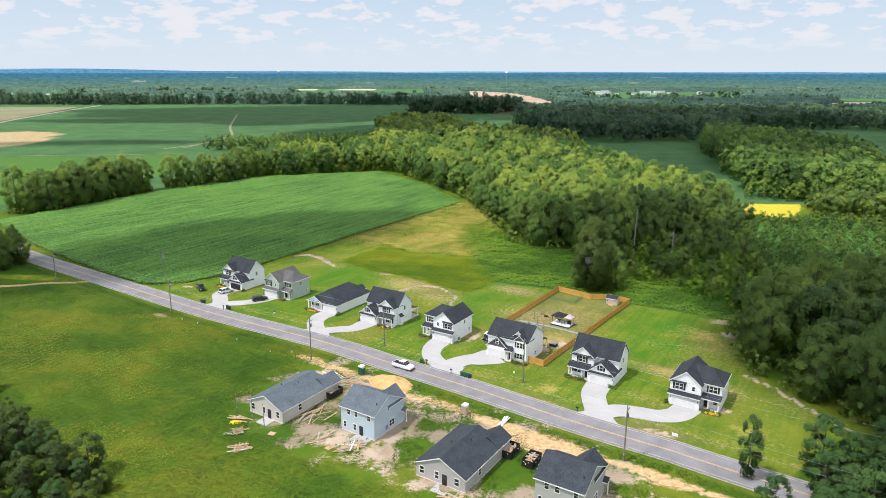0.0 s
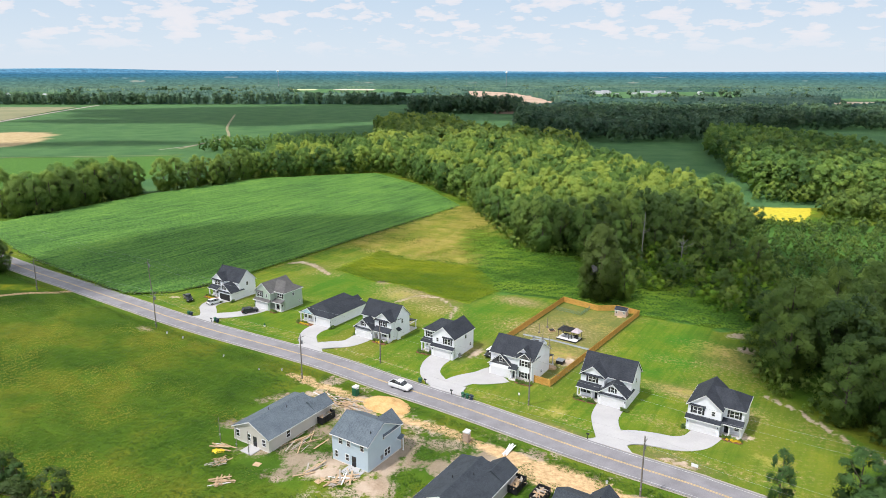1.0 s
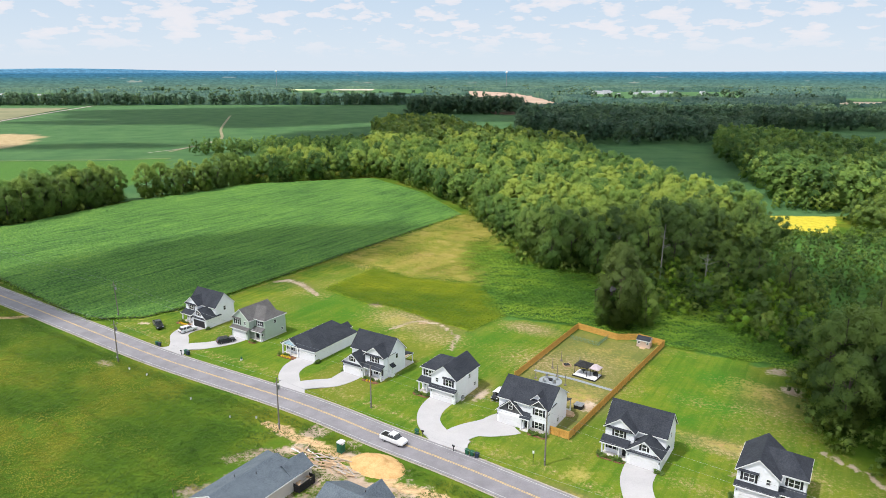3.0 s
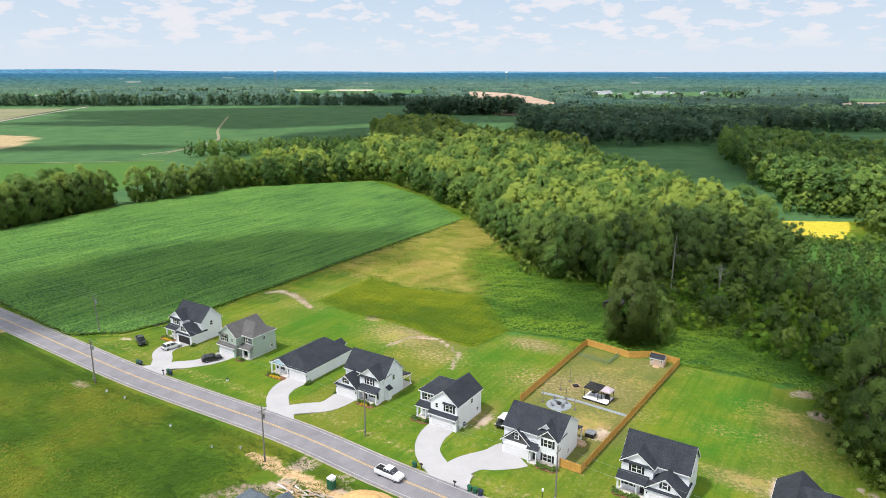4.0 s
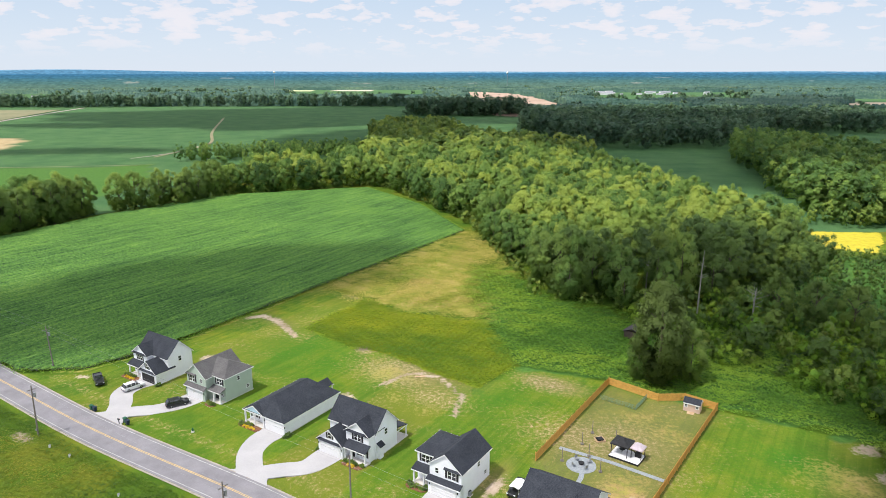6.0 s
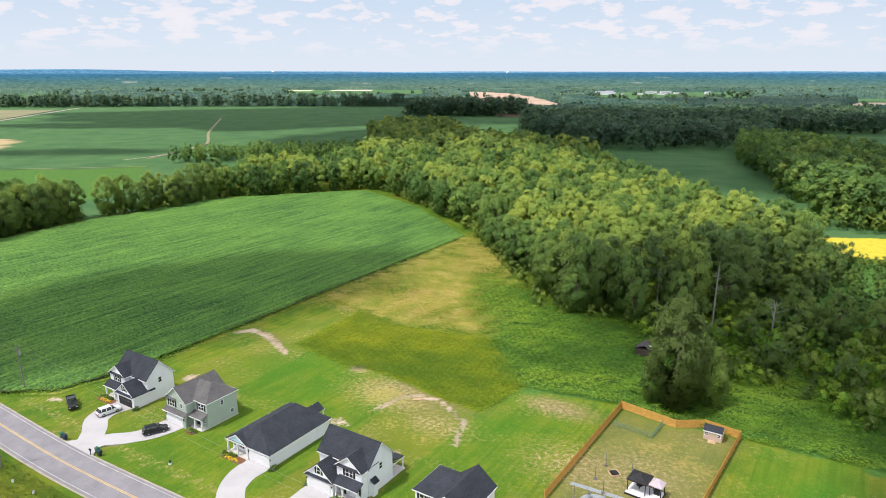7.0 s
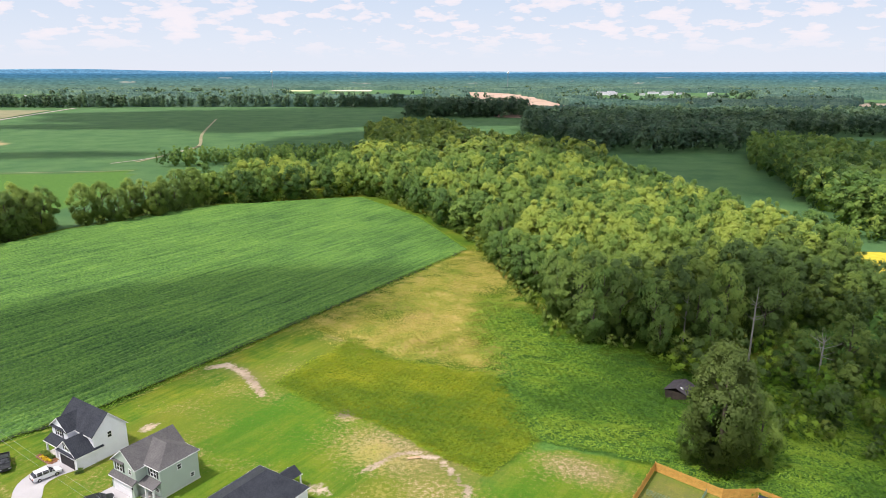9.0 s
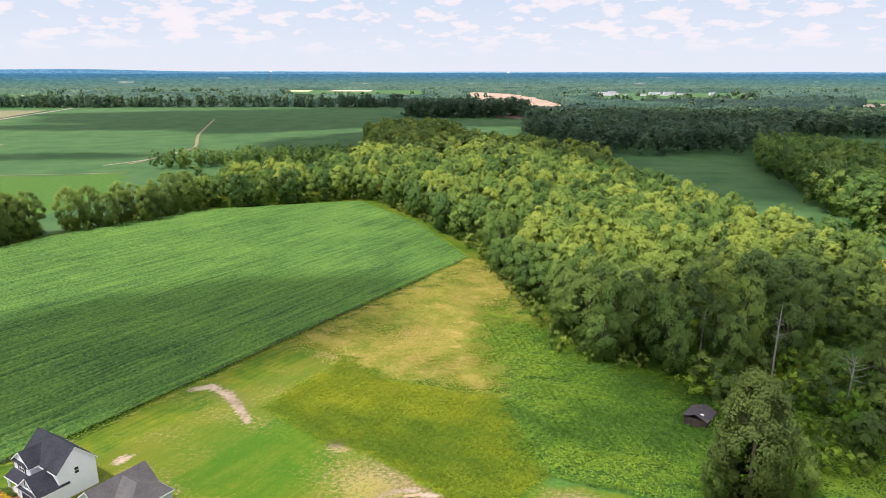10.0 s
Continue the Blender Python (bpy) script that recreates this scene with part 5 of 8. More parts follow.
def house_side_gabled(x, y, deg, wall, roof, label, flip=False, patio=False, open_garage=False, side_box=False):
    """Two storeys under a steep roof along the road; a gabled garage and a gabled bay over the porch in front."""
    W = 11.2
    o = thing("house", pose(x, y, 0, 0, 0, deg), label, "house", "houses along the road")
    mx = mirror_x(W, flip)
    X = lambda a: W - a if flip else a
    gable_walls(o, 0, W, 3.45, 10.0, 5.5, 8.85, wall, "x")
    gable_roof(o, 0, W, 3.45, 10.0, 5.5, 8.85, roof, "x")
    g0, g1 = mx(5.2, W)
    gable_walls(o, g0, g1, 0.0, 3.6, 3.0, 5.45, wall, name="garage_wall")
    gable_roof(o, g0, g1, 0.0, 4.9, 3.0, 5.45, roof, trim_back=False)
    d0, d1 = mx(0.25, 5.7)
    gable_walls(o, d0, d1, 1.8, 4.2, 5.55, 7.6, wall, name="bay_wall")
    gable_roof(o, d0, d1, 1.8, 5.9, 5.55, 7.6, roof, trim_back=False)
    p0, p1 = mx(-0.15, 5.15)
    pent_roof(o, p0, p1, 0.1, 1.8, 2.75, 3.65, roof)
    a, b = mx(0.0, 5.2)
    part("porch_slab", boxes((a, b, 0.35, 1.8, -0.1, 0.15)), SLAB, o)
    posts(o, [(X(0.2), 0.5), (X(3.4), 0.5), (X(4.95), 0.5)], 0.15, 2.62)
    part("eyebrow", prism(bmesh.new(), [(1.45, 5.4), (1.81, 5.65), (1.81, 5.36), (1.45, 5.28)], *mx(0.1, 5.85), 0), roof, o, "dark band of shingles across the gable")
    part("eyebrow", prism(bmesh.new(), [(-0.36, 2.78), (0.01, 3.05), (0.01, 2.74), (-0.36, 2.66)], *mx(5.0, W + 0.2), 0), roof, o, "dark band of shingles over the garage")
    window(o, X(2.9), 1.8, 3.85, 1.6, 1.3, "F", True, True)
    window(o, X(8.2), 0.0, 3.5, 0.75, 1.2, "F", True)
    window(o, X(1.8), 1.8, 0.95, 1.6, 1.35, "F", True, True)
    front_door(o, X(4.2), 1.8)
    if open_garage:
        # black sheet on the wall stands in for the shade inside the garage
        part("garage_opening", boxes((X(8.2) - 2.4, X(8.2) + 2.4, -0.02, 0.0, 0.02, 2.1)), BLACK, o, "black sheet standing for the shade inside the open garage")
        part("door_casing", boxes((X(8.2) - 2.55, X(8.2) - 2.4, -0.09, 0, 0, 2.25), (X(8.2) + 2.4, X(8.2) + 2.55, -0.09, 0, 0, 2.25), (X(8.2) - 2.4, X(8.2) + 2.4, -0.09, 0, 2.1, 2.25)), TRIM, o)
    else:
        garage_door(o, X(8.2), 0.0)
    window(o, W, 6.6, 3.9, 0.7, 1.1, "R")
    window(o, 0, 6.6, 3.9, 0.7, 1.1, "L")
    for xx in (2.0, 5.6, 9.2):
        window(o, xx, 10.0, 3.6, 0.9, 1.35, "B")
        window(o, xx, 10.0, 0.9, 0.9, 1.35, "B")
    if patio:
        part("patio_roof", prism(bmesh.new(), [(9.9, 3.5), (13.6, 2.6), (13.6, 2.45), (9.9, 3.3)], W - 4.3, W - 0.1, 0), roof, o)
        part("patio_fascia", boxes((W - 4.35, W - 0.05, 13.55, 13.62, 2.35, 2.58), (W - 0.1, W - 0.04, 10.1, 13.5, 2.35, 2.55)), TRIM, o)
        posts(o, [(W - 0.3, 13.4), (W - 4.1, 13.4)], 0.15, 2.45, 0.1)
        part("patio_slab", boxes((W - 4.3, W, 10.0, 13.7, -0.1, 0.14)), SLAB, o)
    if side_box:
        part("side_roof", prism(bmesh.new(), [(W, 3.25), (W + 0.9, 2.6), (W + 0.9, 2.48), (W, 3.1)], 3.7, 5.2, 1), roof, o)
        part("bay_window_box", boxes((W, W + 0.6, 3.85, 5.05, -0.05, 2.55)), wall, o)
    part("foundation", boxes((-0.03, W + 0.03, 3.42, 10.03, -0.15, 0.16)), SLAB, o)
    return o


def house_dark_gable(x, y, deg):
    """White house with dark grey gables, a bay and a small entry porch."""
    W = 11.2
    o = thing("house", pose(x, y, 0, 0, 0, deg), "white two-storey house with dark grey gables beside a fenced yard", "house", "houses along the road")
    gable_walls(o, 0, W, 0.7, 9.7, 5.6, 8.55, WHITE, "x")
    gable_roof(o, 0, W, 0.7, 9.7, 5.6, 8.55, SLATE, "x")
    part("garage_wall", boxes((0, 6.1, 0, 0.8, -0.1, 3.0)), WHITE, o)
    part("gable_face", prism(bmesh.new(), [(0, 3.0), (6.1, 3.0), (3.05, 5.75)], 0.0, 0.9, 1), DARK_GABLE, o, "dark grey boarded gable")
    gable_roof(o, 0, 6.1, 0.0, 2.4, 3.0, 5.75, SLATE, trim_back=False)
    part("bay_wall", boxes((7.4, 11.0, 0.25, 1.0, -0.1, 5.6)), WHITE, o)
    part("gable_face", prism(bmesh.new(), [(7.4, 5.6), (11.0, 5.6), (9.2, 7.2)], 0.25, 3.0, 1), DARK_GABLE, o, "dark grey boarded gable")
    gable_roof(o, 7.4, 11.0, 0.25, 4.0, 5.6, 7.2, SLATE, trim_back=False)
    part("dormer_face", prism(bmesh.new(), [(7.0, 6.5), (9.6, 6.5), (8.3, 7.75)], 1.5, 3.4, 1), WHITE, o)
    gable_roof(o, 7.0, 9.6, 1.5, 4.4, 6.5, 7.75, SLATE, trim_back=False, over=0.2)
    pent_roof(o, 5.4, 7.7, -0.9, 0.7, 2.85, 3.6, SLATE)
    part("porch_slab", boxes((5.6, 7.4, -0.75, 0.7, -0.1, 0.15)), SLAB, o)
    posts(o, [(5.75, -0.6), (7.3, -0.6)], 0.15, 2.7, 0.12)
    window(o, 3.05, 0.0, 3.7, 0.7, 1.25, "F", True)
    window(o, 9.2, 0.25, 3.85, 1.6, 1.35, "F", True, True)
    window(o, 9.2, 0.25, 0.95, 1.6, 1.35, "F", True, True)
    garage_door(o, 3.0, 0.0)
    front_door(o, 6.5, 0.7)
    window(o, W, 5.2, 1.0, 0.7, 0.7, "R")
    for xx in (2.0, 5.6, 9.2):
        window(o, xx, 9.7, 3.7, 0.9, 1.35, "B")
    part("patio_roof", prism(bmesh.new(), [(9.6, 3.5), (12.8, 2.7), (12.8, 2.55), (9.6, 3.3)], 7.6, 11.1, 0), SLATE, o)
    posts(o, [(7.8, 12.6), (10.9, 12.6)], 0.1, 2.6, 0.1)
    part("patio_slab", boxes((7.6, 11.1, 9.7, 12.8, -0.1, 0.12)), SLAB, o)
    part("stone_base", boxes((7.38, 11.02, 0.2, 0.26, 0, 0.9)), SLAB, o)
    part("foundation", boxes((-0.03, W + 0.03, 0.68, 9.73, -0.15, 0.16)), SLAB, o)
    return o


def house_ranch(x, y, deg):
    W = 11.4
    o = thing("house", pose(x, y, 0, 0, 0, deg), "long white one-storey house with a charcoal hipped roof", "house", "houses along the road")
    part("wall", boxes((0, W, 1.2, 16.0, -0.1, 2.9), (5.9, W, 0, 1.3, -0.1, 2.88)), WHITE, o)
    hip_roof(o, 0, W, 0.0, 16.0, 2.9, 6.15, 3.2, 12.6, SLATE, "y")
    part("gable_face", prism(bmesh.new(), [(0.1, 2.85), (5.8, 2.85), (2.95, 4.45)], -0.25, 2.2, 1), SKYBLUE, o, "pale blue porch gable")
    gable_roof(o, 0.1, 5.8, -0.25, 3.6, 2.85, 4.45, SLATE, trim_back=False, over=0.25, rake=0.12)
    part("porch_beam", boxes((0.05, 5.85, -0.28, -0.02, 2.55, 2.84)), TRIM, o)
    posts(o, [(0.25, -0.12), (2.95, -0.12), (5.6, -0.12)], 0.15, 2.56)
    part("porch_slab", boxes((0, 5.85, -0.3, 1.2, -0.1, 0.15)), SLAB, o)
    window(o, 1.8, 1.2, 0.9, 1.6, 1.3, "F", True, True)
    front_door(o, 4.6, 1.2)
    garage_door(o, 8.7, 0.0)
    part("patio_roof", prism(bmesh.new(), [(4.2, 2.7), (7.6, 2.7), (5.9, 3.9)], 14.5, 18.6, 1), SLATE, o)
    part("patio_fascia", boxes((4.1, 7.7, 18.6, 18.66, 2.5, 2.72)), TRIM, o)
    posts(o, [(4.4, 18.4), (7.4, 18.4)], 0.1, 2.6, 0.1)
    part("patio_slab", boxes((4.2, 7.6, 16.0, 18.7, -0.1, 0.12)), SLAB, o)
    for yy in (5.0, 11.0):
        window(o, 0, yy, 1.0, 0.9, 1.2, "L")
    window(o, 2.0, 16.0, 0.9, 0.9, 1.3, "B")
    part("foundation", boxes((-0.03, W + 0.03, 1.3, 16.03, -0.15, 0.16)), SLAB, o)
    return o


def house_new_ranch(x, y, deg, wall, roof, label, W=9.8, D=16.4, zr=5.1):
    """Unfinished one-storey house seen from its back: gable at the back, low hips at the road."""
    o = thing("house", pose(x, y, 0, 0, 0, deg), label, "house", "houses under construction")
    gable_walls(o, 0, W, 0, D - 2.5, 2.9, zr, wall)
    part("front_wall", boxes((0.0, W, D - 2.6, D, -0.1, 2.88)), wall, o)
    gable_roof(o, 0, W, 0, D - 2.2, 2.9, zr, roof, trim_back=False)
    bm = bmesh.new()
    a = [bm.verts.new(p) for p in ((-0.32, D - 2.4, 2.84), (W + 0.32, D - 2.4, 2.84), (W + 0.32, D + 0.3, 2.84), (-0.32, D + 0.3, 2.84), (W / 2, D - 2.4, zr + 0.05))]
    for f in ((0, 1, 2, 3), (1, 2, 4), (2, 3, 4), (3, 0, 4), (0, 1, 4)):
        bm.faces.new([a[i] for i in f])
    bmesh.ops.recalc_face_normals(bm, faces=bm.faces[:])
    part("roof", bm, roof, o)
    gable_walls(o, W * 0.55, W, D - 1.0, D + 1.2, 2.9, 4.4, wall, name="garage_wall")
    gable_roof(o, W * 0.55, W, D - 3.4, D + 1.2, 2.9, 4.4, roof, trim_front=False)
    for xx, w in ((1.2, 0.9), (4.4, 0.75), (8.5, 0.9)):
        window(o, xx, 0, 0.95, w, 1.35, "F")
    front_door(o, 6.0, 0.0, TRIM)
    window(o, W, 5.0, 1.0, 0.9, 1.3, "R")
    part("patio_slab", boxes((4.6, 7.6, -2.6, 0, -0.1, 0.12)), CONCRETE, o)
    for k, (vx, vy) in enumerate(((W * 0.62, 8.5), (W * 0.36, 6.0))):
        part("vent_pipe", cyl(bmesh.new(), vx, vy, 3.6, zr - abs(vx - W / 2) * 0.4 + 0.45, 0.07), BLACK, o)
    part("foundation", boxes((-0.05, W + 0.05, -0.05, D + 0.05, -0.15, 0.2)), SLAB, o)
    return o


def house_new_two_storey(x, y, deg, wall, roof, label):
    """Unfinished two-storey house seen from its back."""
    W, D = 8.5, 9.6
    o = thing("house", pose(x, y, 0, 0, 0, deg), label, "house", "houses under construction")
    gable_walls(o, 0, W, 0, 9.2, 5.5, 8.0, wall, "x")
    gable_roof(o, 0, W, 0, 9.2, 5.5, 8.0, roof, "x")
    gable_walls(o, 3.8, W - 0.02, 4.6, 10.0, 5.5, 7.6, wall, name="front_bay")
    gable_roof(o, 3.8, W - 0.02, 4.6, 10.0, 5.5, 7.6, roof, trim_front=False)
    pent_roof(o, W - 0.1, W + 0.9, 8.6, 9.9, 2.75, 3.2, roof)
    posts(o, [(W + 0.75, 9.6)], 0, 2.6, 0.08)
    for xx, w in ((2.1, 0.75), (4.0, 0.75), (7.2, 0.75)):
        window(o, xx, 0, 3.9, w, 1.25, "F")
    for xx, w in ((1.0, 0.6), (3.6, 0.75)):
        window(o, xx, 0, 0.9, w, 1.25, "F")
    front_door(o, 5.2, 0.0, TRIM)
    window(o, W, 4.6, 4.6, 0.5, 0.8, "R")
    window(o, W, 5.6, 0.9, 1.6, 1.3, "R", False, True)
    part("meter_box", boxes((W, W + 0.15, 3.6, 4.2, 0.8, 1.6)), METAL, o)
    part("patio_slab", boxes((4.0, 7.8, -2.6, 0, -0.1, 0.12)), CONCRETE, o)
    for vx, vy, vz in ((6.2, 6.2, 7.6), (7.6, 2.0, 6.8)):
        part("vent_pipe", cyl(bmesh.new(), vx, vy, vz - 0.6, vz + 0.3, 0.07), BLACK, o)
    part("foundation", boxes((-0.05, W + 0.05, -0.05, 9.25, -0.15, 0.2)), SLAB, o)
    return o


house_gabled(49.3, 133.05, -33, WHITE, SLATE, "white two-storey house with a front gable and charcoal roof")
house_side_gabled(29.6, 146.4, -33, WHITE, SLATE, "white two-storey house with a steep charcoal roof beside the fence", side_box=False)
house_dark_gable(11.2, 159.0, -33)
house_gabled(-6.1, 171.6, -33, WHITE, SLATE, "white two-storey house with a porch and planting bed", flip=True)
house_side_gabled(-24.0, 182.7, -33, WHITE, SLATE, "white two-storey house with twin gables and a covered patio", flip=True, patio=True, side_box=True)
house_ranch(-41.2, 194.0, -33)
house_gabled(-57.7, 205.6, -33, SAGE, BROWN, "sage green two-storey house with a grey-brown roof")
house_side_gabled(-75.7, 216.3, -33, WHITE, SLATE, "white two-storey house with its garage open beside the crop field", open_garage=True)
house_new_ranch(-41.1, 129.3, -33, TAN, DUSTY, "unfinished beige one-storey house with a dusty blue roof")
house_new_two_storey(-20.5, 122.0, -33, BLUE, DUSTY, "unfinished pale blue two-storey house on bare soil")
house_new_ranch(-4.7, 105.9, -33, GREY, INKY, "unfinished grey one-storey house with a dark roof", 10.2, 15.3, 5.3)
house_new_two_storey(15.3, 97.3, -33, GREY, INKY, "unfinished grey two-storey house beside dark dumpsters")

# ---------------------------------------------------------------- driveways
def slab_mesh(o, line, half, z):
    v, f = ribbon(line, -half, half, z)
    n, m = len(v), len(line)
    v += [(x, y, -0.12) for x, y, _ in v]
    f += [(i, i + 1, n + i + 1, n + i) for i in range(m - 1)] + [(m + i, m + i + 1, n + m + i + 1, n + m + i) for i in range(m - 1)] + [(m - 1, 2 * m - 1, n + 2 * m - 1, n + m - 1)]
    ob = new("slab", mesh_from("slab", v, f, CONCRETE))
    for p in ob.data.polygons[:m - 1]:
        if p.normal.z < 0:
            p.flip()
    ob.parent = o


def driveway(road_at, branches, label):
    """Concrete: a flared apron at the road, then branches to the garages."""
    o = thing("driveway", Matrix(), label, "driveway", kind="structure")
    v = np.array([math.cos(radians(V_DEG)), math.sin(radians(V_DEG))])
    s = np.linspace(0, 1, 12)
    start = np.array(road_at, float)
    gap = near_line(start[:1], start[1:], [tuple(p) for p in ROAD])[0]
    start = start + v * (4.0 - gap)
    line = start[None] + v[None] * (s[:, None] * (5.0 + gap - 4.0))
    slab_mesh(o, line, 2.5 + 2.4 * (1 - s) ** 2.2, 0.064)
    for k, (pts, w0, w1) in enumerate(branches):
        line = smooth_line(pts, 0.9)
        s = np.linspace(0, 1, len(line))
        slab_mesh(o, line, w0 / 2 + (w1 - w0) / 2 * np.clip((s - 0.5) / 0.4, 0, 1), 0.068 + 0.004 * k)


driveway((-70.4, 194.6), [([(-69.4, 196.2), (-70.6, 201.5), (-72.4, 206.2), (-71.3, 210.4), (-68.2, 213.4)], 4.7, 5.8),
                          ([(-69.4, 196.2), (-66.6, 198.0), (-62.6, 198.7), (-58.4, 200.8), (-55.2, 204.4)], 4.4, 5.8)], "pale curved concrete driveway shared by two houses")
driveway((-35.7, 172.7), [([(-34.8, 174.3), (-36.0, 178.0), (-36.9, 182.0), (-36.2, 186.2), (-33.9, 189.9)], 4.8, 5.8),
                          ([(-34.8, 174.3), (-32.6, 175.4), (-29.4, 176.2), (-25.0, 177.2), (-21.4, 181.6)], 4.4, 5.8)], "pale curved concrete driveway with a grass island")
driveway((0.6, 148.3), [([(1.0, 150.6), (-1.6, 154.8), (-3.0, 159.4), (-2.3, 164.2), (-0.2, 168.4)], 4.8, 5.8),
                        ([(1.0, 150.6), (3.0, 153.6), (6.0, 155.6), (9.6, 156.4), (13.8, 158.2)], 5.6, 9.0)], "wide pale concrete driveway with a parking apron")
driveway((31.6, 125.6), [([(32.8, 126.9), (33.2, 130.7), (33.5, 134.9), (34.3, 138.3), (36.6, 142.7)], 5.4, 5.8),
                         ([(33.3, 128.5), (37.3, 129.7), (41.6, 128.8), (45.6, 127.3), (49.5, 127.9), (53.3, 131.2)], 5.2, 5.8)], "pale concrete driveway sweeping between two houses")


# ---------------------------------------------------------------- fenced yard
CEDAR = speckled("golden_pine_boards", (0.50, 0.26, 0.06), (0.70, 0.41, 0.11), 1.3, 0.8)
PLANK = speckled("pale_lumber", (0.40, 0.26, 0.15), (0.57, 0.42, 0.28), 1.1, 0.8)
GREYWOOD = speckled("grey_lumber", (0.30, 0.27, 0.24), (0.47, 0.43, 0.38), 1.1, 0.85)
DECK_W = speckled("pale_deck_boards", (0.62, 0.62, 0.63), (0.76, 0.76, 0.77), 1.0, 0.7)
SHED_P = siding("pinkish_shed_boards", (0.58, 0.44, 0.36), 0.25)
LILAC = speckled("lilac_canvas", (0.42, 0.36, 0.40), (0.55, 0.47, 0.52), 1.0, 0.9)
POLE_WOOD = speckled("weathered_pole", (0.13, 0.115, 0.10), (0.25, 0.225, 0.20), 1.4, 0.95)
GREEN_P = speckled("green_plastic", (0.012, 0.085, 0.045), (0.025, 0.13, 0.07), 1.5, 0.45)
BLUE_P = speckled("dark_blue_plastic", (0.015, 0.028, 0.05), (0.03, 0.045, 0.075), 1.5, 0.45)
WIRE_G = speckled("green_wire", (0.10, 0.19, 0.14), (0.17, 0.28, 0.21), 2.0, 0.6)
BLOOM = speckled("yellow_blossom", (0.62, 0.42, 0.02), (0.80, 0.60, 0.05), 2.0, 0.8)
PATIO_G = speckled("grey_blue_gravel", (0.21, 0.235, 0.26), (0.33, 0.36, 0.385), 3.0, 0.95, 0.5, 0.02)
YELLOW_P = speckled("yellow_plastic", (0.60, 0.42, 0.02), (0.78, 0.58, 0.04), 1.2, 0.5)
SAND = speckled("orange_sand", (0.48, 0.28, 0.11), (0.68, 0.45, 0.21), 0.7, 1.0, 0.7, 0.12)
PORTA_T = speckled("tan_plastic", (0.42, 0.30, 0.22), (0.52, 0.38, 0.29), 1.0, 0.5)
RUBBER = speckled("black_rubber", (0.008, 0.008, 0.009), (0.02, 0.02, 0.02), 2.0, 0.8)
CHROME = speckled("wheel_alloy", (0.35, 0.36, 0.38), (0.5, 0.5, 0.52), 2.0, 0.35, metal=0.8)


def car_paint(name, colour):
    def make(t, b):
        n = noise_at(t, obj_co(t), 1.4, 3.0)
        t.links.new(mixc(t, ramp(t, [(0.4, 0.0), (0.7, 0.5)], n), colour, tuple(c * 0.82 for c in colour)), b.inputs["Base Color"])
        b.inputs["Roughness"].default_value = 0.28
        b.inputs["Coat Weight"].default_value = 0.5
        b.inputs["Coat Roughness"].default_value = 0.08
    return material(name, make)


CAR_WHITE, CAR_BLACK = car_paint("white_car_paint", (0.74, 0.75, 0.77)), car_paint("black_car_paint", (0.018, 0.019, 0.023))
LIGHT_RED = speckled("red_lens", (0.30, 0.01, 0.01), (0.42, 0.02, 0.02), 2.0, 0.3)
LIGHT_CLEAR = speckled("clear_lens", (0.6, 0.62, 0.65), (0.75, 0.77, 0.8), 2.0, 0.2)


def panel_mesh(length):
    """A stretch of board fence: upright boards on rails."""
    def bm():
        n = max(2, int(length / 0.15))
        w = length / n
        bs = [(i * w + 0.008, (i + 1) * w - 0.008, -0.022 if i % 2 else -0.016, 0.0, 0.05, 1.83 + (0.015 if i % 3 == 0 else 0)) for i in range(n)]
        bs += [(0, length, 0.0, 0.05, z, z + 0.09) for z in (0.3, 0.95, 1.6)]
        return boxes(*bs)
    return cached(("panel", round(length, 2)), bm, CEDAR)


def board_fence(runs):
    o = thing("board_fence", Matrix(), "tall golden pine board fence round a back yard", "fence")
    post = cached(("fence_post",), lambda: boxes((-0.06, 0.06, -0.06, 0.06, -0.2, 1.92)), CEDAR)
    for line in runs:
        for (x0, y0), (x1, y1) in zip(line, line[1:]):
            d = math.hypot(x1 - x0, y1 - y0)
            n = max(1, round(d / 2.44))
            a = math.degrees(math.atan2(y1 - y0, x1 - x0))
            for i in range(n):
                m = pose(x0 + (x1 - x0) * i / n, y0 + (y1 - y0) * i / n, 0, 0, 0, a)
                share("fence_panel", panel_mesh(d / n), o, m)
                share("fence_post", post, o, m @ pose(0, 0.09, 0))
            share("fence_post", post, o, pose(x1, y1, 0, 0, 0, a))


board_fence([[(17.0, 178.8), (38.1, 210.3), (47.0, 202.2), (53.0, 202.3), (58.2, 197.8), (24.7, 151.6), (21.2, 154.0)]])


def shed(x, y, deg):
    o = thing("garden_shed", pose(x, y, 0, 0, 0, deg), "pinkish garden shed with a dark gable roof in the yard", "shed")
    gable_walls(o, 0, 3.4, 0, 2.3, 2.0, 2.75, SHED_P, "x")
    gable_roof(o, 0, 3.4, 0, 2.3, 2.0, 2.75, SLATE, "x", 0.15, 0.12)
    part("door", boxes((1.1, 2.3, -0.05, 0.0, 0.05, 1.85)), SHED_P, o)
    window(o, 0.55, 0.0, 1.0, 0.5, 0.6)
    window(o, 2.85, 0.0, 1.0, 0.5, 0.6)
    part("ramp", boxes((1.0, 2.4, -1.1, -0.05, -0.05, 0.1)), PLANK, o)


shed(51.1, 198.2, -33)


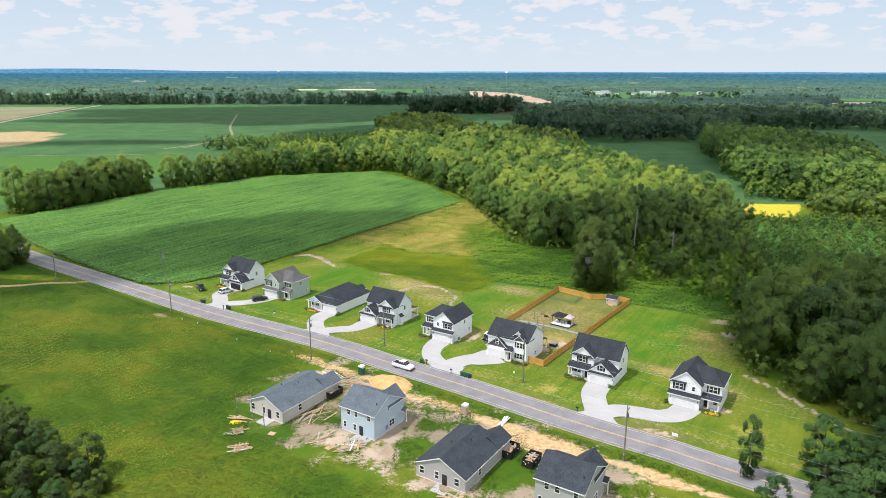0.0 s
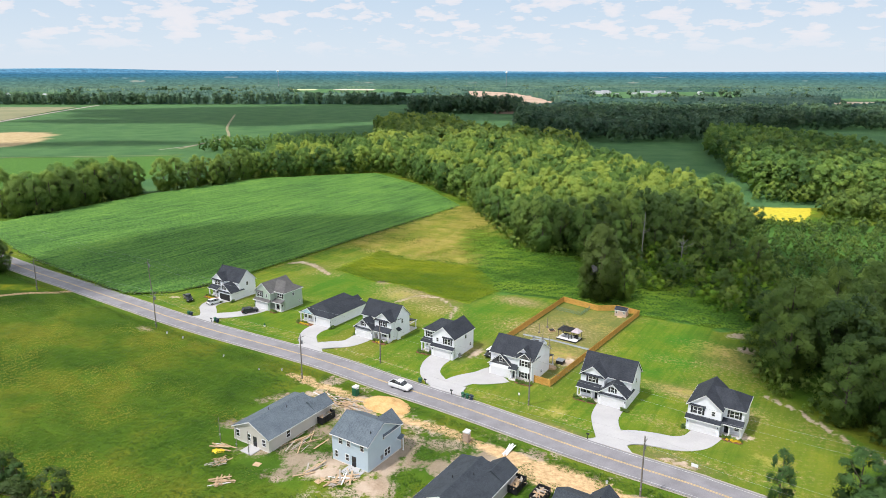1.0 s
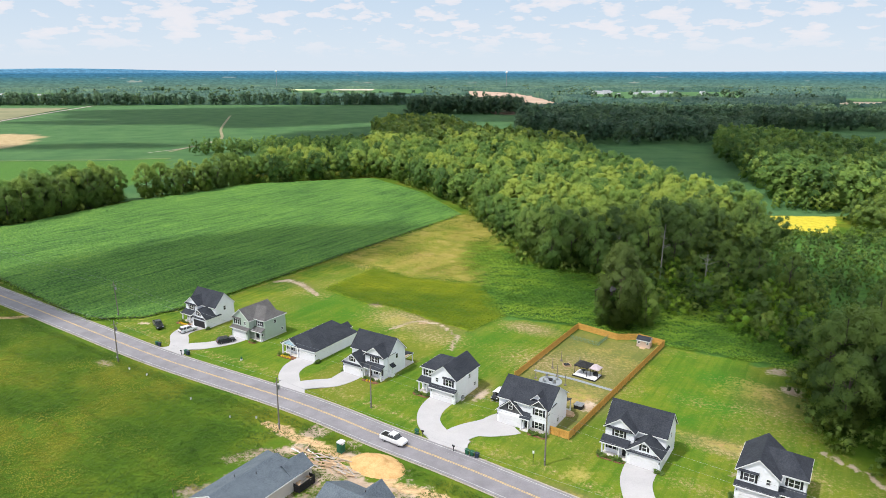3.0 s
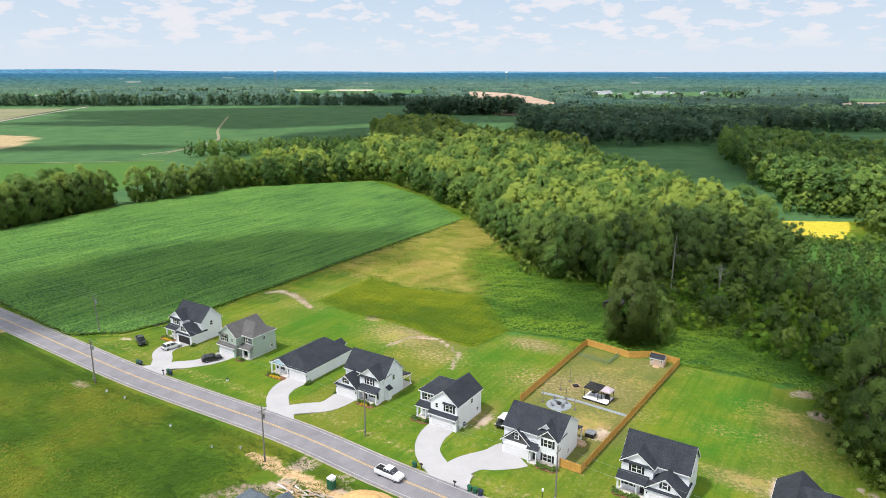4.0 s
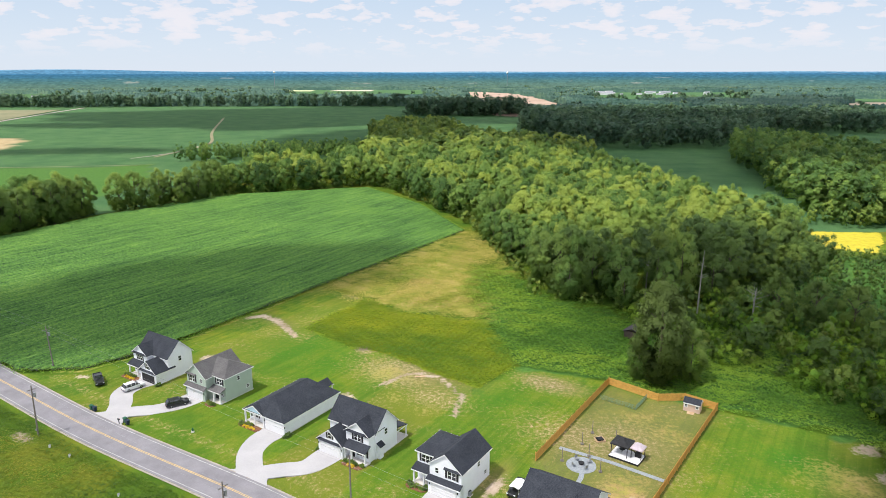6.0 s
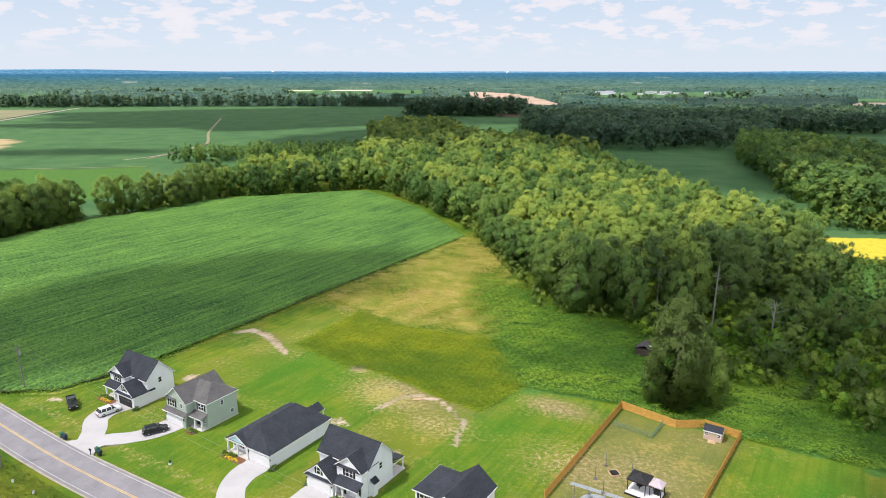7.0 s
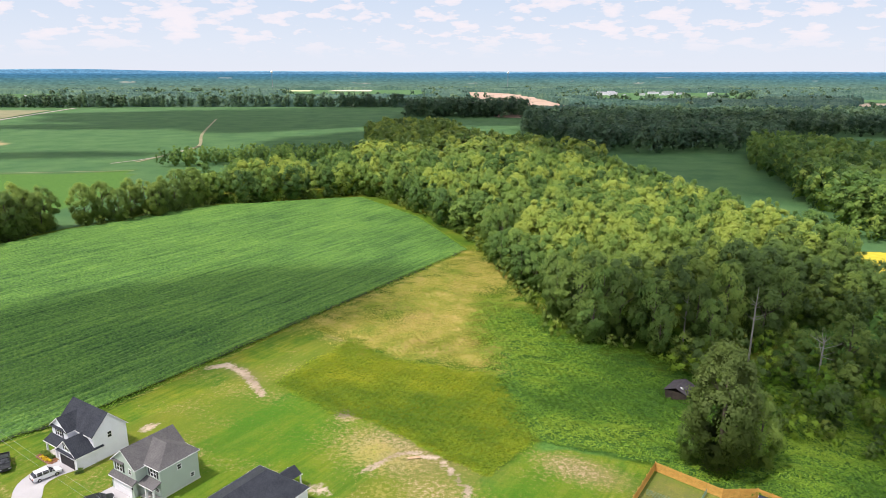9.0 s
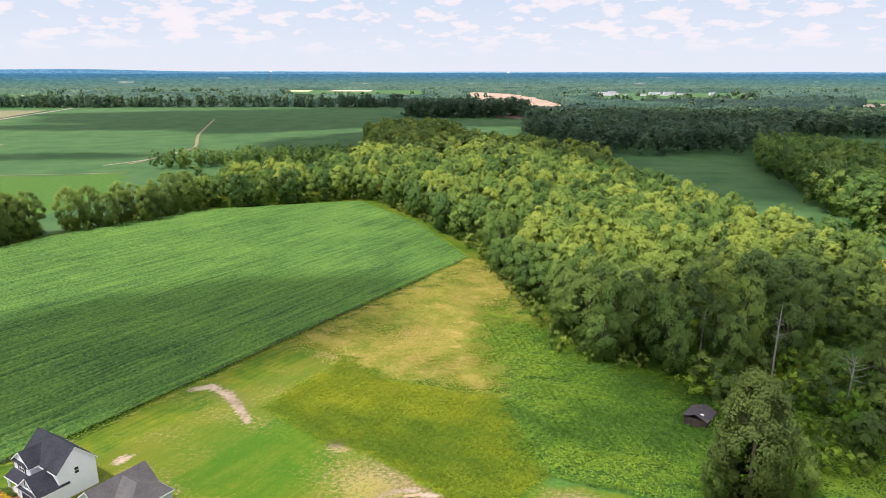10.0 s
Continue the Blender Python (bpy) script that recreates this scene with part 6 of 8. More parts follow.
def chair(x, y, deg, group="patio chairs"):
    o = thing("patio_chair", pose(x, y, 0.08, 0, 0, deg), "dark metal patio chair on the gravel", "chair", group)
    part("seat", boxes((-0.28, 0.28, -0.28, 0.28, 0.4, 0.46)), METAL, o)
    part("backrest", boxes((-0.28, 0.28, 0.24, 0.3, 0.46, 1.0)), METAL, o)
    for sx in (-0.25, 0.25):
        for sy in (-0.25, 0.25):
            part("leg", boxes((sx - 0.025, sx + 0.025, sy - 0.025, sy + 0.025, 0, 0.4)), METAL, o)


def yard():
    bm = bmesh.new()
    bmesh.ops.create_cone(bm, cap_ends=True, segments=40, radius1=2.75, radius2=2.7, depth=0.12, matrix=pose(25.2, 177.5, 0.03))
    o = thing("gravel_patio", Matrix(), "round grey-blue gravel patio with a fire pit", "patio", kind="structure")
    part("bed", bm, PATIO_G, o)
    for nm, pts, w in (("gravel_path", [(22.2, 183.4), (26, 181.2), (30.1, 178.8), (34, 176), (38.8, 172.4)], 1.0), ("gravel_path", [(24.9, 175.2), (24.2, 173.2), (22.4, 170.2)], 0.9)):
        line = smooth_line(pts, 0.7)
        v, f = ribbon(line, -w / 2, w / 2, 0.07)
        ob = new(nm, mesh_from(nm, v, f, PATIO_G))
        tagged(ob, "narrow grey gravel path across the yard", "path", kind="structure")
    pit = thing("fire_pit", pose(25.2, 177.5, 0.08), "round black fire pit on the patio", "fire pit")
    part("bowl", cyl(bmesh.new(), 0, 0, 0.12, 0.5, 0.4, 0.58, 14), BLACK, pit)
    part("base", cyl(bmesh.new(), 0, 0, 0.0, 0.12, 0.45, 0.3, 10), METAL, pit)
    for a in (20, 110, 200, 290):
        chair(25.2 + 1.6 * math.cos(radians(a)), 177.5 + 1.6 * math.sin(radians(a)), a - 90)
    deck = thing("deck", pose(30.9, 180.4, 0, 0, 0, -37), "low pale board deck in the back yard", "deck")
    for i in range(30):
        share("deck_board", cached(("deck_board",), lambda: boxes((0.005, 0.185, 0, 3.8, 0.34, 0.38)), DECK_W), deck, pose(i * 0.19, 0, 0))
    part("skirt", boxes((0.0, 5.7, -0.05, 0, 0, 0.34), (0.0, 5.7, 3.8, 3.85, 0, 0.34), (-0.05, 0, -0.05, 3.85, 0, 0.34), (5.7, 5.75, -0.05, 3.85, 0, 0.34)), BLACK, deck)
    for cx, cy, r, h, mat, lab in ((1.7, 2.3, 1.55, 2.25, BLACK, "black square gazebo on the deck"), (4.7, 2.5, 0.95, 2.1, LILAC, "small lilac grill canopy on the deck")):
        o = thing("gazebo", deck.matrix_basis @ pose(cx, cy, 0.38), lab, "gazebo")
        for sx in (-1, 1):
            for sy in (-1, 1):
                part("post", boxes((sx * r - 0.06, sx * r + 0.06, sy * r - 0.06, sy * r + 0.06, 0, h)), BLACK, o)
        bm = bmesh.new()
        e = r + 0.22
        for z0, e0, e1, z1 in ((h, e, 0.35, h + 0.62), (h + 0.62, 0.5, 0.02, h + 0.88)):
            lo = [bm.verts.new((sx * e0, sy * e0, z0)) for sx, sy in ((-1, -1), (1, -1), (1, 1), (-1, 1))]
            hi = [bm.verts.new((sx * e1, sy * e1, z1)) for sx, sy in ((-1, -1), (1, -1), (1, 1), (-1, 1))]
            for i in range(4):
                j = (i + 1) % 4
                bm.faces.new((lo[i], lo[j], hi[j], hi[i]))
            bm.faces.new(hi)
            bm.faces.new(lo[::-1])
        part("canopy", bm, mat, o)
        part("valance", boxes((-e, e, -e, -e + 0.03, h - 0.2, h), (-e, e, e - 0.03, e, h - 0.2, h), (-e, -e + 0.03, -e, e, h - 0.2, h), (e - 0.03, e, -e, e, h - 0.2, h)), mat, o)
    tb = thing("patio_table", deck.matrix_basis @ pose(1.7, 2.3, 0.38), "dark patio table under the gazebo", "table")
    part("tabletop", cyl(bmesh.new(), 0, 0, 0.7, 0.75, 0.55, None, 16), BLACK, tb)
    part("pedestal", cyl(bmesh.new(), 0, 0, 0, 0.7, 0.08), BLACK, tb)
    gr = thing("grill", deck.matrix_basis @ pose(4.7, 2.5, 0.38), "black barbecue grill under a canopy", "grill")
    part("cart", boxes((-0.5, 0.5, -0.28, 0.28, 0, 0.85)), BLACK, gr)
    bm = bmesh.new()
    bmesh.ops.create_uvsphere(bm, u_segments=12, v_segments=8, radius=0.3, matrix=Matrix.Translation((0, 0, 0.9)) @ Matrix.Diagonal((1.3, 0.95, 1, 1)))
    part("lid", bm, BLACK, gr)
    for x, y in ((29.7, 188.8), (26.8, 184.6), (27.2, 180.3), (21.9, 178.9), (28.2, 175.3), (33.5, 185.3)):
        p = thing("string_light_post", pose(x, y, 0), "dark wooden post for string lights in the yard", "post", "string light posts")
        part("post", boxes((-0.06, 0.06, -0.06, 0.06, -0.1, 2.7)), POLE_WOOD, p)
        part("planter", boxes((-0.28, 0.28, -0.28, 0.28, 0, 0.28)), POLE_WOOD, p)
    sb = thing("sandbox", pose(30.6, 186.2, 0, 0, 0, 12), "square wooden sandbox with a dark cover", "sandbox")
    part("frame", boxes((-0.9, 0.9, -0.9, -0.78, 0, 0.28), (-0.9, 0.9, 0.78, 0.9, 0, 0.28), (-0.9, -0.78, -0.78, 0.78, 0, 0.28), (0.78, 0.9, -0.78, 0.78, 0, 0.28)), PLANK, sb)
    part("cover", boxes((-0.6, 0.6, -0.6, 0.6, 0.1, 0.4)), BLACK, sb)
    pen = thing("wire_pen", Matrix(), "low green wire dog pen on the lawn", "pen")
    for (x0, y0), (x1, y1) in (((34.5, 203.2), (41.0, 198.2)), ((41.0, 198.2), (45.0, 203.6))):
        d, a = math.hypot(x1 - x0, y1 - y0), math.degrees(math.atan2(y1 - y0, x1 - x0))
        n = 5
        for i in range(n):
            m = pose(x0 + (x1 - x0) * i / n, y0 + (y1 - y0) * i / n, 0, 0, 0, a)
            w = d / n
            share("wire_panel", cached(("wire", round(w, 2)), lambda: boxes(*[(0, w, -0.012, 0.012, z, z + 0.03) for z in (0.1, 0.35, 0.6, 0.85, 1.1)], *[(k * w / 8, k * w / 8 + 0.025, -0.012, 0.012, 0.1, 1.1) for k in range(8)]), WIRE_G), pen, m)
    hb = thing("hot_tub", pose(29.3, 164.6, 0, 0, 0, -33), "dark covered hot tub behind the house", "hot tub")
    bm = boxes((-0.9, 0.9, -0.9, 0.9, 0, 0.85))
    bmesh.ops.bevel(bm, geom=bm.edges[:], offset=0.12, segments=2, affect="EDGES")
    part("shell", bm, BLACK, hb)
    part("cover", boxes((-0.95, 0.95, -0.95, 0.95, 0.85, 0.95)), METAL, hb)
    st = thing("back_steps", pose(26.5, 161.6, 0, 0, 0, -33), "small wooden landing and steps at the house", "steps")
    part("landing", boxes((-0.9, 0.9, -0.9, 0.9, 0.0, 0.5)), PLANK, st)
    part("step", boxes((0.9, 1.25, -0.6, 0.6, 0, 0.25)), PLANK, st)
    cn = thing("carport_canopy", pose(12.4, 168.6, 0, 0, 0, -33), "white fabric canopy beside the house", "canopy")
    part("canopy", prism(bmesh.new(), [(-0.95, 2.1), (0, 2.35), (0.95, 2.1), (0.95, 2.04), (0, 2.29), (-0.95, 2.04)], -1.3, 1.6, 1), TRIM, cn)
    for sx in (-0.9, 0.9):
        for sy in (-1.2, 1.5):
            part("post", cyl(bmesh.new(), sx, sy, 0, 2.15, 0.04), METAL, cn)


yard()


# ---------------------------------------------------------------- vehicles
def wheel(parent, x, y, r=0.38):
    bm = bmesh.new()
    bmesh.ops.create_cone(bm, cap_ends=True, segments=18, radius1=r, radius2=r, depth=0.26)
    bmesh.ops.bevel(bm, geom=[e for e in bm.edges if len(e.link_faces) == 2 and e.calc_face_angle(0) > 1], offset=0.05, segments=2, affect="EDGES")
    bmesh.ops.transform(bm, matrix=pose(x, y, r, 90, 0, 0), verts=bm.verts)
    w = part("wheel", bm, RUBBER, parent)
    bm = bmesh.new()
    bmesh.ops.create_cone(bm, cap_ends=True, segments=12, radius1=r * 0.62, radius2=r * 0.5, depth=0.29, matrix=pose(x, y, r, 90, 0, 0))
    part("rim", bm, CHROME, w)


def body_section(bm, stations):
    """A car body lofted through stations of x: (x, half width low, half width high, z low, z high)."""
    rings = []
    for x, wl, wh, z0, z1 in stations:
        zm = z0 + (z1 - z0) * 0.55
        rings.append([bm.verts.new(p) for p in ((x, -wl, z0), (x, -wl * 1.02, zm), (x, -wh, z1), (x, wh, z1), (x, wl * 1.02, zm), (x, wl, z0))])
    for a, b in zip(rings, rings[1:]):
        for i in range(6):
            j = (i + 1) % 6
            bm.faces.new((a[i], a[j], b[j], b[i]))
    bm.faces.new(rings[0])
    bm.faces.new(rings[-1][::-1])
    bmesh.ops.recalc_face_normals(bm, faces=bm.faces[:])
    return bm


def vehicle(name, x, y, deg, paint, label, pickup=False):
    """Nose towards +x of its own frame."""
    o = thing(name, pose(x, y, 0.06, 0, 0, deg), label, "pickup truck" if pickup else "car")
    L = 5.7 if pickup else 4.8
    h = L / 2
    if pickup:
        low = [(-h, 0.92, 0.9, 0.5, 1.1), (-h + 0.1, 0.98, 0.95, 0.45, 1.12), (-0.8, 0.98, 0.95, 0.42, 1.12), (-0.7, 0.98, 0.95, 0.42, 1.3), (1.15, 0.98, 0.93, 0.42, 1.3), (h - 0.3, 0.96, 0.86, 0.45, 1.18), (h, 0.86, 0.78, 0.5, 1.0)]
        cab = [(-0.72, 0.88, 0.76, 1.28, 1.86), (-0.55, 0.88, 0.76, 1.28, 1.94), (0.65, 0.88, 0.75, 1.28, 1.95), (1.4, 0.86, 0.72, 1.26, 1.32)]
        roof = (-0.7, 0.75, -0.76, 0.76, 1.945, 2.0)
    else:
        low = [(-h, 0.84, 0.78, 0.5, 1.0), (-h + 0.12, 0.93, 0.88, 0.36, 1.06), (0.8, 0.94, 0.89, 0.32, 1.06), (1.3, 0.93, 0.86, 0.32, 1.02), (h - 0.2, 0.88, 0.8, 0.38, 0.9), (h, 0.74, 0.66, 0.46, 0.78)]
        cab = [(-h + 0.15, 0.82, 0.7, 1.02, 1.3), (-h + 0.55, 0.84, 0.68, 1.02, 1.66), (0.3, 0.84, 0.68, 1.02, 1.7), (1.25, 0.82, 0.66, 1.02, 1.08)]
        roof = (-h + 0.5, 0.35, -0.67, 0.67, 1.685, 1.73)
    bm = body_section(bmesh.new(), low)
    bmesh.ops.bevel(bm, geom=bm.edges[:], offset=0.04, segments=1, affect="EDGES", clamp_overlap=True)
    body = part("body", bm, paint, o)
    part("greenhouse", body_section(bmesh.new(), cab), GLASS, o, "dark tinted glass")
    bm = boxes(roof)
    bmesh.ops.bevel(bm, geom=bm.edges[:], offset=0.02, segments=1, affect="EDGES")
    part("roof_panel", bm, paint, o)
    wz = 1.94 if pickup else 1.68
    for sx in ((-0.66, 0.0, 0.62) if pickup else (-1.7, -0.75, 0.3)):
        for s in (-1, 1):
            part("pillar", prism(bmesh.new(), [(sx - 0.05, 1.1), (sx + 0.05, 1.1), (sx + 0.05, wz), (sx - 0.05, wz)], s * 0.8 - 0.06, s * 0.8 + 0.04, 1), paint, o)
    if pickup:
        part("bed_liner", boxes((-h + 0.12, -0.78, -0.84, 0.84, 1.08, 1.16)), RUBBER, o, "black open truck bed")
        part("bed_rail", boxes((-h + 0.02, -0.7, -0.96, -0.84, 1.1, 1.32), (-h + 0.02, -0.7, 0.84, 0.96, 1.1, 1.32), (-h, -h + 0.1, -0.94, 0.94, 1.1, 1.32)), paint, o)
    for s in (-1, 1):
        part("headlight", boxes((h - 0.12, h + 0.01, s * 0.68 - 0.16, s * 0.68 + 0.16, 0.74, 0.9)), LIGHT_CLEAR, o)
        part("taillight", boxes((-h - 0.01, -h + 0.1, s * 0.74 - 0.1, s * 0.74 + 0.1, 0.72, 1.02)), LIGHT_RED, o)
        part("mirror", boxes((0.72, 0.88, s * 1.0 - 0.1, s * 1.0 + 0.1, 1.08, 1.24)), paint, o)
    part("bumper", boxes((h - 0.05, h + 0.06, -0.74, 0.74, 0.42, 0.6)), BLACK, o)
    part("bumper", boxes((-h - 0.06, -h + 0.05, -0.8, 0.8, 0.42, 0.6)), BLACK, o)
    for wx in ((-1.75, 1.75) if pickup else (-1.42, 1.42)):
        for s in (-1, 1):
            wheel(o, wx, s * 0.84, 0.4 if pickup else 0.36)
    return o


vehicle("pickup_truck", -9.6, 150.7, -34.5, CAR_WHITE, "white crew-cab pickup truck driving on the road", True)
vehicle("car", -71.0, 208.6, 48, CAR_WHITE, "white sport utility car on the concrete driveway")
vehicle("car", -57.9, 200.8, 30, CAR_BLACK, "black sport utility car on the concrete driveway")
vehicle("pickup_truck", -80.6, 212.0, -56, CAR_BLACK, "black pickup truck parked on the lawn", True)
vehicle("car", 12.5, 169.4, -123, CAR_BLACK, "black car parked under a white canopy")


# ---------------------------------------------------------------- roadside things
def bin_(x, y, deg, mat, label):
    o = thing("wheelie_bin", pose(x, y, 0, 0, 0, deg), label, "bin", "wheeled bins")
    bm = bmesh.new()
    lo = [bm.verts.new(p) for p in ((-0.24, -0.27, 0.06), (0.24, -0.27, 0.06), (0.24, 0.27, 0.06), (-0.24, 0.27, 0.06))]
    hi = [bm.verts.new(p) for p in ((-0.31, -0.36, 1.0), (0.31, -0.36, 1.0), (0.31, 0.38, 1.0), (-0.31, 0.38, 1.0))]
    for i in range(4):
        j = (i + 1) % 4
        bm.faces.new((lo[i], lo[j], hi[j], hi[i]))
    bm.faces.new(hi)
    bm.faces.new(lo[::-1])
    part("bin_body", bm, mat, o)
    part("lid", prism(bmesh.new(), [(-0.4, 1.0), (0.44, 1.06), (0.44, 1.12), (-0.4, 1.05)], -0.34, 0.34, 0), mat, o)
    for s in (-0.28, 0.28):
        bm = bmesh.new()
        bmesh.ops.create_cone(bm, cap_ends=True, segments=10, radius1=0.13, radius2=0.13, depth=0.07, matrix=pose(s, 0.3, 0.13, 0, 90, 0))
        part("wheel", bm, RUBBER, o)


for x, y, mat, lab in ((-75.6, 198.9, GREEN_P, "green wheeled bin at the roadside"), (-74.6, 198.2, BLUE_P, "dark blue wheeled bin at the roadside"), (-65.9, 193.4, GREEN_P, "green wheeled bin at the roadside"),
                       (-65.0, 192.5, BLUE_P, "dark blue wheeled bin at the roadside"), (-5.2, 153.8, GREEN_P, "green wheeled bin at the roadside"), (4.6, 146.5, GREEN_P, "green wheeled bin at the roadside"),
                       (5.5, 145.9, GREEN_P, "green wheeled bin at the roadside"), (6.4, 145.3, BLUE_P, "dark blue wheeled bin at the roadside")):
    bin_(x, y, 57, mat, lab)


def mailbox(x, y):
    o = thing("mailbox", pose(x, y, 0, 0, 0, 57), "black mailbox on a post beside the road", "mailbox", "mailboxes")
    part("post", boxes((-0.06, 0.06, -0.06, 0.06, -0.1, 1.05)), BLACK, o)
    bm = prism(bmesh.new(), [(-0.13, 1.05), (0.13, 1.05), (0.13, 1.22), (0.07, 1.32), (-0.07, 1.32), (-0.13, 1.22)], -0.28, 0.28, 1)
    part("box", bm, BLACK, o)
    part("flag", boxes((0.13, 0.15, -0.1, 0.05, 1.2, 1.3)), LIGHT_RED, o)


for x, y in ((-66.8, 192.6), (-4.0, 153.0), (2.0, 147.6), (28.6, 128.9)):
    mailbox(x, y)


def utility_pole(x, y, h=11.0, lean=0.0, transformer=False, arm=True, deg=57):
    o = thing("utility_pole", pose(x, y, -0.2, 0, lean, deg), "weathered wooden utility pole beside the road", "utility pole", "utility poles")
    part("pole", cyl(bmesh.new(), 0, 0, 0, h, 0.17, 0.11, 10), POLE_WOOD, o)
    if arm:
        part("crossarm", boxes((-0.9, 0.9, -0.2, -0.1, h - 0.9, h - 0.78)), POLE_WOOD, o)
        for s in (-0.8, 0.0, 0.8):
            part("insulator", cyl(bmesh.new(), s, -0.15 if s else 0, h - 0.78 if s else h, h - 0.55 if s else h + 0.22, 0.05, 0.03, 8), METAL, o)
    if transformer:
        part("transformer", cyl(bmesh.new(), 0.42, 0, h - 2.6, h - 1.7, 0.24, None, 14), METAL, o)
        part("lamp_bracket", boxes((0.1, 0.75, -0.03, 0.03, h - 1.35, h - 1.29)), METAL, o)
    part("meter", boxes((-0.32, -0.14, -0.1, 0.1, 1.3, 1.7)), METAL, o)


POLES_N = [(-95.1, 219.2, 11.5, -2.0), (-15.5, 165.0, 10.0, 0.8), (18.7, 142.9, 11.0, 0.5)]
POLES_S = [(-134.2, 221.8, 11.0, 1.5), (-81.0, 188.4, 11.0, 1.0), (-33.1, 155.7, 11.5, 0.6), (33.8, 110.8, 11.5, -0.5)]
for k, (x, y, h, ln) in enumerate(POLES_N):
    utility_pole(x, y, h, ln, k == 0, k != 1)
for k, (x, y, h, ln) in enumerate(POLES_S):
    utility_pole(x, y, h, ln, k > 0)


def cable(name, a, b, sag, label, r=0.014):
    cu = bpy.data.curves.new(name, "CURVE")
    cu.dimensions, cu.bevel_depth, cu.bevel_resolution = "3D", r, 0
    sp = cu.splines.new("POLY")
    sp.points.add(24)
    for i in range(25):
        s = i / 24
        p = Vector(a).lerp(Vector(b), s) - Vector((0, 0, sag * 4 * s * (1 - s)))
        sp.points[i].co = (*p, 1)
    cu.materials.append(METAL)
    tmp = bpy.data.objects.new(name, cu)
    scene.collection.objects.link(tmp)
    me = bpy.data.meshes.new_from_object(tmp)
    bpy.data.objects.remove(tmp)
    tagged(new(name, me), label, "cable", "overhead cables")


for line in (POLES_N, POLES_S):
    ext = [(line[0][0] - 62, line[0][1] + 44, 11, 0)] + list(line) + [(line[-1][0] + 62, line[-1][1] - 42, 11, 0)]
    for (x0, y0, h0, _), (x1, y1, h1, _) in zip(ext, ext[1:]):
        for dz, off in ((-0.1, 0.0), (-2.0, 0.15)):
            cable("overhead_cable", (x0, y0 + off, h0 + dz), (x1, y1 + off, h1 + dz), 0.9, "thin grey overhead cable between poles")


# ---------------------------------------------------------------- building site
def dumpster(x, y, deg, L=5.2):
    o = thing("dumpster", pose(x, y, 0, 0, 0, deg), "black open dumpster full of building scrap", "dumpster", "dumpsters")
    w, h = 2.2, 1.5
    part("floor", boxes((0, L, 0, w, 0.12, 0.2)), BLACK, o)
    for b in ((0, L, 0, 0.07, 0.2, h), (0, L, w - 0.07, w, 0.2, h), (0, 0.07, 0.07, w - 0.07, 0.2, h), (L - 0.07, L, 0.07, w - 0.07, 0.2, h)):
        part("side", boxes(b), BLACK, o)
    part("rim", boxes((-0.05, L + 0.05, -0.05, 0.05, h, h + 0.1), (-0.05, L + 0.05, w - 0.05, w + 0.05, h, h + 0.1), (-0.05, 0.05, 0.05, w - 0.05, h, h + 0.1), (L - 0.05, L + 0.05, 0.05, w - 0.05, h, h + 0.1)), BLACK, o)
    for k in range(6):
        part("rib", boxes((0.3 + k * (L - 0.6) / 5 - 0.05, 0.3 + k * (L - 0.6) / 5 + 0.05, -0.07, -0.001, 0.2, h), (0.3 + k * (L - 0.6) / 5 - 0.05, 0.3 + k * (L - 0.6) / 5 + 0.05, w + 0.001, w + 0.07, 0.2, h)), BLACK, o)
    part("skid", boxes((0.1, L - 0.1, 0.3, 0.45, 0, 0.12), (0.1, L - 0.1, w - 0.45, w - 0.3, 0, 0.12)), METAL, o)
    return o


def scrap(name, x, y, rx, ry, n, seed, label, z=0.0, deg=0.0, mats=(PLANK, PLANK, GREYWOOD), long=(1.2, 4.0), spread=35):
    """A heap of boards, each a piece of its own."""
    rs = random.Random(seed)
    o = thing(name, pose(x, y, z, 0, 0, deg), label, "lumber", "heaps of lumber")
    for k in range(n):
        L = rs.choice((long[0], (long[0] + long[1]) / 2, long[1]))
        w = rs.choice((0.14, 0.24, 0.3))
        me = cached(("board", L, w, k % len(mats)), lambda: boxes((-L / 2, L / 2, -w / 2, w / 2, 0, 0.06)), mats[k % len(mats)])
        share("board", me, o, pose(rs.uniform(-rx, rx), rs.uniform(-ry, ry), 0.05 + 0.05 * (k % 8), rs.uniform(-3, 3), rs.uniform(-5, 5), rs.gauss(0, spread)))
    return o


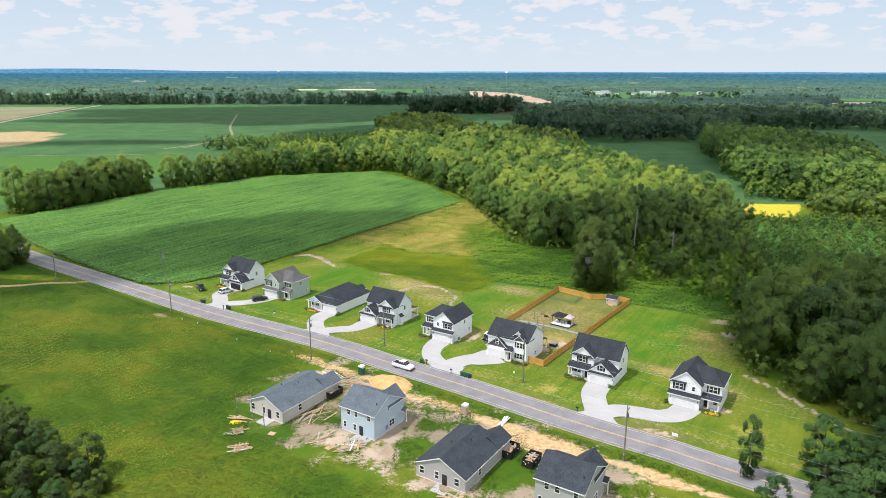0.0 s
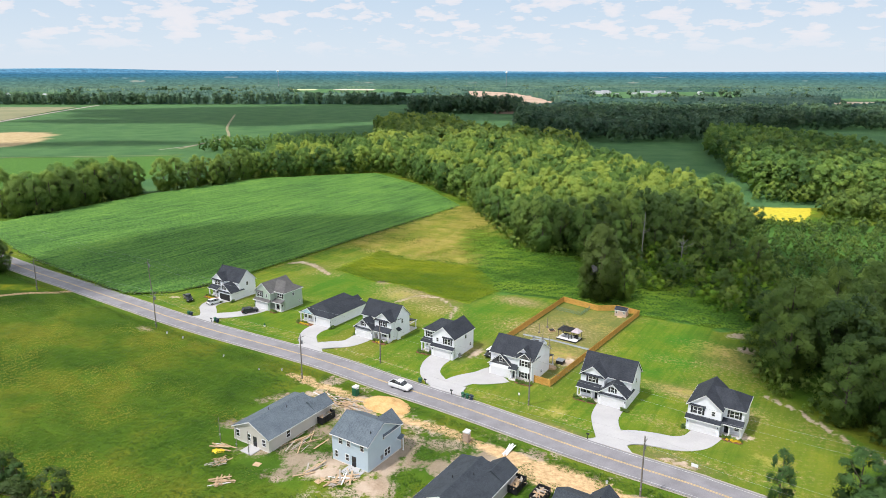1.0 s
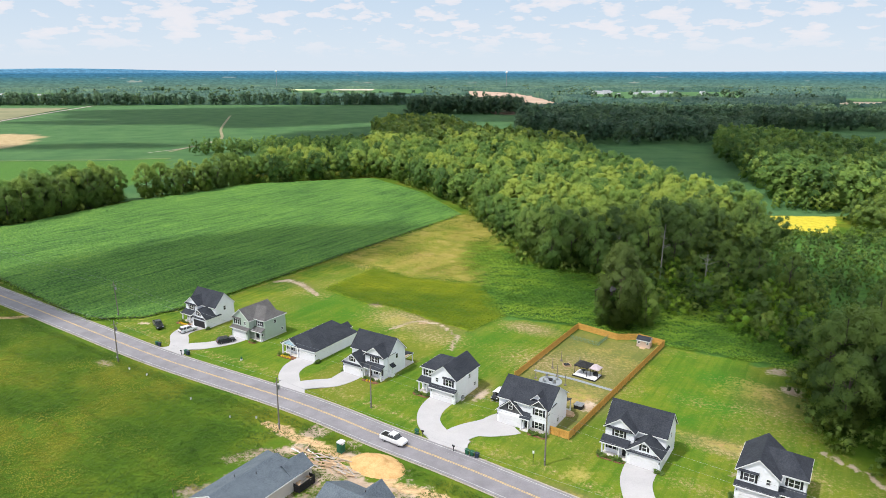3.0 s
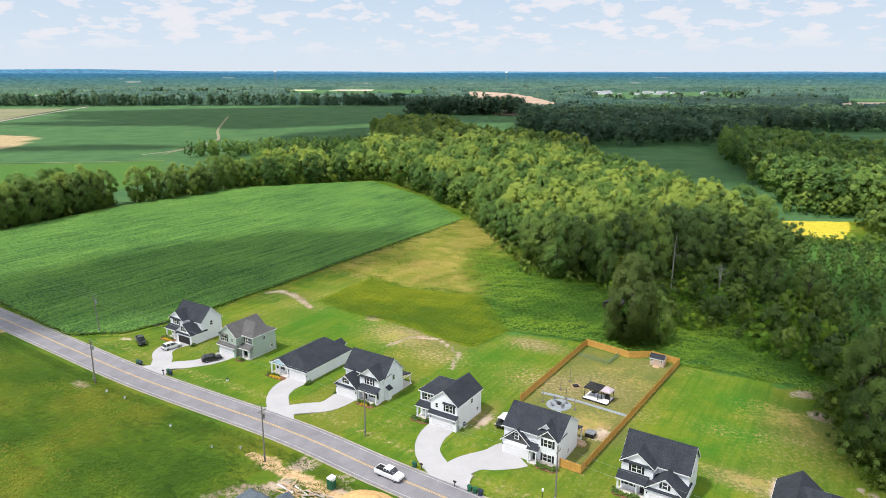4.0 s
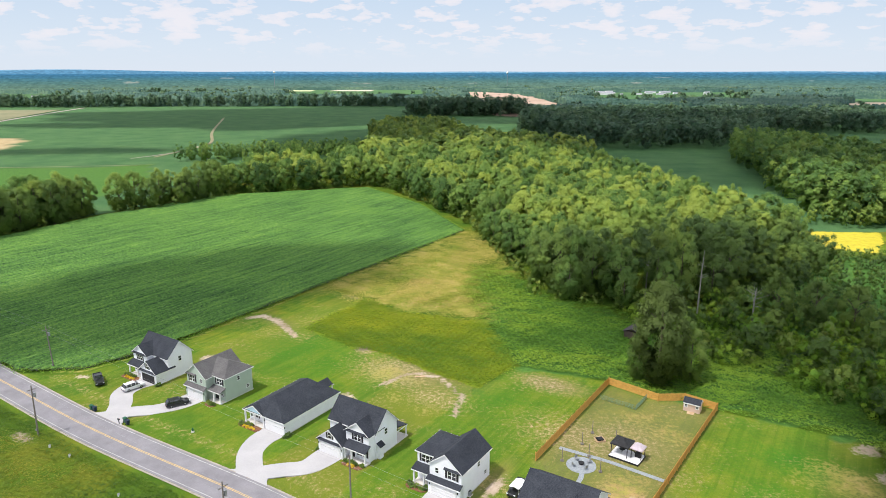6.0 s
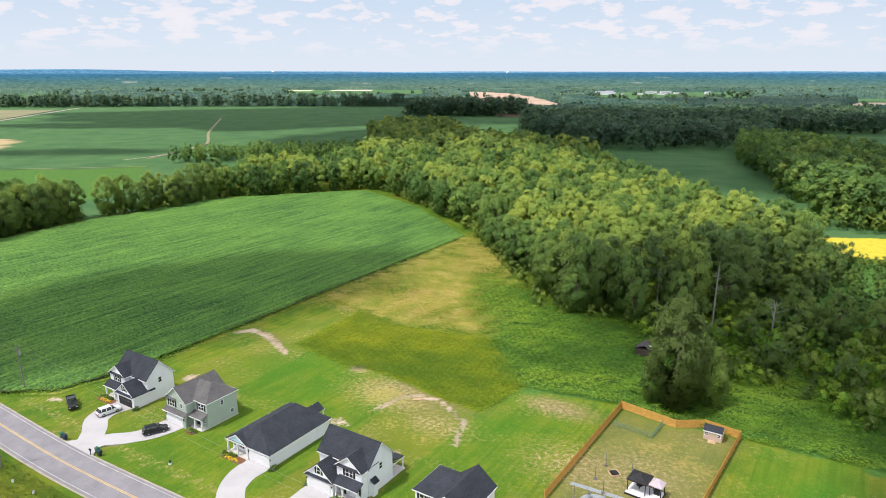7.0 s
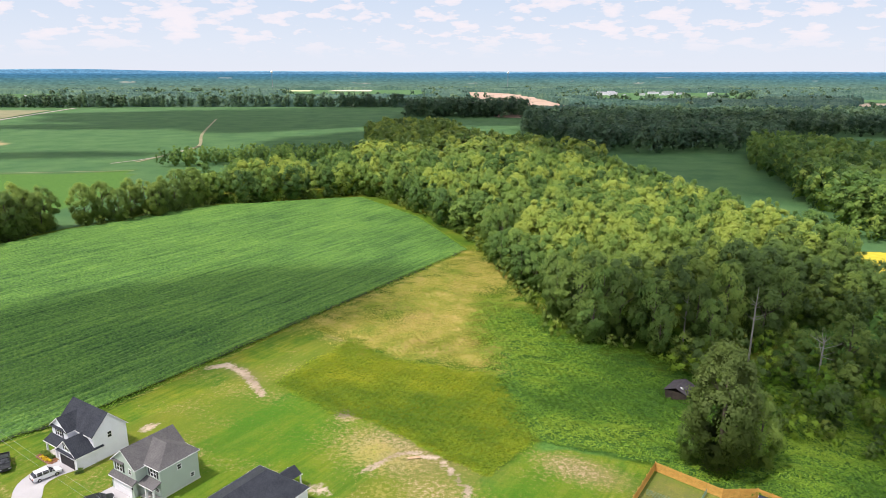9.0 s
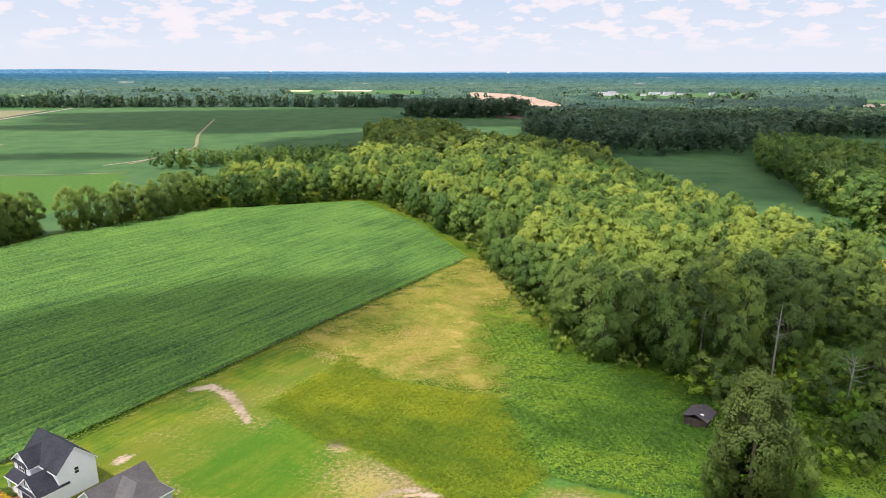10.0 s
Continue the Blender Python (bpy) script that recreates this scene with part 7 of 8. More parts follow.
def building_site():
    for x, y, deg, seed in ((12.6, 110.6, 57, 1), (16.3, 107.4, 57, 2), (-24.6, 134.2, 57, 3)):
        d = dumpster(x, y, deg, 3.9)
        scrap("scrap_heap", *(d.matrix_basis @ Vector((1.95, 1.1, 0)))[:2], 1.5, 0.7, 26, seed + 40, "loose boards and white scrap filling a dumpster", 0.95, deg, long=(0.8, 2.0), spread=60)
    scrap("lumber_stack", -21.6, 143.6, 2.6, 2.2, 46, 11, "scattered pale lumber on the sandy ground", deg=-20, spread=25)
    scrap("lumber_stack", -18.0, 141.0, 2.2, 1.2, 26, 12, "pale lumber stacked beside the sand pile", deg=-30, spread=12)
    scrap("lumber_stack", -26.0, 146.0, 1.8, 1.4, 16, 17, "white trim boards lying on the ground", mats=(TRIM, GREYWOOD), deg=-30, spread=30)
    scrap("lumber_heap", -41.3, 120.6, 1.2, 1.0, 26, 13, "heap of loose boards in the grass", deg=40, spread=25)
    scrap("lumber_heap", -38.8, 114.8, 1.3, 1.0, 18, 14, "heap of grey scrap boards in the grass", mats=(GREYWOOD, PLANK), deg=30, spread=40)
    scrap("lumber_heap", -18.0, 115.0, 2.2, 1.0, 34, 15, "boards and plywood lying behind the house", deg=45, spread=35)
    scrap("lumber_heap", -23.5, 118.5, 2.4, 1.2, 12, 16, "loose boards lying on bare soil", deg=50, spread=30)
    scrap("lumber_heap", -27.5, 128.0, 2.6, 4.0, 18, 18, "long boards lying beside the house wall", deg=57, spread=14, long=(2.5, 4.5))
    scrap("lumber_heap", 1.5, 98.5, 1.4, 1.0, 22, 19, "heap of fresh boards behind the house", deg=30, spread=30)
    scrap("lumber_heap", -42.5, 126.0, 1.6, 0.8, 10, 20, "long white boards beside the house", mats=(TRIM, GREYWOOD), deg=-20, spread=14)
    scrap("pipe_bundle", 12.6, 124.8, 0.2, 0.5, 9, 21, "bundle of long white boards beside the road", mats=(TRIM,), deg=57, spread=3, long=(3.0, 4.2))
    for x, y, deg, seed, w in ((-17.4, 114.2, 20, 1, 2.4), (-21.8, 113.8, 50, 2, 1.8), (-35.0, 119.6, -20, 3, 1.4), (-6.8, 214.0, 10, 4, 2.4)):
        o = thing("plywood_sheet", pose(x, y, 0.12, 0, 0, deg), "pale plywood sheet lying flat on the ground", "plywood", "plywood sheets")
        part("sheet", boxes((0, w, 0, 1.2 if seed < 4 else 0.7, 0, 0.05)), PLANK, o)
    bm = bmesh.new()
    bmesh.ops.create_grid(bm, x_segments=34, y_segments=26, size=1.0)
    rs = random.Random(3)
    for v in bm.verts:
        r = math.hypot(v.co.x, v.co.y)
        hgt = max(0.0, 1 - r) ** 0.75 * 2.0 * (1 + 0.35 * noise.noise(Vector((v.co.x * 2.2, v.co.y * 2.2, 3)))) + 0.12 * noise.noise(Vector((v.co.x * 7, v.co.y * 7, 1)))
        v.co = Vector((v.co.x * 5.8, v.co.y * 4.0, hgt - 0.18 - (0.6 if r > 1.02 else 0)))
    for f in bm.faces:
        f.smooth = True
    o = thing("sand_pile", pose(-12.2, 142.7, 0, 0, 0, -30), "large heap of orange sand beside the road", "sand pile")
    part("mound", bm, SAND, o)
    for x, y, deg, mat, lab in ((-19.4, 147.4, -33, GREEN_P, "green portable toilet with a white roof"), (4.7, 128.2, -33, PORTA_T, "tan portable toilet with a white roof")):
        o = thing("portable_toilet", pose(x, y, 0, 0, 0, deg), lab, "portable toilet", "portable toilets")
        part("cabin", boxes((-0.58, 0.58, -0.58, 0.58, 0.08, 2.1)), mat, o)
        part("door", boxes((-0.4, 0.4, -0.63, -0.58, 0.15, 1.95)), mat, o)
        part("vent", boxes((-0.5, 0.5, -0.61, -0.58, 1.98, 2.06), (0.58, 0.61, -0.4, 0.4, 1.7, 2.0)), TRIM, o)
        part("roof", prism(bmesh.new(), [(-0.64, 2.1), (0.64, 2.1), (0.5, 2.32), (-0.5, 2.32)], -0.64, 0.64, 1), TRIM, o)
        part("skid", boxes((-0.6, -0.45, -0.65, 0.65, 0, 0.08), (0.45, 0.6, -0.65, 0.65, 0, 0.08)), METAL, o)
    o = thing("tarp_heap", pose(-42.8, 124.4, 0), "crumpled bright yellow tarp in the grass", "tarp")
    bm = bmesh.new()
    bmesh.ops.create_icosphere(bm, subdivisions=3, radius=1.0)
    for v in bm.verts:
        v.co *= 1 + 0.45 * noise.noise(v.co * 2.3)
        v.co = Vector((v.co.x * 1.1, v.co.y * 0.6, max(-0.05, v.co.z * 0.5)))
    part("tarp", bm, YELLOW_P, o)
    for x, y in ((-43.5, 128.2), (-39.2, 124.6), (-36.4, 122.8)):
        o = thing("service_pole", pose(x, y, 0), "thin grey temporary service pole beside a new house", "pole", "service poles")
        part("pole", cyl(bmesh.new(), 0, 0, -0.2, 5.2, 0.07, 0.05, 8), POLE_WOOD, o)
        part("meter_box", boxes((-0.15, 0.15, -0.14, -0.05, 1.3, 1.75)), METAL, o)
    for x, y, s in ((-55.6, 168.4, 0.3), (-44.5, 160.3, 0.28), (-38.9, 160.0, 0.3), (-70.5, 180.6, 0.3), (-76.2, 184.0, 0.28), (28.9, 114.2, 0.3)):
        o = thing("utility_pedestal", pose(x, y, 0), "small pale utility box in the roadside grass", "utility box", "roadside utility boxes")
        part("box", boxes((-s / 2, s / 2, -s / 2, s / 2, -0.05, s * 1.8)), TRIM, o)
        part("lid", boxes((-s / 2 - 0.03, s / 2 + 0.03, -s / 2 - 0.03, s / 2 + 0.03, s * 1.8, s * 1.9)), METAL, o)
    o = thing("sign_board", pose(46.0, 118.8, 0, 0, 0, -33), "small white lawn sign near the road", "sign")
    part("board", boxes((-0.6, 0.6, -0.03, 0.03, 0.3, 0.95)), TRIM, o)
    part("leg", boxes((-0.5, -0.45, -0.02, 0.02, -0.1, 0.3)), METAL, o)
    part("leg", boxes((0.45, 0.5, -0.02, 0.02, -0.1, 0.3)), METAL, o)
    o = thing("lamp_post", pose(16.6, 143.2, 0), "short black post light on the lawn", "lamp post")
    part("post", cyl(bmesh.new(), 0, 0, -0.1, 2.3, 0.05), BLACK, o)
    part("lantern", boxes((-0.16, 0.16, -0.16, 0.16, 2.3, 2.7)), TRIM, o)
    o = thing("lawn_statue", pose(-50.6, 189.6, 0), "small dark garden ornament on the lawn", "ornament")
    part("base", cyl(bmesh.new(), 0, 0, -0.05, 0.3, 0.35, 0.3, 10), SLAB, o)
    part("top", cyl(bmesh.new(), 0, 0, 0.3, 0.9, 0.25, 0.12, 8), GREEN_P, o)


building_site()
for x, y, d in ((43.6, 150.6, -33), (6.0, 176.8, -33), (-11.4, 186.0, -33), (-27.5, 199.0, -33), (25.5, 163.0, -33), (4.2, 168.6, -33)):
    ac_unit(x, y, d)


# ---------------------------------------------------------------- planting
def shrub_proto(name, seed, mat, r, at, label, n=26):
    rs = np.random.RandomState(seed)
    d = rs.normal(0, 1, (n, 3))
    d /= np.linalg.norm(d, axis=1)[:, None]
    c = d * rs.uniform(0.5, 1.0, n)[:, None] * r
    c[:, 2] = np.abs(c[:, 2]) + 0.15 * r
    ob = thing(name, pose(*at, 0), label, "shrub", "foundation shrubs")
    cr = new("leaves", leaf_mesh("leaves", leaf_quads(rs, c, r * 0.4, 6, r * 0.2), mat, rs.uniform(0.2, 0.8, n * 18)))
    cr.parent = ob
    st = part("stem", cyl(bmesh.new(), 0, 0, -0.1, r * 0.7, 0.05), BARK, ob)
    return ob


SHRUB = shrub_proto("shrub", 1, LEAF_DARK, 0.55, (38.5, 140.4), "small dark green shrub in a mulch bed")
FLOWER = shrub_proto("flowering_shrub", 2, BLOOM, 0.38, (57.9, 127.6), "low yellow flowering shrub in a mulch bed")


def planting(origin, deg, beds, shrubs, flowers):
    base = pose(*origin, 0, 0, 0, deg)
    for x0, x1, y0, y1 in beds:
        o = thing("mulch_bed", base @ pose(0, 0, 0), "brown mulch planting bed in front of a porch", "planting bed", "planting beds")
        bm = boxes((x0, x1, y0, y1, -0.06, 0.1))
        bmesh.ops.bevel(bm, geom=[e for e in bm.edges if abs(e.verts[0].co.z - e.verts[1].co.z) > 0.05], offset=0.4, segments=3, affect="EDGES")
        part("bed", bm, MULCH, o)
    for proto, pts in ((SHRUB, shrubs), (FLOWER, flowers)):
        for k, (x, y) in enumerate(pts):
            s = 0.8 + 0.35 * ((k * 37) % 10) / 10
            copy_thing(proto, base @ pose(x, y, 0.05, 0, 0, k * 71) @ Matrix.Scale(s, 4))


planting((49.3, 133.05), -33, [(7.0, 10.8, -0.7, 0.85)], [(7.3, 0.3), (8.2, 0.4), (9.2, 0.3), (10.3, 0.4), (-0.4, 0.2)], [(8.0, -0.2), (9.0, -0.2), (9.6, 0.0)])
planting((29.6, 146.4), -33, [(-0.5, 4.9, -1.0, 0.25)], [(-0.4, 0.6), (0.3, -0.3), (1.2, -0.3), (2.1, -0.3), (3.0, -0.3), (4.0, -0.3), (11.6, -0.2)], [])
planting((11.2, 159.0), -33, [(7.3, 11.6, -1.5, 0.15)], [(7.8, -0.6), (8.6, -0.9), (9.4, -0.6), (10.3, -0.8), (11.0, -0.5)], [])
planting((-6.1, 171.6), -33, [(-0.6, 3.6, -0.9, 0.85)], [(-0.3, 0.4), (0.6, -0.2), (1.5, 0.1), (2.5, -0.1), (3.2, 0.3)], [])
planting((-24.0, 182.7), -33, [(6.4, 11.0, -1.3, 0.25)], [(6.9, -0.2), (8.0, -0.1), (9.2, -0.2), (10.6, 0.1), (-0.3, 0.3)], [(8.0, -0.8), (9.0, -0.8)])
planting((-41.2, 194.0), -33, [(-0.3, 5.6, -2.1, -0.4)], [(0.0, -0.9), (0.4, -1.4), (1.6, -0.8), (2.6, -0.8), (11.9, -0.2), (12.0, 0.5)], [(1.4, -1.6), (2.4, -1.7), (3.4, -1.6), (4.3, -1.7)])
planting((-57.7, 205.6), -33, [(6.9, 9.6, -1.0, 0.7)], [(7.2, 0.1), (8.1, -0.1), (9.0, 0.0), (-0.5, 0.4)], [])
planting((-75.7, 216.3), -33, [(-0.6, 4.8, -1.7, 0.2)], [(-0.4, -0.3), (0.4, 0.0), (1.6, -0.2), (2.7, -0.1), (11.7, 0.0)], [(0.8, -1.0), (1.8, -1.1), (2.8, -1.1), (3.7, -1.0)])


# ---------------------------------------------------------------- dead trees and shack
def snag(x, y, h, seed, label, spread=2.2):
    rs = random.Random(seed)
    o = thing("dead_tree", pose(x, y, 0), label, "dead tree")
    bm = bmesh.new()

    def limb(a, b, r0, r1):
        m = Matrix.Translation((a + b) / 2) @ (b - a).to_track_quat("Z", "Y").to_matrix().to_4x4()
        bmesh.ops.create_cone(bm, cap_ends=True, segments=7, radius1=r0, radius2=r1, depth=(b - a).length, matrix=m)

    tip = Vector((0.5, 0.3, h))
    limb(Vector((0, 0, -0.3)), Vector((0.15, 0.1, h * 0.6)), 0.26, 0.18)
    limb(Vector((0.15, 0.1, h * 0.6)), tip, 0.18, 0.05)
    part("trunk", bm, DEADWOOD, o)
    for k in range(11):
        s = rs.uniform(0.45, 0.97)
        a = rs.uniform(0, 6.28)
        p = Vector((0.3 * s, 0.2 * s, h * s))
        q = p + Vector((math.cos(a), math.sin(a), rs.uniform(0.1, 0.7))) * spread * rs.uniform(0.5, 1.0) * (1.2 - s * 0.5)
        bm = bmesh.new()
        limb(p, q, 0.09, 0.03)
        limb(q, q + Vector((rs.uniform(-0.8, 0.8), rs.uniform(-0.8, 0.8), rs.uniform(0.2, 0.9))), 0.035, 0.012)
        part("branch", bm, DEADWOOD, o)


snag(76.0, 257.5, 19.5, 4, "tall bare pale dead tree standing in the wood")
snag(87.0, 246.0, 12.0, 5, "grey dead tree with spreading bare branches", 4.5)
snag(64.0, 270.0, 14.0, 6, "bare broken trunk among green crowns", 1.6)


def shack(x, y, deg):
    o = thing("old_shack", pose(x, y, 0, 0, 0, deg), "old shack with a worn black roof in the vines", "shed")
    part("wall", boxes((0.3, 4.9, 0.3, 5.6, -0.1, 2.1)), speckled("dark_boards", (0.03, 0.025, 0.02), (0.08, 0.06, 0.05), 1.5), o)
    part("roof", prism(bmesh.new(), [(0, 2.1), (2.6, 3.2), (5.2, 2.1), (5.2, 1.98), (2.6, 3.06), (0, 1.98)], 0, 5.9, 1), speckled("worn_black_roof", (0.035, 0.032, 0.036), (0.085, 0.075, 0.085), 0.9, 0.8), o)
    part("patch", boxes((3.2, 3.9, 1.2, 1.6, 2.72, 2.95)), TRIM, o)


shack(48.6, 238.6, -40)


# ---------------------------------------------------------------- vines, weeds and undergrowth
def tufts(name, poly, n, size, mat, label, seed, z=0.15, upright=1.6, zscale=None, lumps=None, keep=None, soft=1.5, up=1.3, wob=2.2, drifts=()):
    rs = np.random.RandomState(seed)
    p = np.array(poly, float)
    q = rs.uniform(p.min(0) - soft, p.max(0) + soft, (n * 5, 2))
    ok = inside(q[:, 0], q[:, 1], poly) + wob * fbm(q[:, 0], q[:, 1], 9, 5) > rs.uniform(-soft, soft + 0.8, len(q))
    if keep is not None:
        ok &= keep(q[:, 0], q[:, 1])
    q = q[ok][:n]
    h = np.zeros(len(q)) + z
    if lumps:
        h = h + lumps * np.clip(0.4 + 0.7 * fbm(q[:, 0], q[:, 1], 9, seed) + 0.4 * fbm(q[:, 0], q[:, 1], 2.6, seed + 3), 0, 2)
    c = np.stack([q[:, 0], q[:, 1], h], 1)
    v = leaf_quads(rs, c, size, 1, 0.12, upright, up=up)
    drift = np.zeros(len(q))
    for x, y, rx, ry, much in drifts:
        drift += much * np.clip(1.3 - np.hypot((q[:, 0] - x) / rx, (q[:, 1] - y) / ry), 0, 1)
    tint = np.repeat(np.clip(1.5 * drift + 0.5 + 0.3 * fbm(q[:, 0], q[:, 1], 16, seed + 1) + 0.25 * fbm(q[:, 0], q[:, 1], 2.6, seed + 3) + 0.5 * fbm(q[:, 0], q[:, 1], 55, seed + 2), 0, 1), 3)
    looks = rs.normal(0, 0.3, (len(q), 3)) + np.array([0, 0, 1.0])
    if lumps:
        for wave, gain, kin in ((9, 2.2, 0), (2.6, 1.1, 3)):
            e = 0.08 * wave
            base = fbm(q[:, 0], q[:, 1], wave, seed + kin)
            looks[:, 0] -= gain * lumps * (fbm(q[:, 0] + e, q[:, 1], wave, seed + kin) - base) / e
            looks[:, 1] -= gain * lumps * (fbm(q[:, 0], q[:, 1] + e, wave, seed + kin) - base) / e
    me = leaf_mesh(name, v, mat, tint, np.repeat(looks, 3, 0))
    return tagged(new(name, me), label, "plants", kind="stuff")


MEADOW = [(-160, 210), (-134, 213), (-118, 213), (-100, 202), (-69.5, 182), (-40, 163), (-33, 157), (-34, 150), (-46, 132), (-36, 118), (-20, 108), (-4, 98), (6, 84), (-70, 72), (-150, 90), (-190, 150)]
WEED_LEAF = foliage("meadow_weeds", [(0.25, (0.040, 0.098, 0.012)), (0.5, (0.076, 0.146, 0.014)), (0.75, (0.135, 0.188, 0.018)), (0.98, (0.26, 0.25, 0.03))], scale=0.02)
GOLD_LEAF = foliage("golden_weeds", [(0.25, (0.13, 0.24, 0.02)), (0.6, (0.235, 0.325, 0.022)), (0.85, (0.31, 0.38, 0.024)), (1.0, (0.45, 0.44, 0.03))], scale=0.05)
STRAW = foliage("straw_grass", [(0.2, (0.22, 0.31, 0.032)), (0.55, (0.39, 0.37, 0.075)), (1.0, (0.58, 0.43, 0.15))], scale=0.08)
tufts("vine_thicket", KUDZU, 160000, 0.18, VINE, "dense bright green vines covering the ground", 71, 0.3, 0.9, lumps=0.8, up=1.6, soft=6.0, drifts=((19, 300, 9, 22, 0.5), (24, 272, 10, 12, 0.3), (26, 224, 13, 5, 0.45), (48, 236, 16, 14, -0.15)), keep=lambda a, b: inside(a, b, LOTS) < 0.2)
tufts("meadow_weeds", MEADOW, 210000, 0.15, WEED_LEAF, "rough green and yellow meadow weeds", 72, 0.1, 2.2, lumps=0.45, up=2.4,
      drifts=((-72, 127, 14, 8, -0.5), (-53, 125, 14, 7, -0.4), (-68, 136, 8, 5, 0.4), (-114, 174, 14, 9, 0.6), (-105, 155, 16, 8, 0.5), (-85, 155, 12, 8, 0.5), (-82, 122, 14, 8, 0.6), (-65, 118, 12, 6, 0.5), (-52, 114, 10, 6, 0.35), (-94, 194, 22, 7, -0.5), (-42, 151, 9, 10, -0.6), (-58, 137, 10, 7, -0.4), (-42, 122, 8, 7, -0.3), (-66, 174, 8, 6, 0.3), (-37, 106, 10, 6, -0.2)))
tufts("golden_weeds", WEEDS, 60000, 0.19, GOLD_LEAF, "tall yellow-green weeds behind the lots", 73, 0.2, 1.5, lumps=0.25, soft=0.9, wob=0.5)
tufts("dry_grass", DRY, 42000, 0.2, STRAW, "dry straw-coloured grass beside the crop field", 74, 0.15, 1.6, lumps=0.15, soft=7.0)
tufts("site_weeds", BUILD, 12000, 0.15, WEED_LEAF, "weeds among the bare soil of the building site", 75, 0.12, 1.5, keep=lambda a, b: fbm(a, b, 15, 12) < -0.1, up=3.0)


def yellow_field():
    xs = np.array(YELLOW, float)
    gx, gy = np.arange(xs[:, 0].min(), xs[:, 0].max(), 1.0), np.arange(xs[:, 1].min(), xs[:, 1].max(), 1.0)
    X, Y = np.meshgrid(gx, gy)
    rs = np.random.RandomState(6)
    Z = 0.26 + rs.uniform(-0.12, 0.12, X.shape)
    d = inside(X.ravel(), Y.ravel(), YELLOW).reshape(X.shape)
    ny, nx = X.shape
    i = np.arange(ny * nx).reshape(ny, nx)
    f = np.stack([i[:-1, :-1], i[:-1, 1:], i[1:, 1:], i[1:, :-1]], -1)[d[:-1, :-1] > 0.6]
    me = mesh_from("yellow_flowers", np.stack([X.ravel(), Y.ravel(), Z.ravel()], 1).tolist(), f.tolist(), speckled("yellow_flower_heads", (0.44, 0.37, 0.03), (0.60, 0.51, 0.04), 0.3, 0.9))
    tagged(new("yellow_flowers", me), "bright yellow flowering crop in a clearing", "crop", kind="stuff")


yellow_field()


def field_rim():
    """Straggling plants and weeds that soften the rim of the crop."""
    rs = np.random.RandomState(87)
    pts = []
    for (x0, y0), (x1, y1) in zip(SOY, SOY[1:] + SOY[:1]):
        n = int(math.hypot(x1 - x0, y1 - y0) * 34)
        t, off = rs.rand(n), rs.normal(0, 0.75, n)
        d = math.hypot(x1 - x0, y1 - y0)
        px, py = x0 + (x1 - x0) * t + (y1 - y0) / d * off, y0 + (y1 - y0) * t - (x1 - x0) / d * off
        keep = fbm(px, py, 5, 88) > rs.uniform(-1.2, 0.5, n)
        pts.append(np.stack([px, py, 0.15 + 0.55 * rs.rand(n) * np.clip(1.2 - np.abs(off), 0.2, 1)], 1)[keep])
    pts = np.concatenate(pts)
    v = leaf_quads(rs, pts, 0.2, 1, 0.15, 0.8, up=1.6)
    me = leaf_mesh("field_rim", v, VINE, np.repeat(rs.uniform(0, 0.6, len(pts)), 3))
    tagged(new("field_rim", me), "ragged green plants along the rim of the crop", "plants", kind="stuff")


field_rim()


def roadside_weeds():
    line = [tuple(p) for p in ROAD]
    rs = np.random.RandomState(76)
    pts = []
    for (x0, y0), (x1, y1) in zip(line, line[1:]):
        if not (-190 < x0 < 90):
            continue
        d = math.hypot(x1 - x0, y1 - y0)
        nx, ny = (y1 - y0) / d, -(x1 - x0) / d
        for k in range(int(d * 26)):
            s, o = rs.rand(), rs.uniform(5.4, 7.9)
            pts.append((x0 + (x1 - x0) * s + (-nx if nx > 0 else nx) * o, y0 + (y1 - y0) * s + (-ny if nx > 0 else ny) * o, 0.06 + rs.rand() * 0.22))
    v = leaf_quads(rs, np.array(pts), 0.17, 1, 0.1, 1.6, up=2.2)
    me = leaf_mesh("roadside_weeds", v, WEED_LEAF, np.repeat(rs.uniform(0, 0.5, len(pts)), 3))
    tagged(new("roadside_weeds", me), "rough weeds along the roadside ditch", "plants", kind="stuff")


roadside_weeds()


def undergrowth():
    """Low bushes along the rims of the woods."""
    rs = np.random.RandomState(78)
    places = []
    for poly, step in ((WOOD_NEAR, 2.6), (HEDGE_WEST, 3.2), (HEDGE_GAPPED, 3.4)):
        for (x0, y0), (x1, y1) in zip(poly, poly[1:] + poly[:1]):
            d = math.hypot(x1 - x0, y1 - y0)
            for k in range(int(d / step)):
                s = (k + rs.rand()) / (d / step)
                places.append((x0 + (x1 - x0) * s + rs.uniform(-2, 2), y0 + (y1 - y0) * s + rs.uniform(-2, 2), rs.uniform(2.5, 6.0)))
    for (x0, y0), (x1, y1) in zip(WOOD_MID[:7], WOOD_MID[1:8]):
        d = math.hypot(x1 - x0, y1 - y0)
        for k in range(int(d / 3)):
            s = rs.rand()
            places.append((x0 + (x1 - x0) * s + rs.uniform(-2, 2), y0 + (y1 - y0) * s + rs.uniform(0, 4), rs.uniform(3, 7)))
    floor = [(77, 153), (81, 138), (89, 123), (104, 112), (124, 132), (120, 200), (102, 186), (86, 182), (81, 168)]
    places += with_height(spots(floor, 4.2, 85), 2.0, 5.5, 86)
    stuff_trees("undergrowth", places, LEAF_DARK, 7, 34, 0.5, 0.9, "leafy undergrowth along the rim of the wood", 79, 0.5)


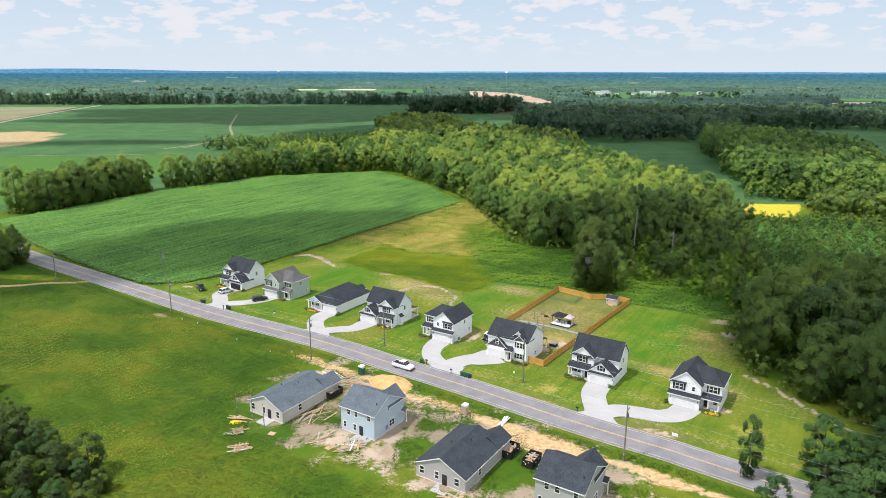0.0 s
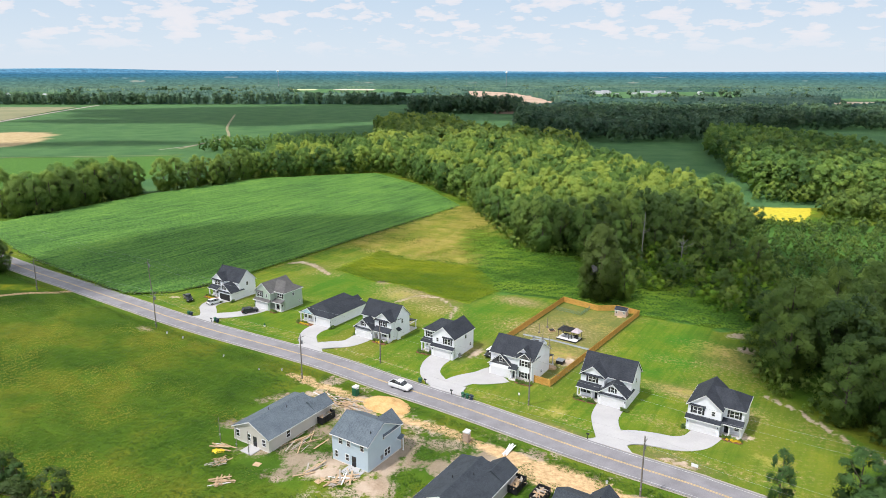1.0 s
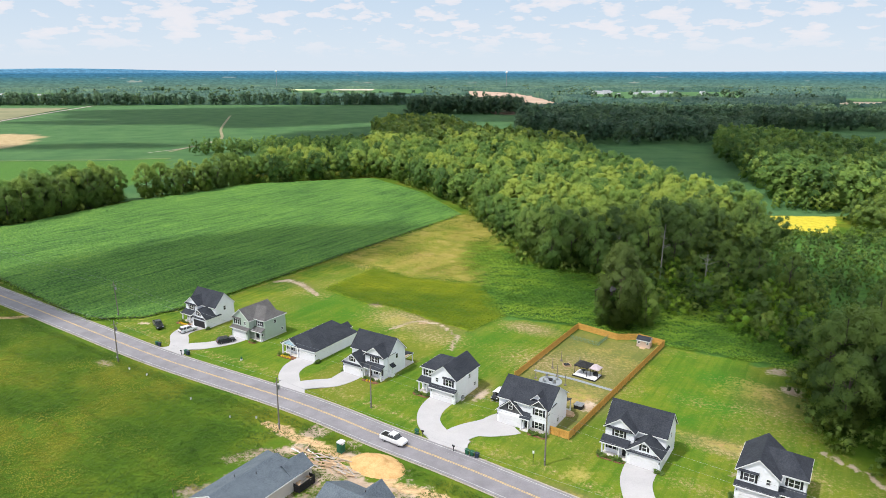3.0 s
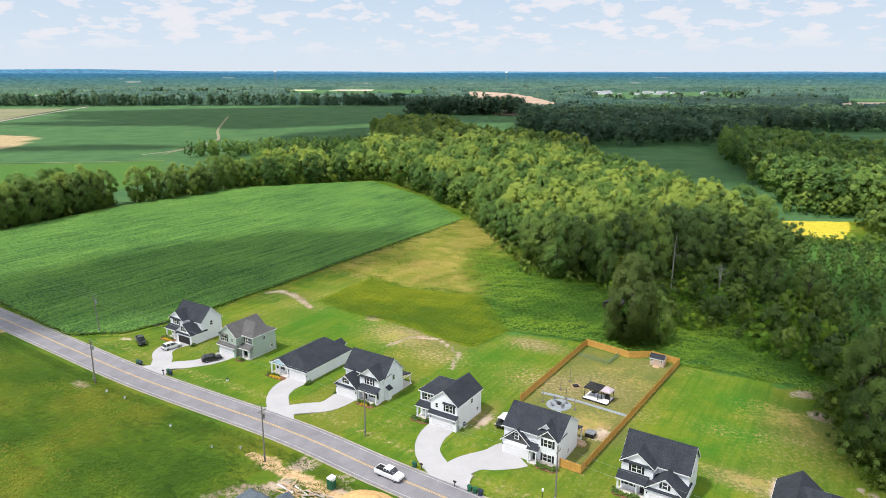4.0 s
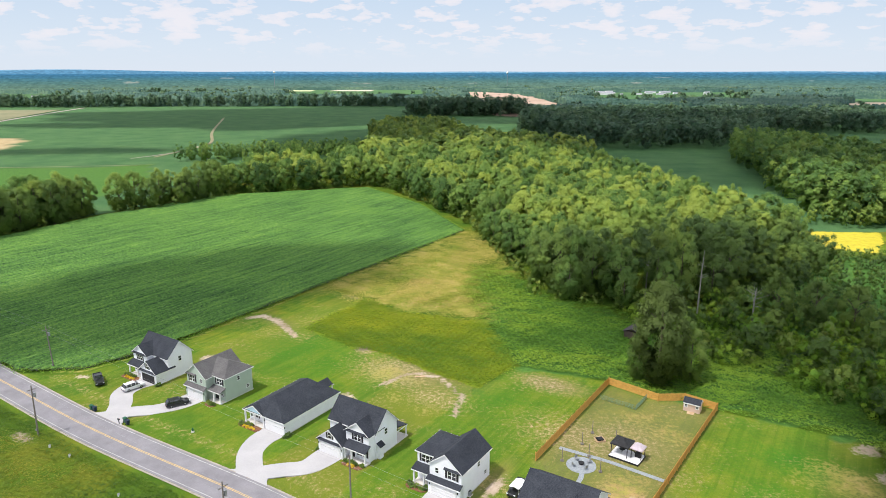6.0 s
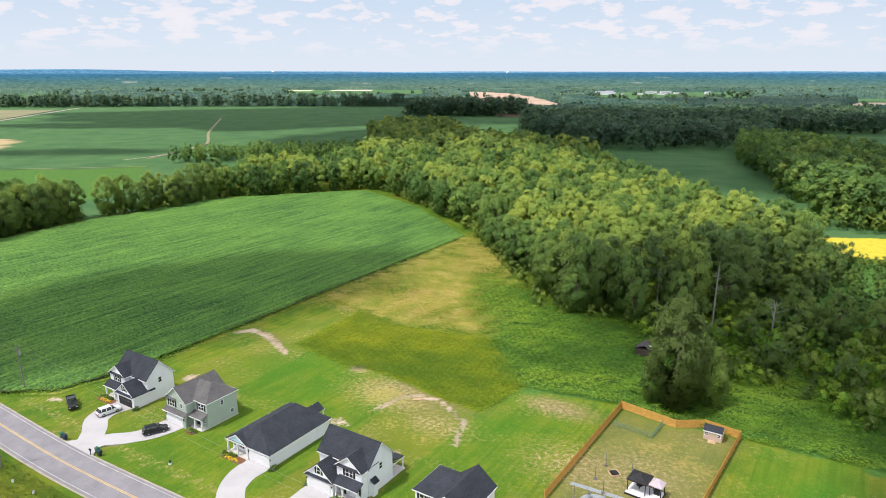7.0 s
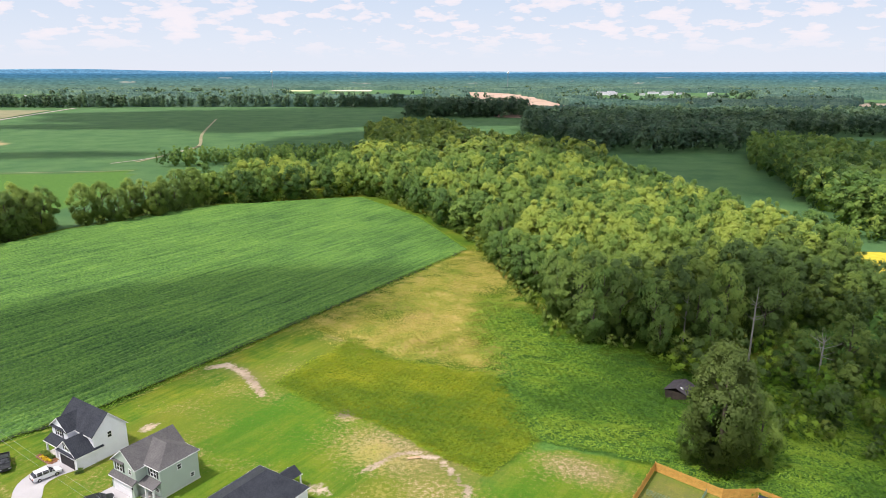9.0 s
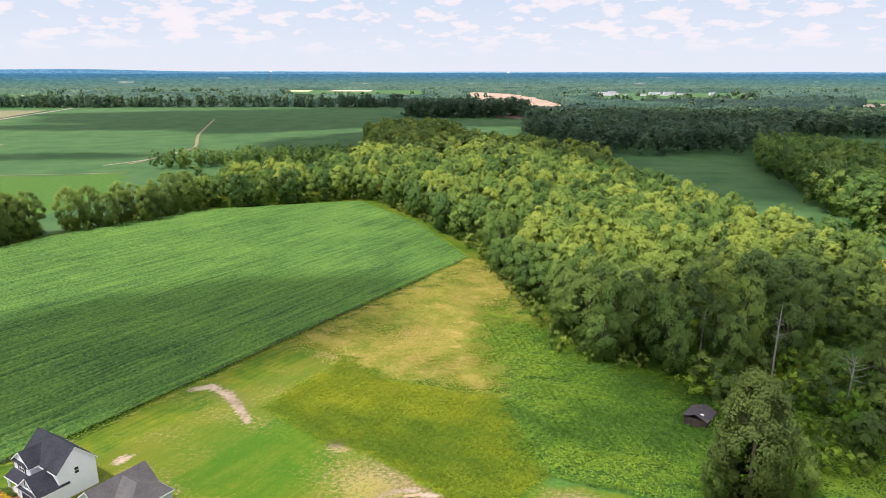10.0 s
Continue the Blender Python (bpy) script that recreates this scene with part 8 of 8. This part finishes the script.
undergrowth()
SCRUB = [(54, 257), (66, 264), (84, 268), (98, 256), (112, 234), (114, 206), (100, 186), (88, 187), (80, 204), (66, 226), (56, 244)]
scrub = with_height(spots(SCRUB, 5.0, 81), 2.0, 7.0, 82)
scrub = [p for p in scrub if math.hypot(p[0] - 76.5, p[1] - 256) > 3.5]
stuff_trees("scrub", scrub[::2], VINE, 9, 60, 0.5, 1.1, "vine-covered bushes at the foot of the wood", 83, 0.55)
stuff_trees("scrub", [(x, y, h * 1.4) for x, y, h in scrub[1::2]], LEAF_DARK, 11, 60, 0.45, 1.1, "young broadleaf trees at the foot of the wood", 84, 0.42)


# ---------------------------------------------------------------- distance
def far_buildings():
    rs = random.Random(8)
    proto = None
    for k in range(34):
        if k < 22:
            x, y = rs.uniform(480, 900), rs.uniform(2200, 2450)
        elif k < 28:
            x, y = rs.uniform(230, 480), rs.uniform(2350, 2600)
        else:
            x, y = -rs.uniform(950, 1500), rs.uniform(1750, 2300)
        if proto is None:
            o = proto = thing("distant_building", pose(x, y, 0, 0, 0, 20), "white distant building among trees and fields", "building", "distant buildings")
            gable_walls(o, -14, 14, -6, 6, 5, 8, TRIM, "x")
            gable_roof(o, -14, 14, -6, 6, 5, 8, METAL, "x")
        else:
            s = rs.uniform(0.4, 0.9)
            copy_thing(proto, pose(x, y, 0, 0, 0, rs.uniform(-25, 25)) @ Matrix.Diagonal((s * rs.choice((1, 1, 1.8)), s, s * 1.2, 1)))


far_buildings()


def water_tower(x, y, h):
    o = thing("water_tower", pose(x, y, 0), "white water tower on a slim stem far away", "water tower", "water towers")
    part("stem", cyl(bmesh.new(), 0, 0, -1, h - 4, 1.3, 0.7, 12), METAL, o)
    bm = bmesh.new()
    bmesh.ops.create_uvsphere(bm, u_segments=16, v_segments=10, radius=5.0, matrix=Matrix.Translation((0, 0, h - 4)) @ Matrix.Diagonal((1, 1, 0.8, 1)))
    part("tank", bm, TRIM, o)


water_tower(-671, 2830, 76)
water_tower(262, 2850, 72)


def backdrop():
    """Glowing wooded ridges towards the horizon, haze painted in bluer the farther they lie."""
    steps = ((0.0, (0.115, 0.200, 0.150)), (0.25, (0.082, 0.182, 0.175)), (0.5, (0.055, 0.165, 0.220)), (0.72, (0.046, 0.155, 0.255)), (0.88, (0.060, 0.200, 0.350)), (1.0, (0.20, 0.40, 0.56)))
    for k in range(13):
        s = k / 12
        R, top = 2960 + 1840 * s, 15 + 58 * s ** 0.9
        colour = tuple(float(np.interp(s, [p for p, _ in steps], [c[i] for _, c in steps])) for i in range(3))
        rs = np.random.RandomState(200 + k)
        a = np.radians(np.linspace(-62, 62, 1100))
        ph = rs.uniform(0, 6.28, 8)
        h = top + sum((5.0 / (i + 1.5)) * np.sin(a * (9 + 11 * i) + ph[i]) for i in range(5)) * 0.42 + rs.uniform(-2.2, 2.2, len(a)) * (1.0 - 0.85 * s)
        if k >= 11:
            h = h + 16 * np.clip((-np.degrees(a) - 4) / 26, 0, 1) ** 1.3 * (1.0 + 0.3 * np.sin(a * 24))
        n = len(a)
        v = [(R * math.sin(t), R * math.cos(t), -4) for t in a] + [(R * math.sin(t), R * math.cos(t), z) for t, z in zip(a, h)]
        f = [(i, i + 1, n + i + 1, n + i) for i in range(n - 1)]

        def make(t, b, colour=colour, k=k):
            co = world_co(t)
            st = t.nodes.new("ShaderNodeMapping")
            st.inputs["Scale"].default_value = (1, 1, 3)
            t.links.new(co, st.inputs[0])
            nz = noise_at(t, st.outputs[0], 0.045, 5.0, 0.8)
            fields = ramp(t, [(0.66, 0.0), (0.70, 1.0)], noise_at(t, st.outputs[0], 0.0042, 3.0, 0.5))
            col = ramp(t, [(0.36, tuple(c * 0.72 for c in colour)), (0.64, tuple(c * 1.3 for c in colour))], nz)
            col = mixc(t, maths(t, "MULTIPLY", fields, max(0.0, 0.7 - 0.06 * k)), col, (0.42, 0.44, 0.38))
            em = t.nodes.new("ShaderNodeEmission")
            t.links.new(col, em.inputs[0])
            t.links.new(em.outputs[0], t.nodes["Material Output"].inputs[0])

        name = "backdrop"
        tagged(new(name, mesh_from(name, v, f, material("hazy_blue_distance_%d" % k, make))), "wooded ridge far off below the horizon, glowing in painted blue haze", "backdrop", kind="structure")


backdrop()


def clouds():
    """Fair-weather clouds overhead, whose shadows lie on the fields and woods."""
    rs = random.Random(31)
    for gx, gy, rx, ry, deg, alt in ((-94, 271, 96, 37, 40, 260), (98, 254, 50, 40, 0, 260), (115, 150, 38, 64, 0, 260), (312, 745, 262, 290, 8, 620), (-170, 1240, 430, 270, 0, 600), (-360, 690, 110, 26, 8, 400), (-50, 790, 125, 145, 0, 450), (-480, 1010, 130, 50, 0, 500), (900, 1500, 420, 240, 0, 800)):
        c = Vector((gx, gy, 0)) + to_sun * (alt / to_sun.z)
        bm = bmesh.new()
        bmesh.ops.create_icosphere(bm, subdivisions=4, radius=1.0)
        sd = Vector((rs.uniform(0, 50), rs.uniform(0, 50), 0))
        for v in bm.verts:
            n = noise.fractal(v.co * 1.6 + sd, 0.8, 2.1, 4)
            v.co *= 1 + 0.38 * n
            v.co = Vector((v.co.x * rx, v.co.y * ry, v.co.z * min(rx, ry) * 0.35))
        for f in bm.faces:
            f.smooth = True
        o = thing("cloud", Matrix.Translation(c) @ pose(0, 0, 0, 0, 0, deg), "white fair-weather cloud high over the fields", "cloud", "clouds")
        part("puff", bm, CLOUD, o)


clouds()
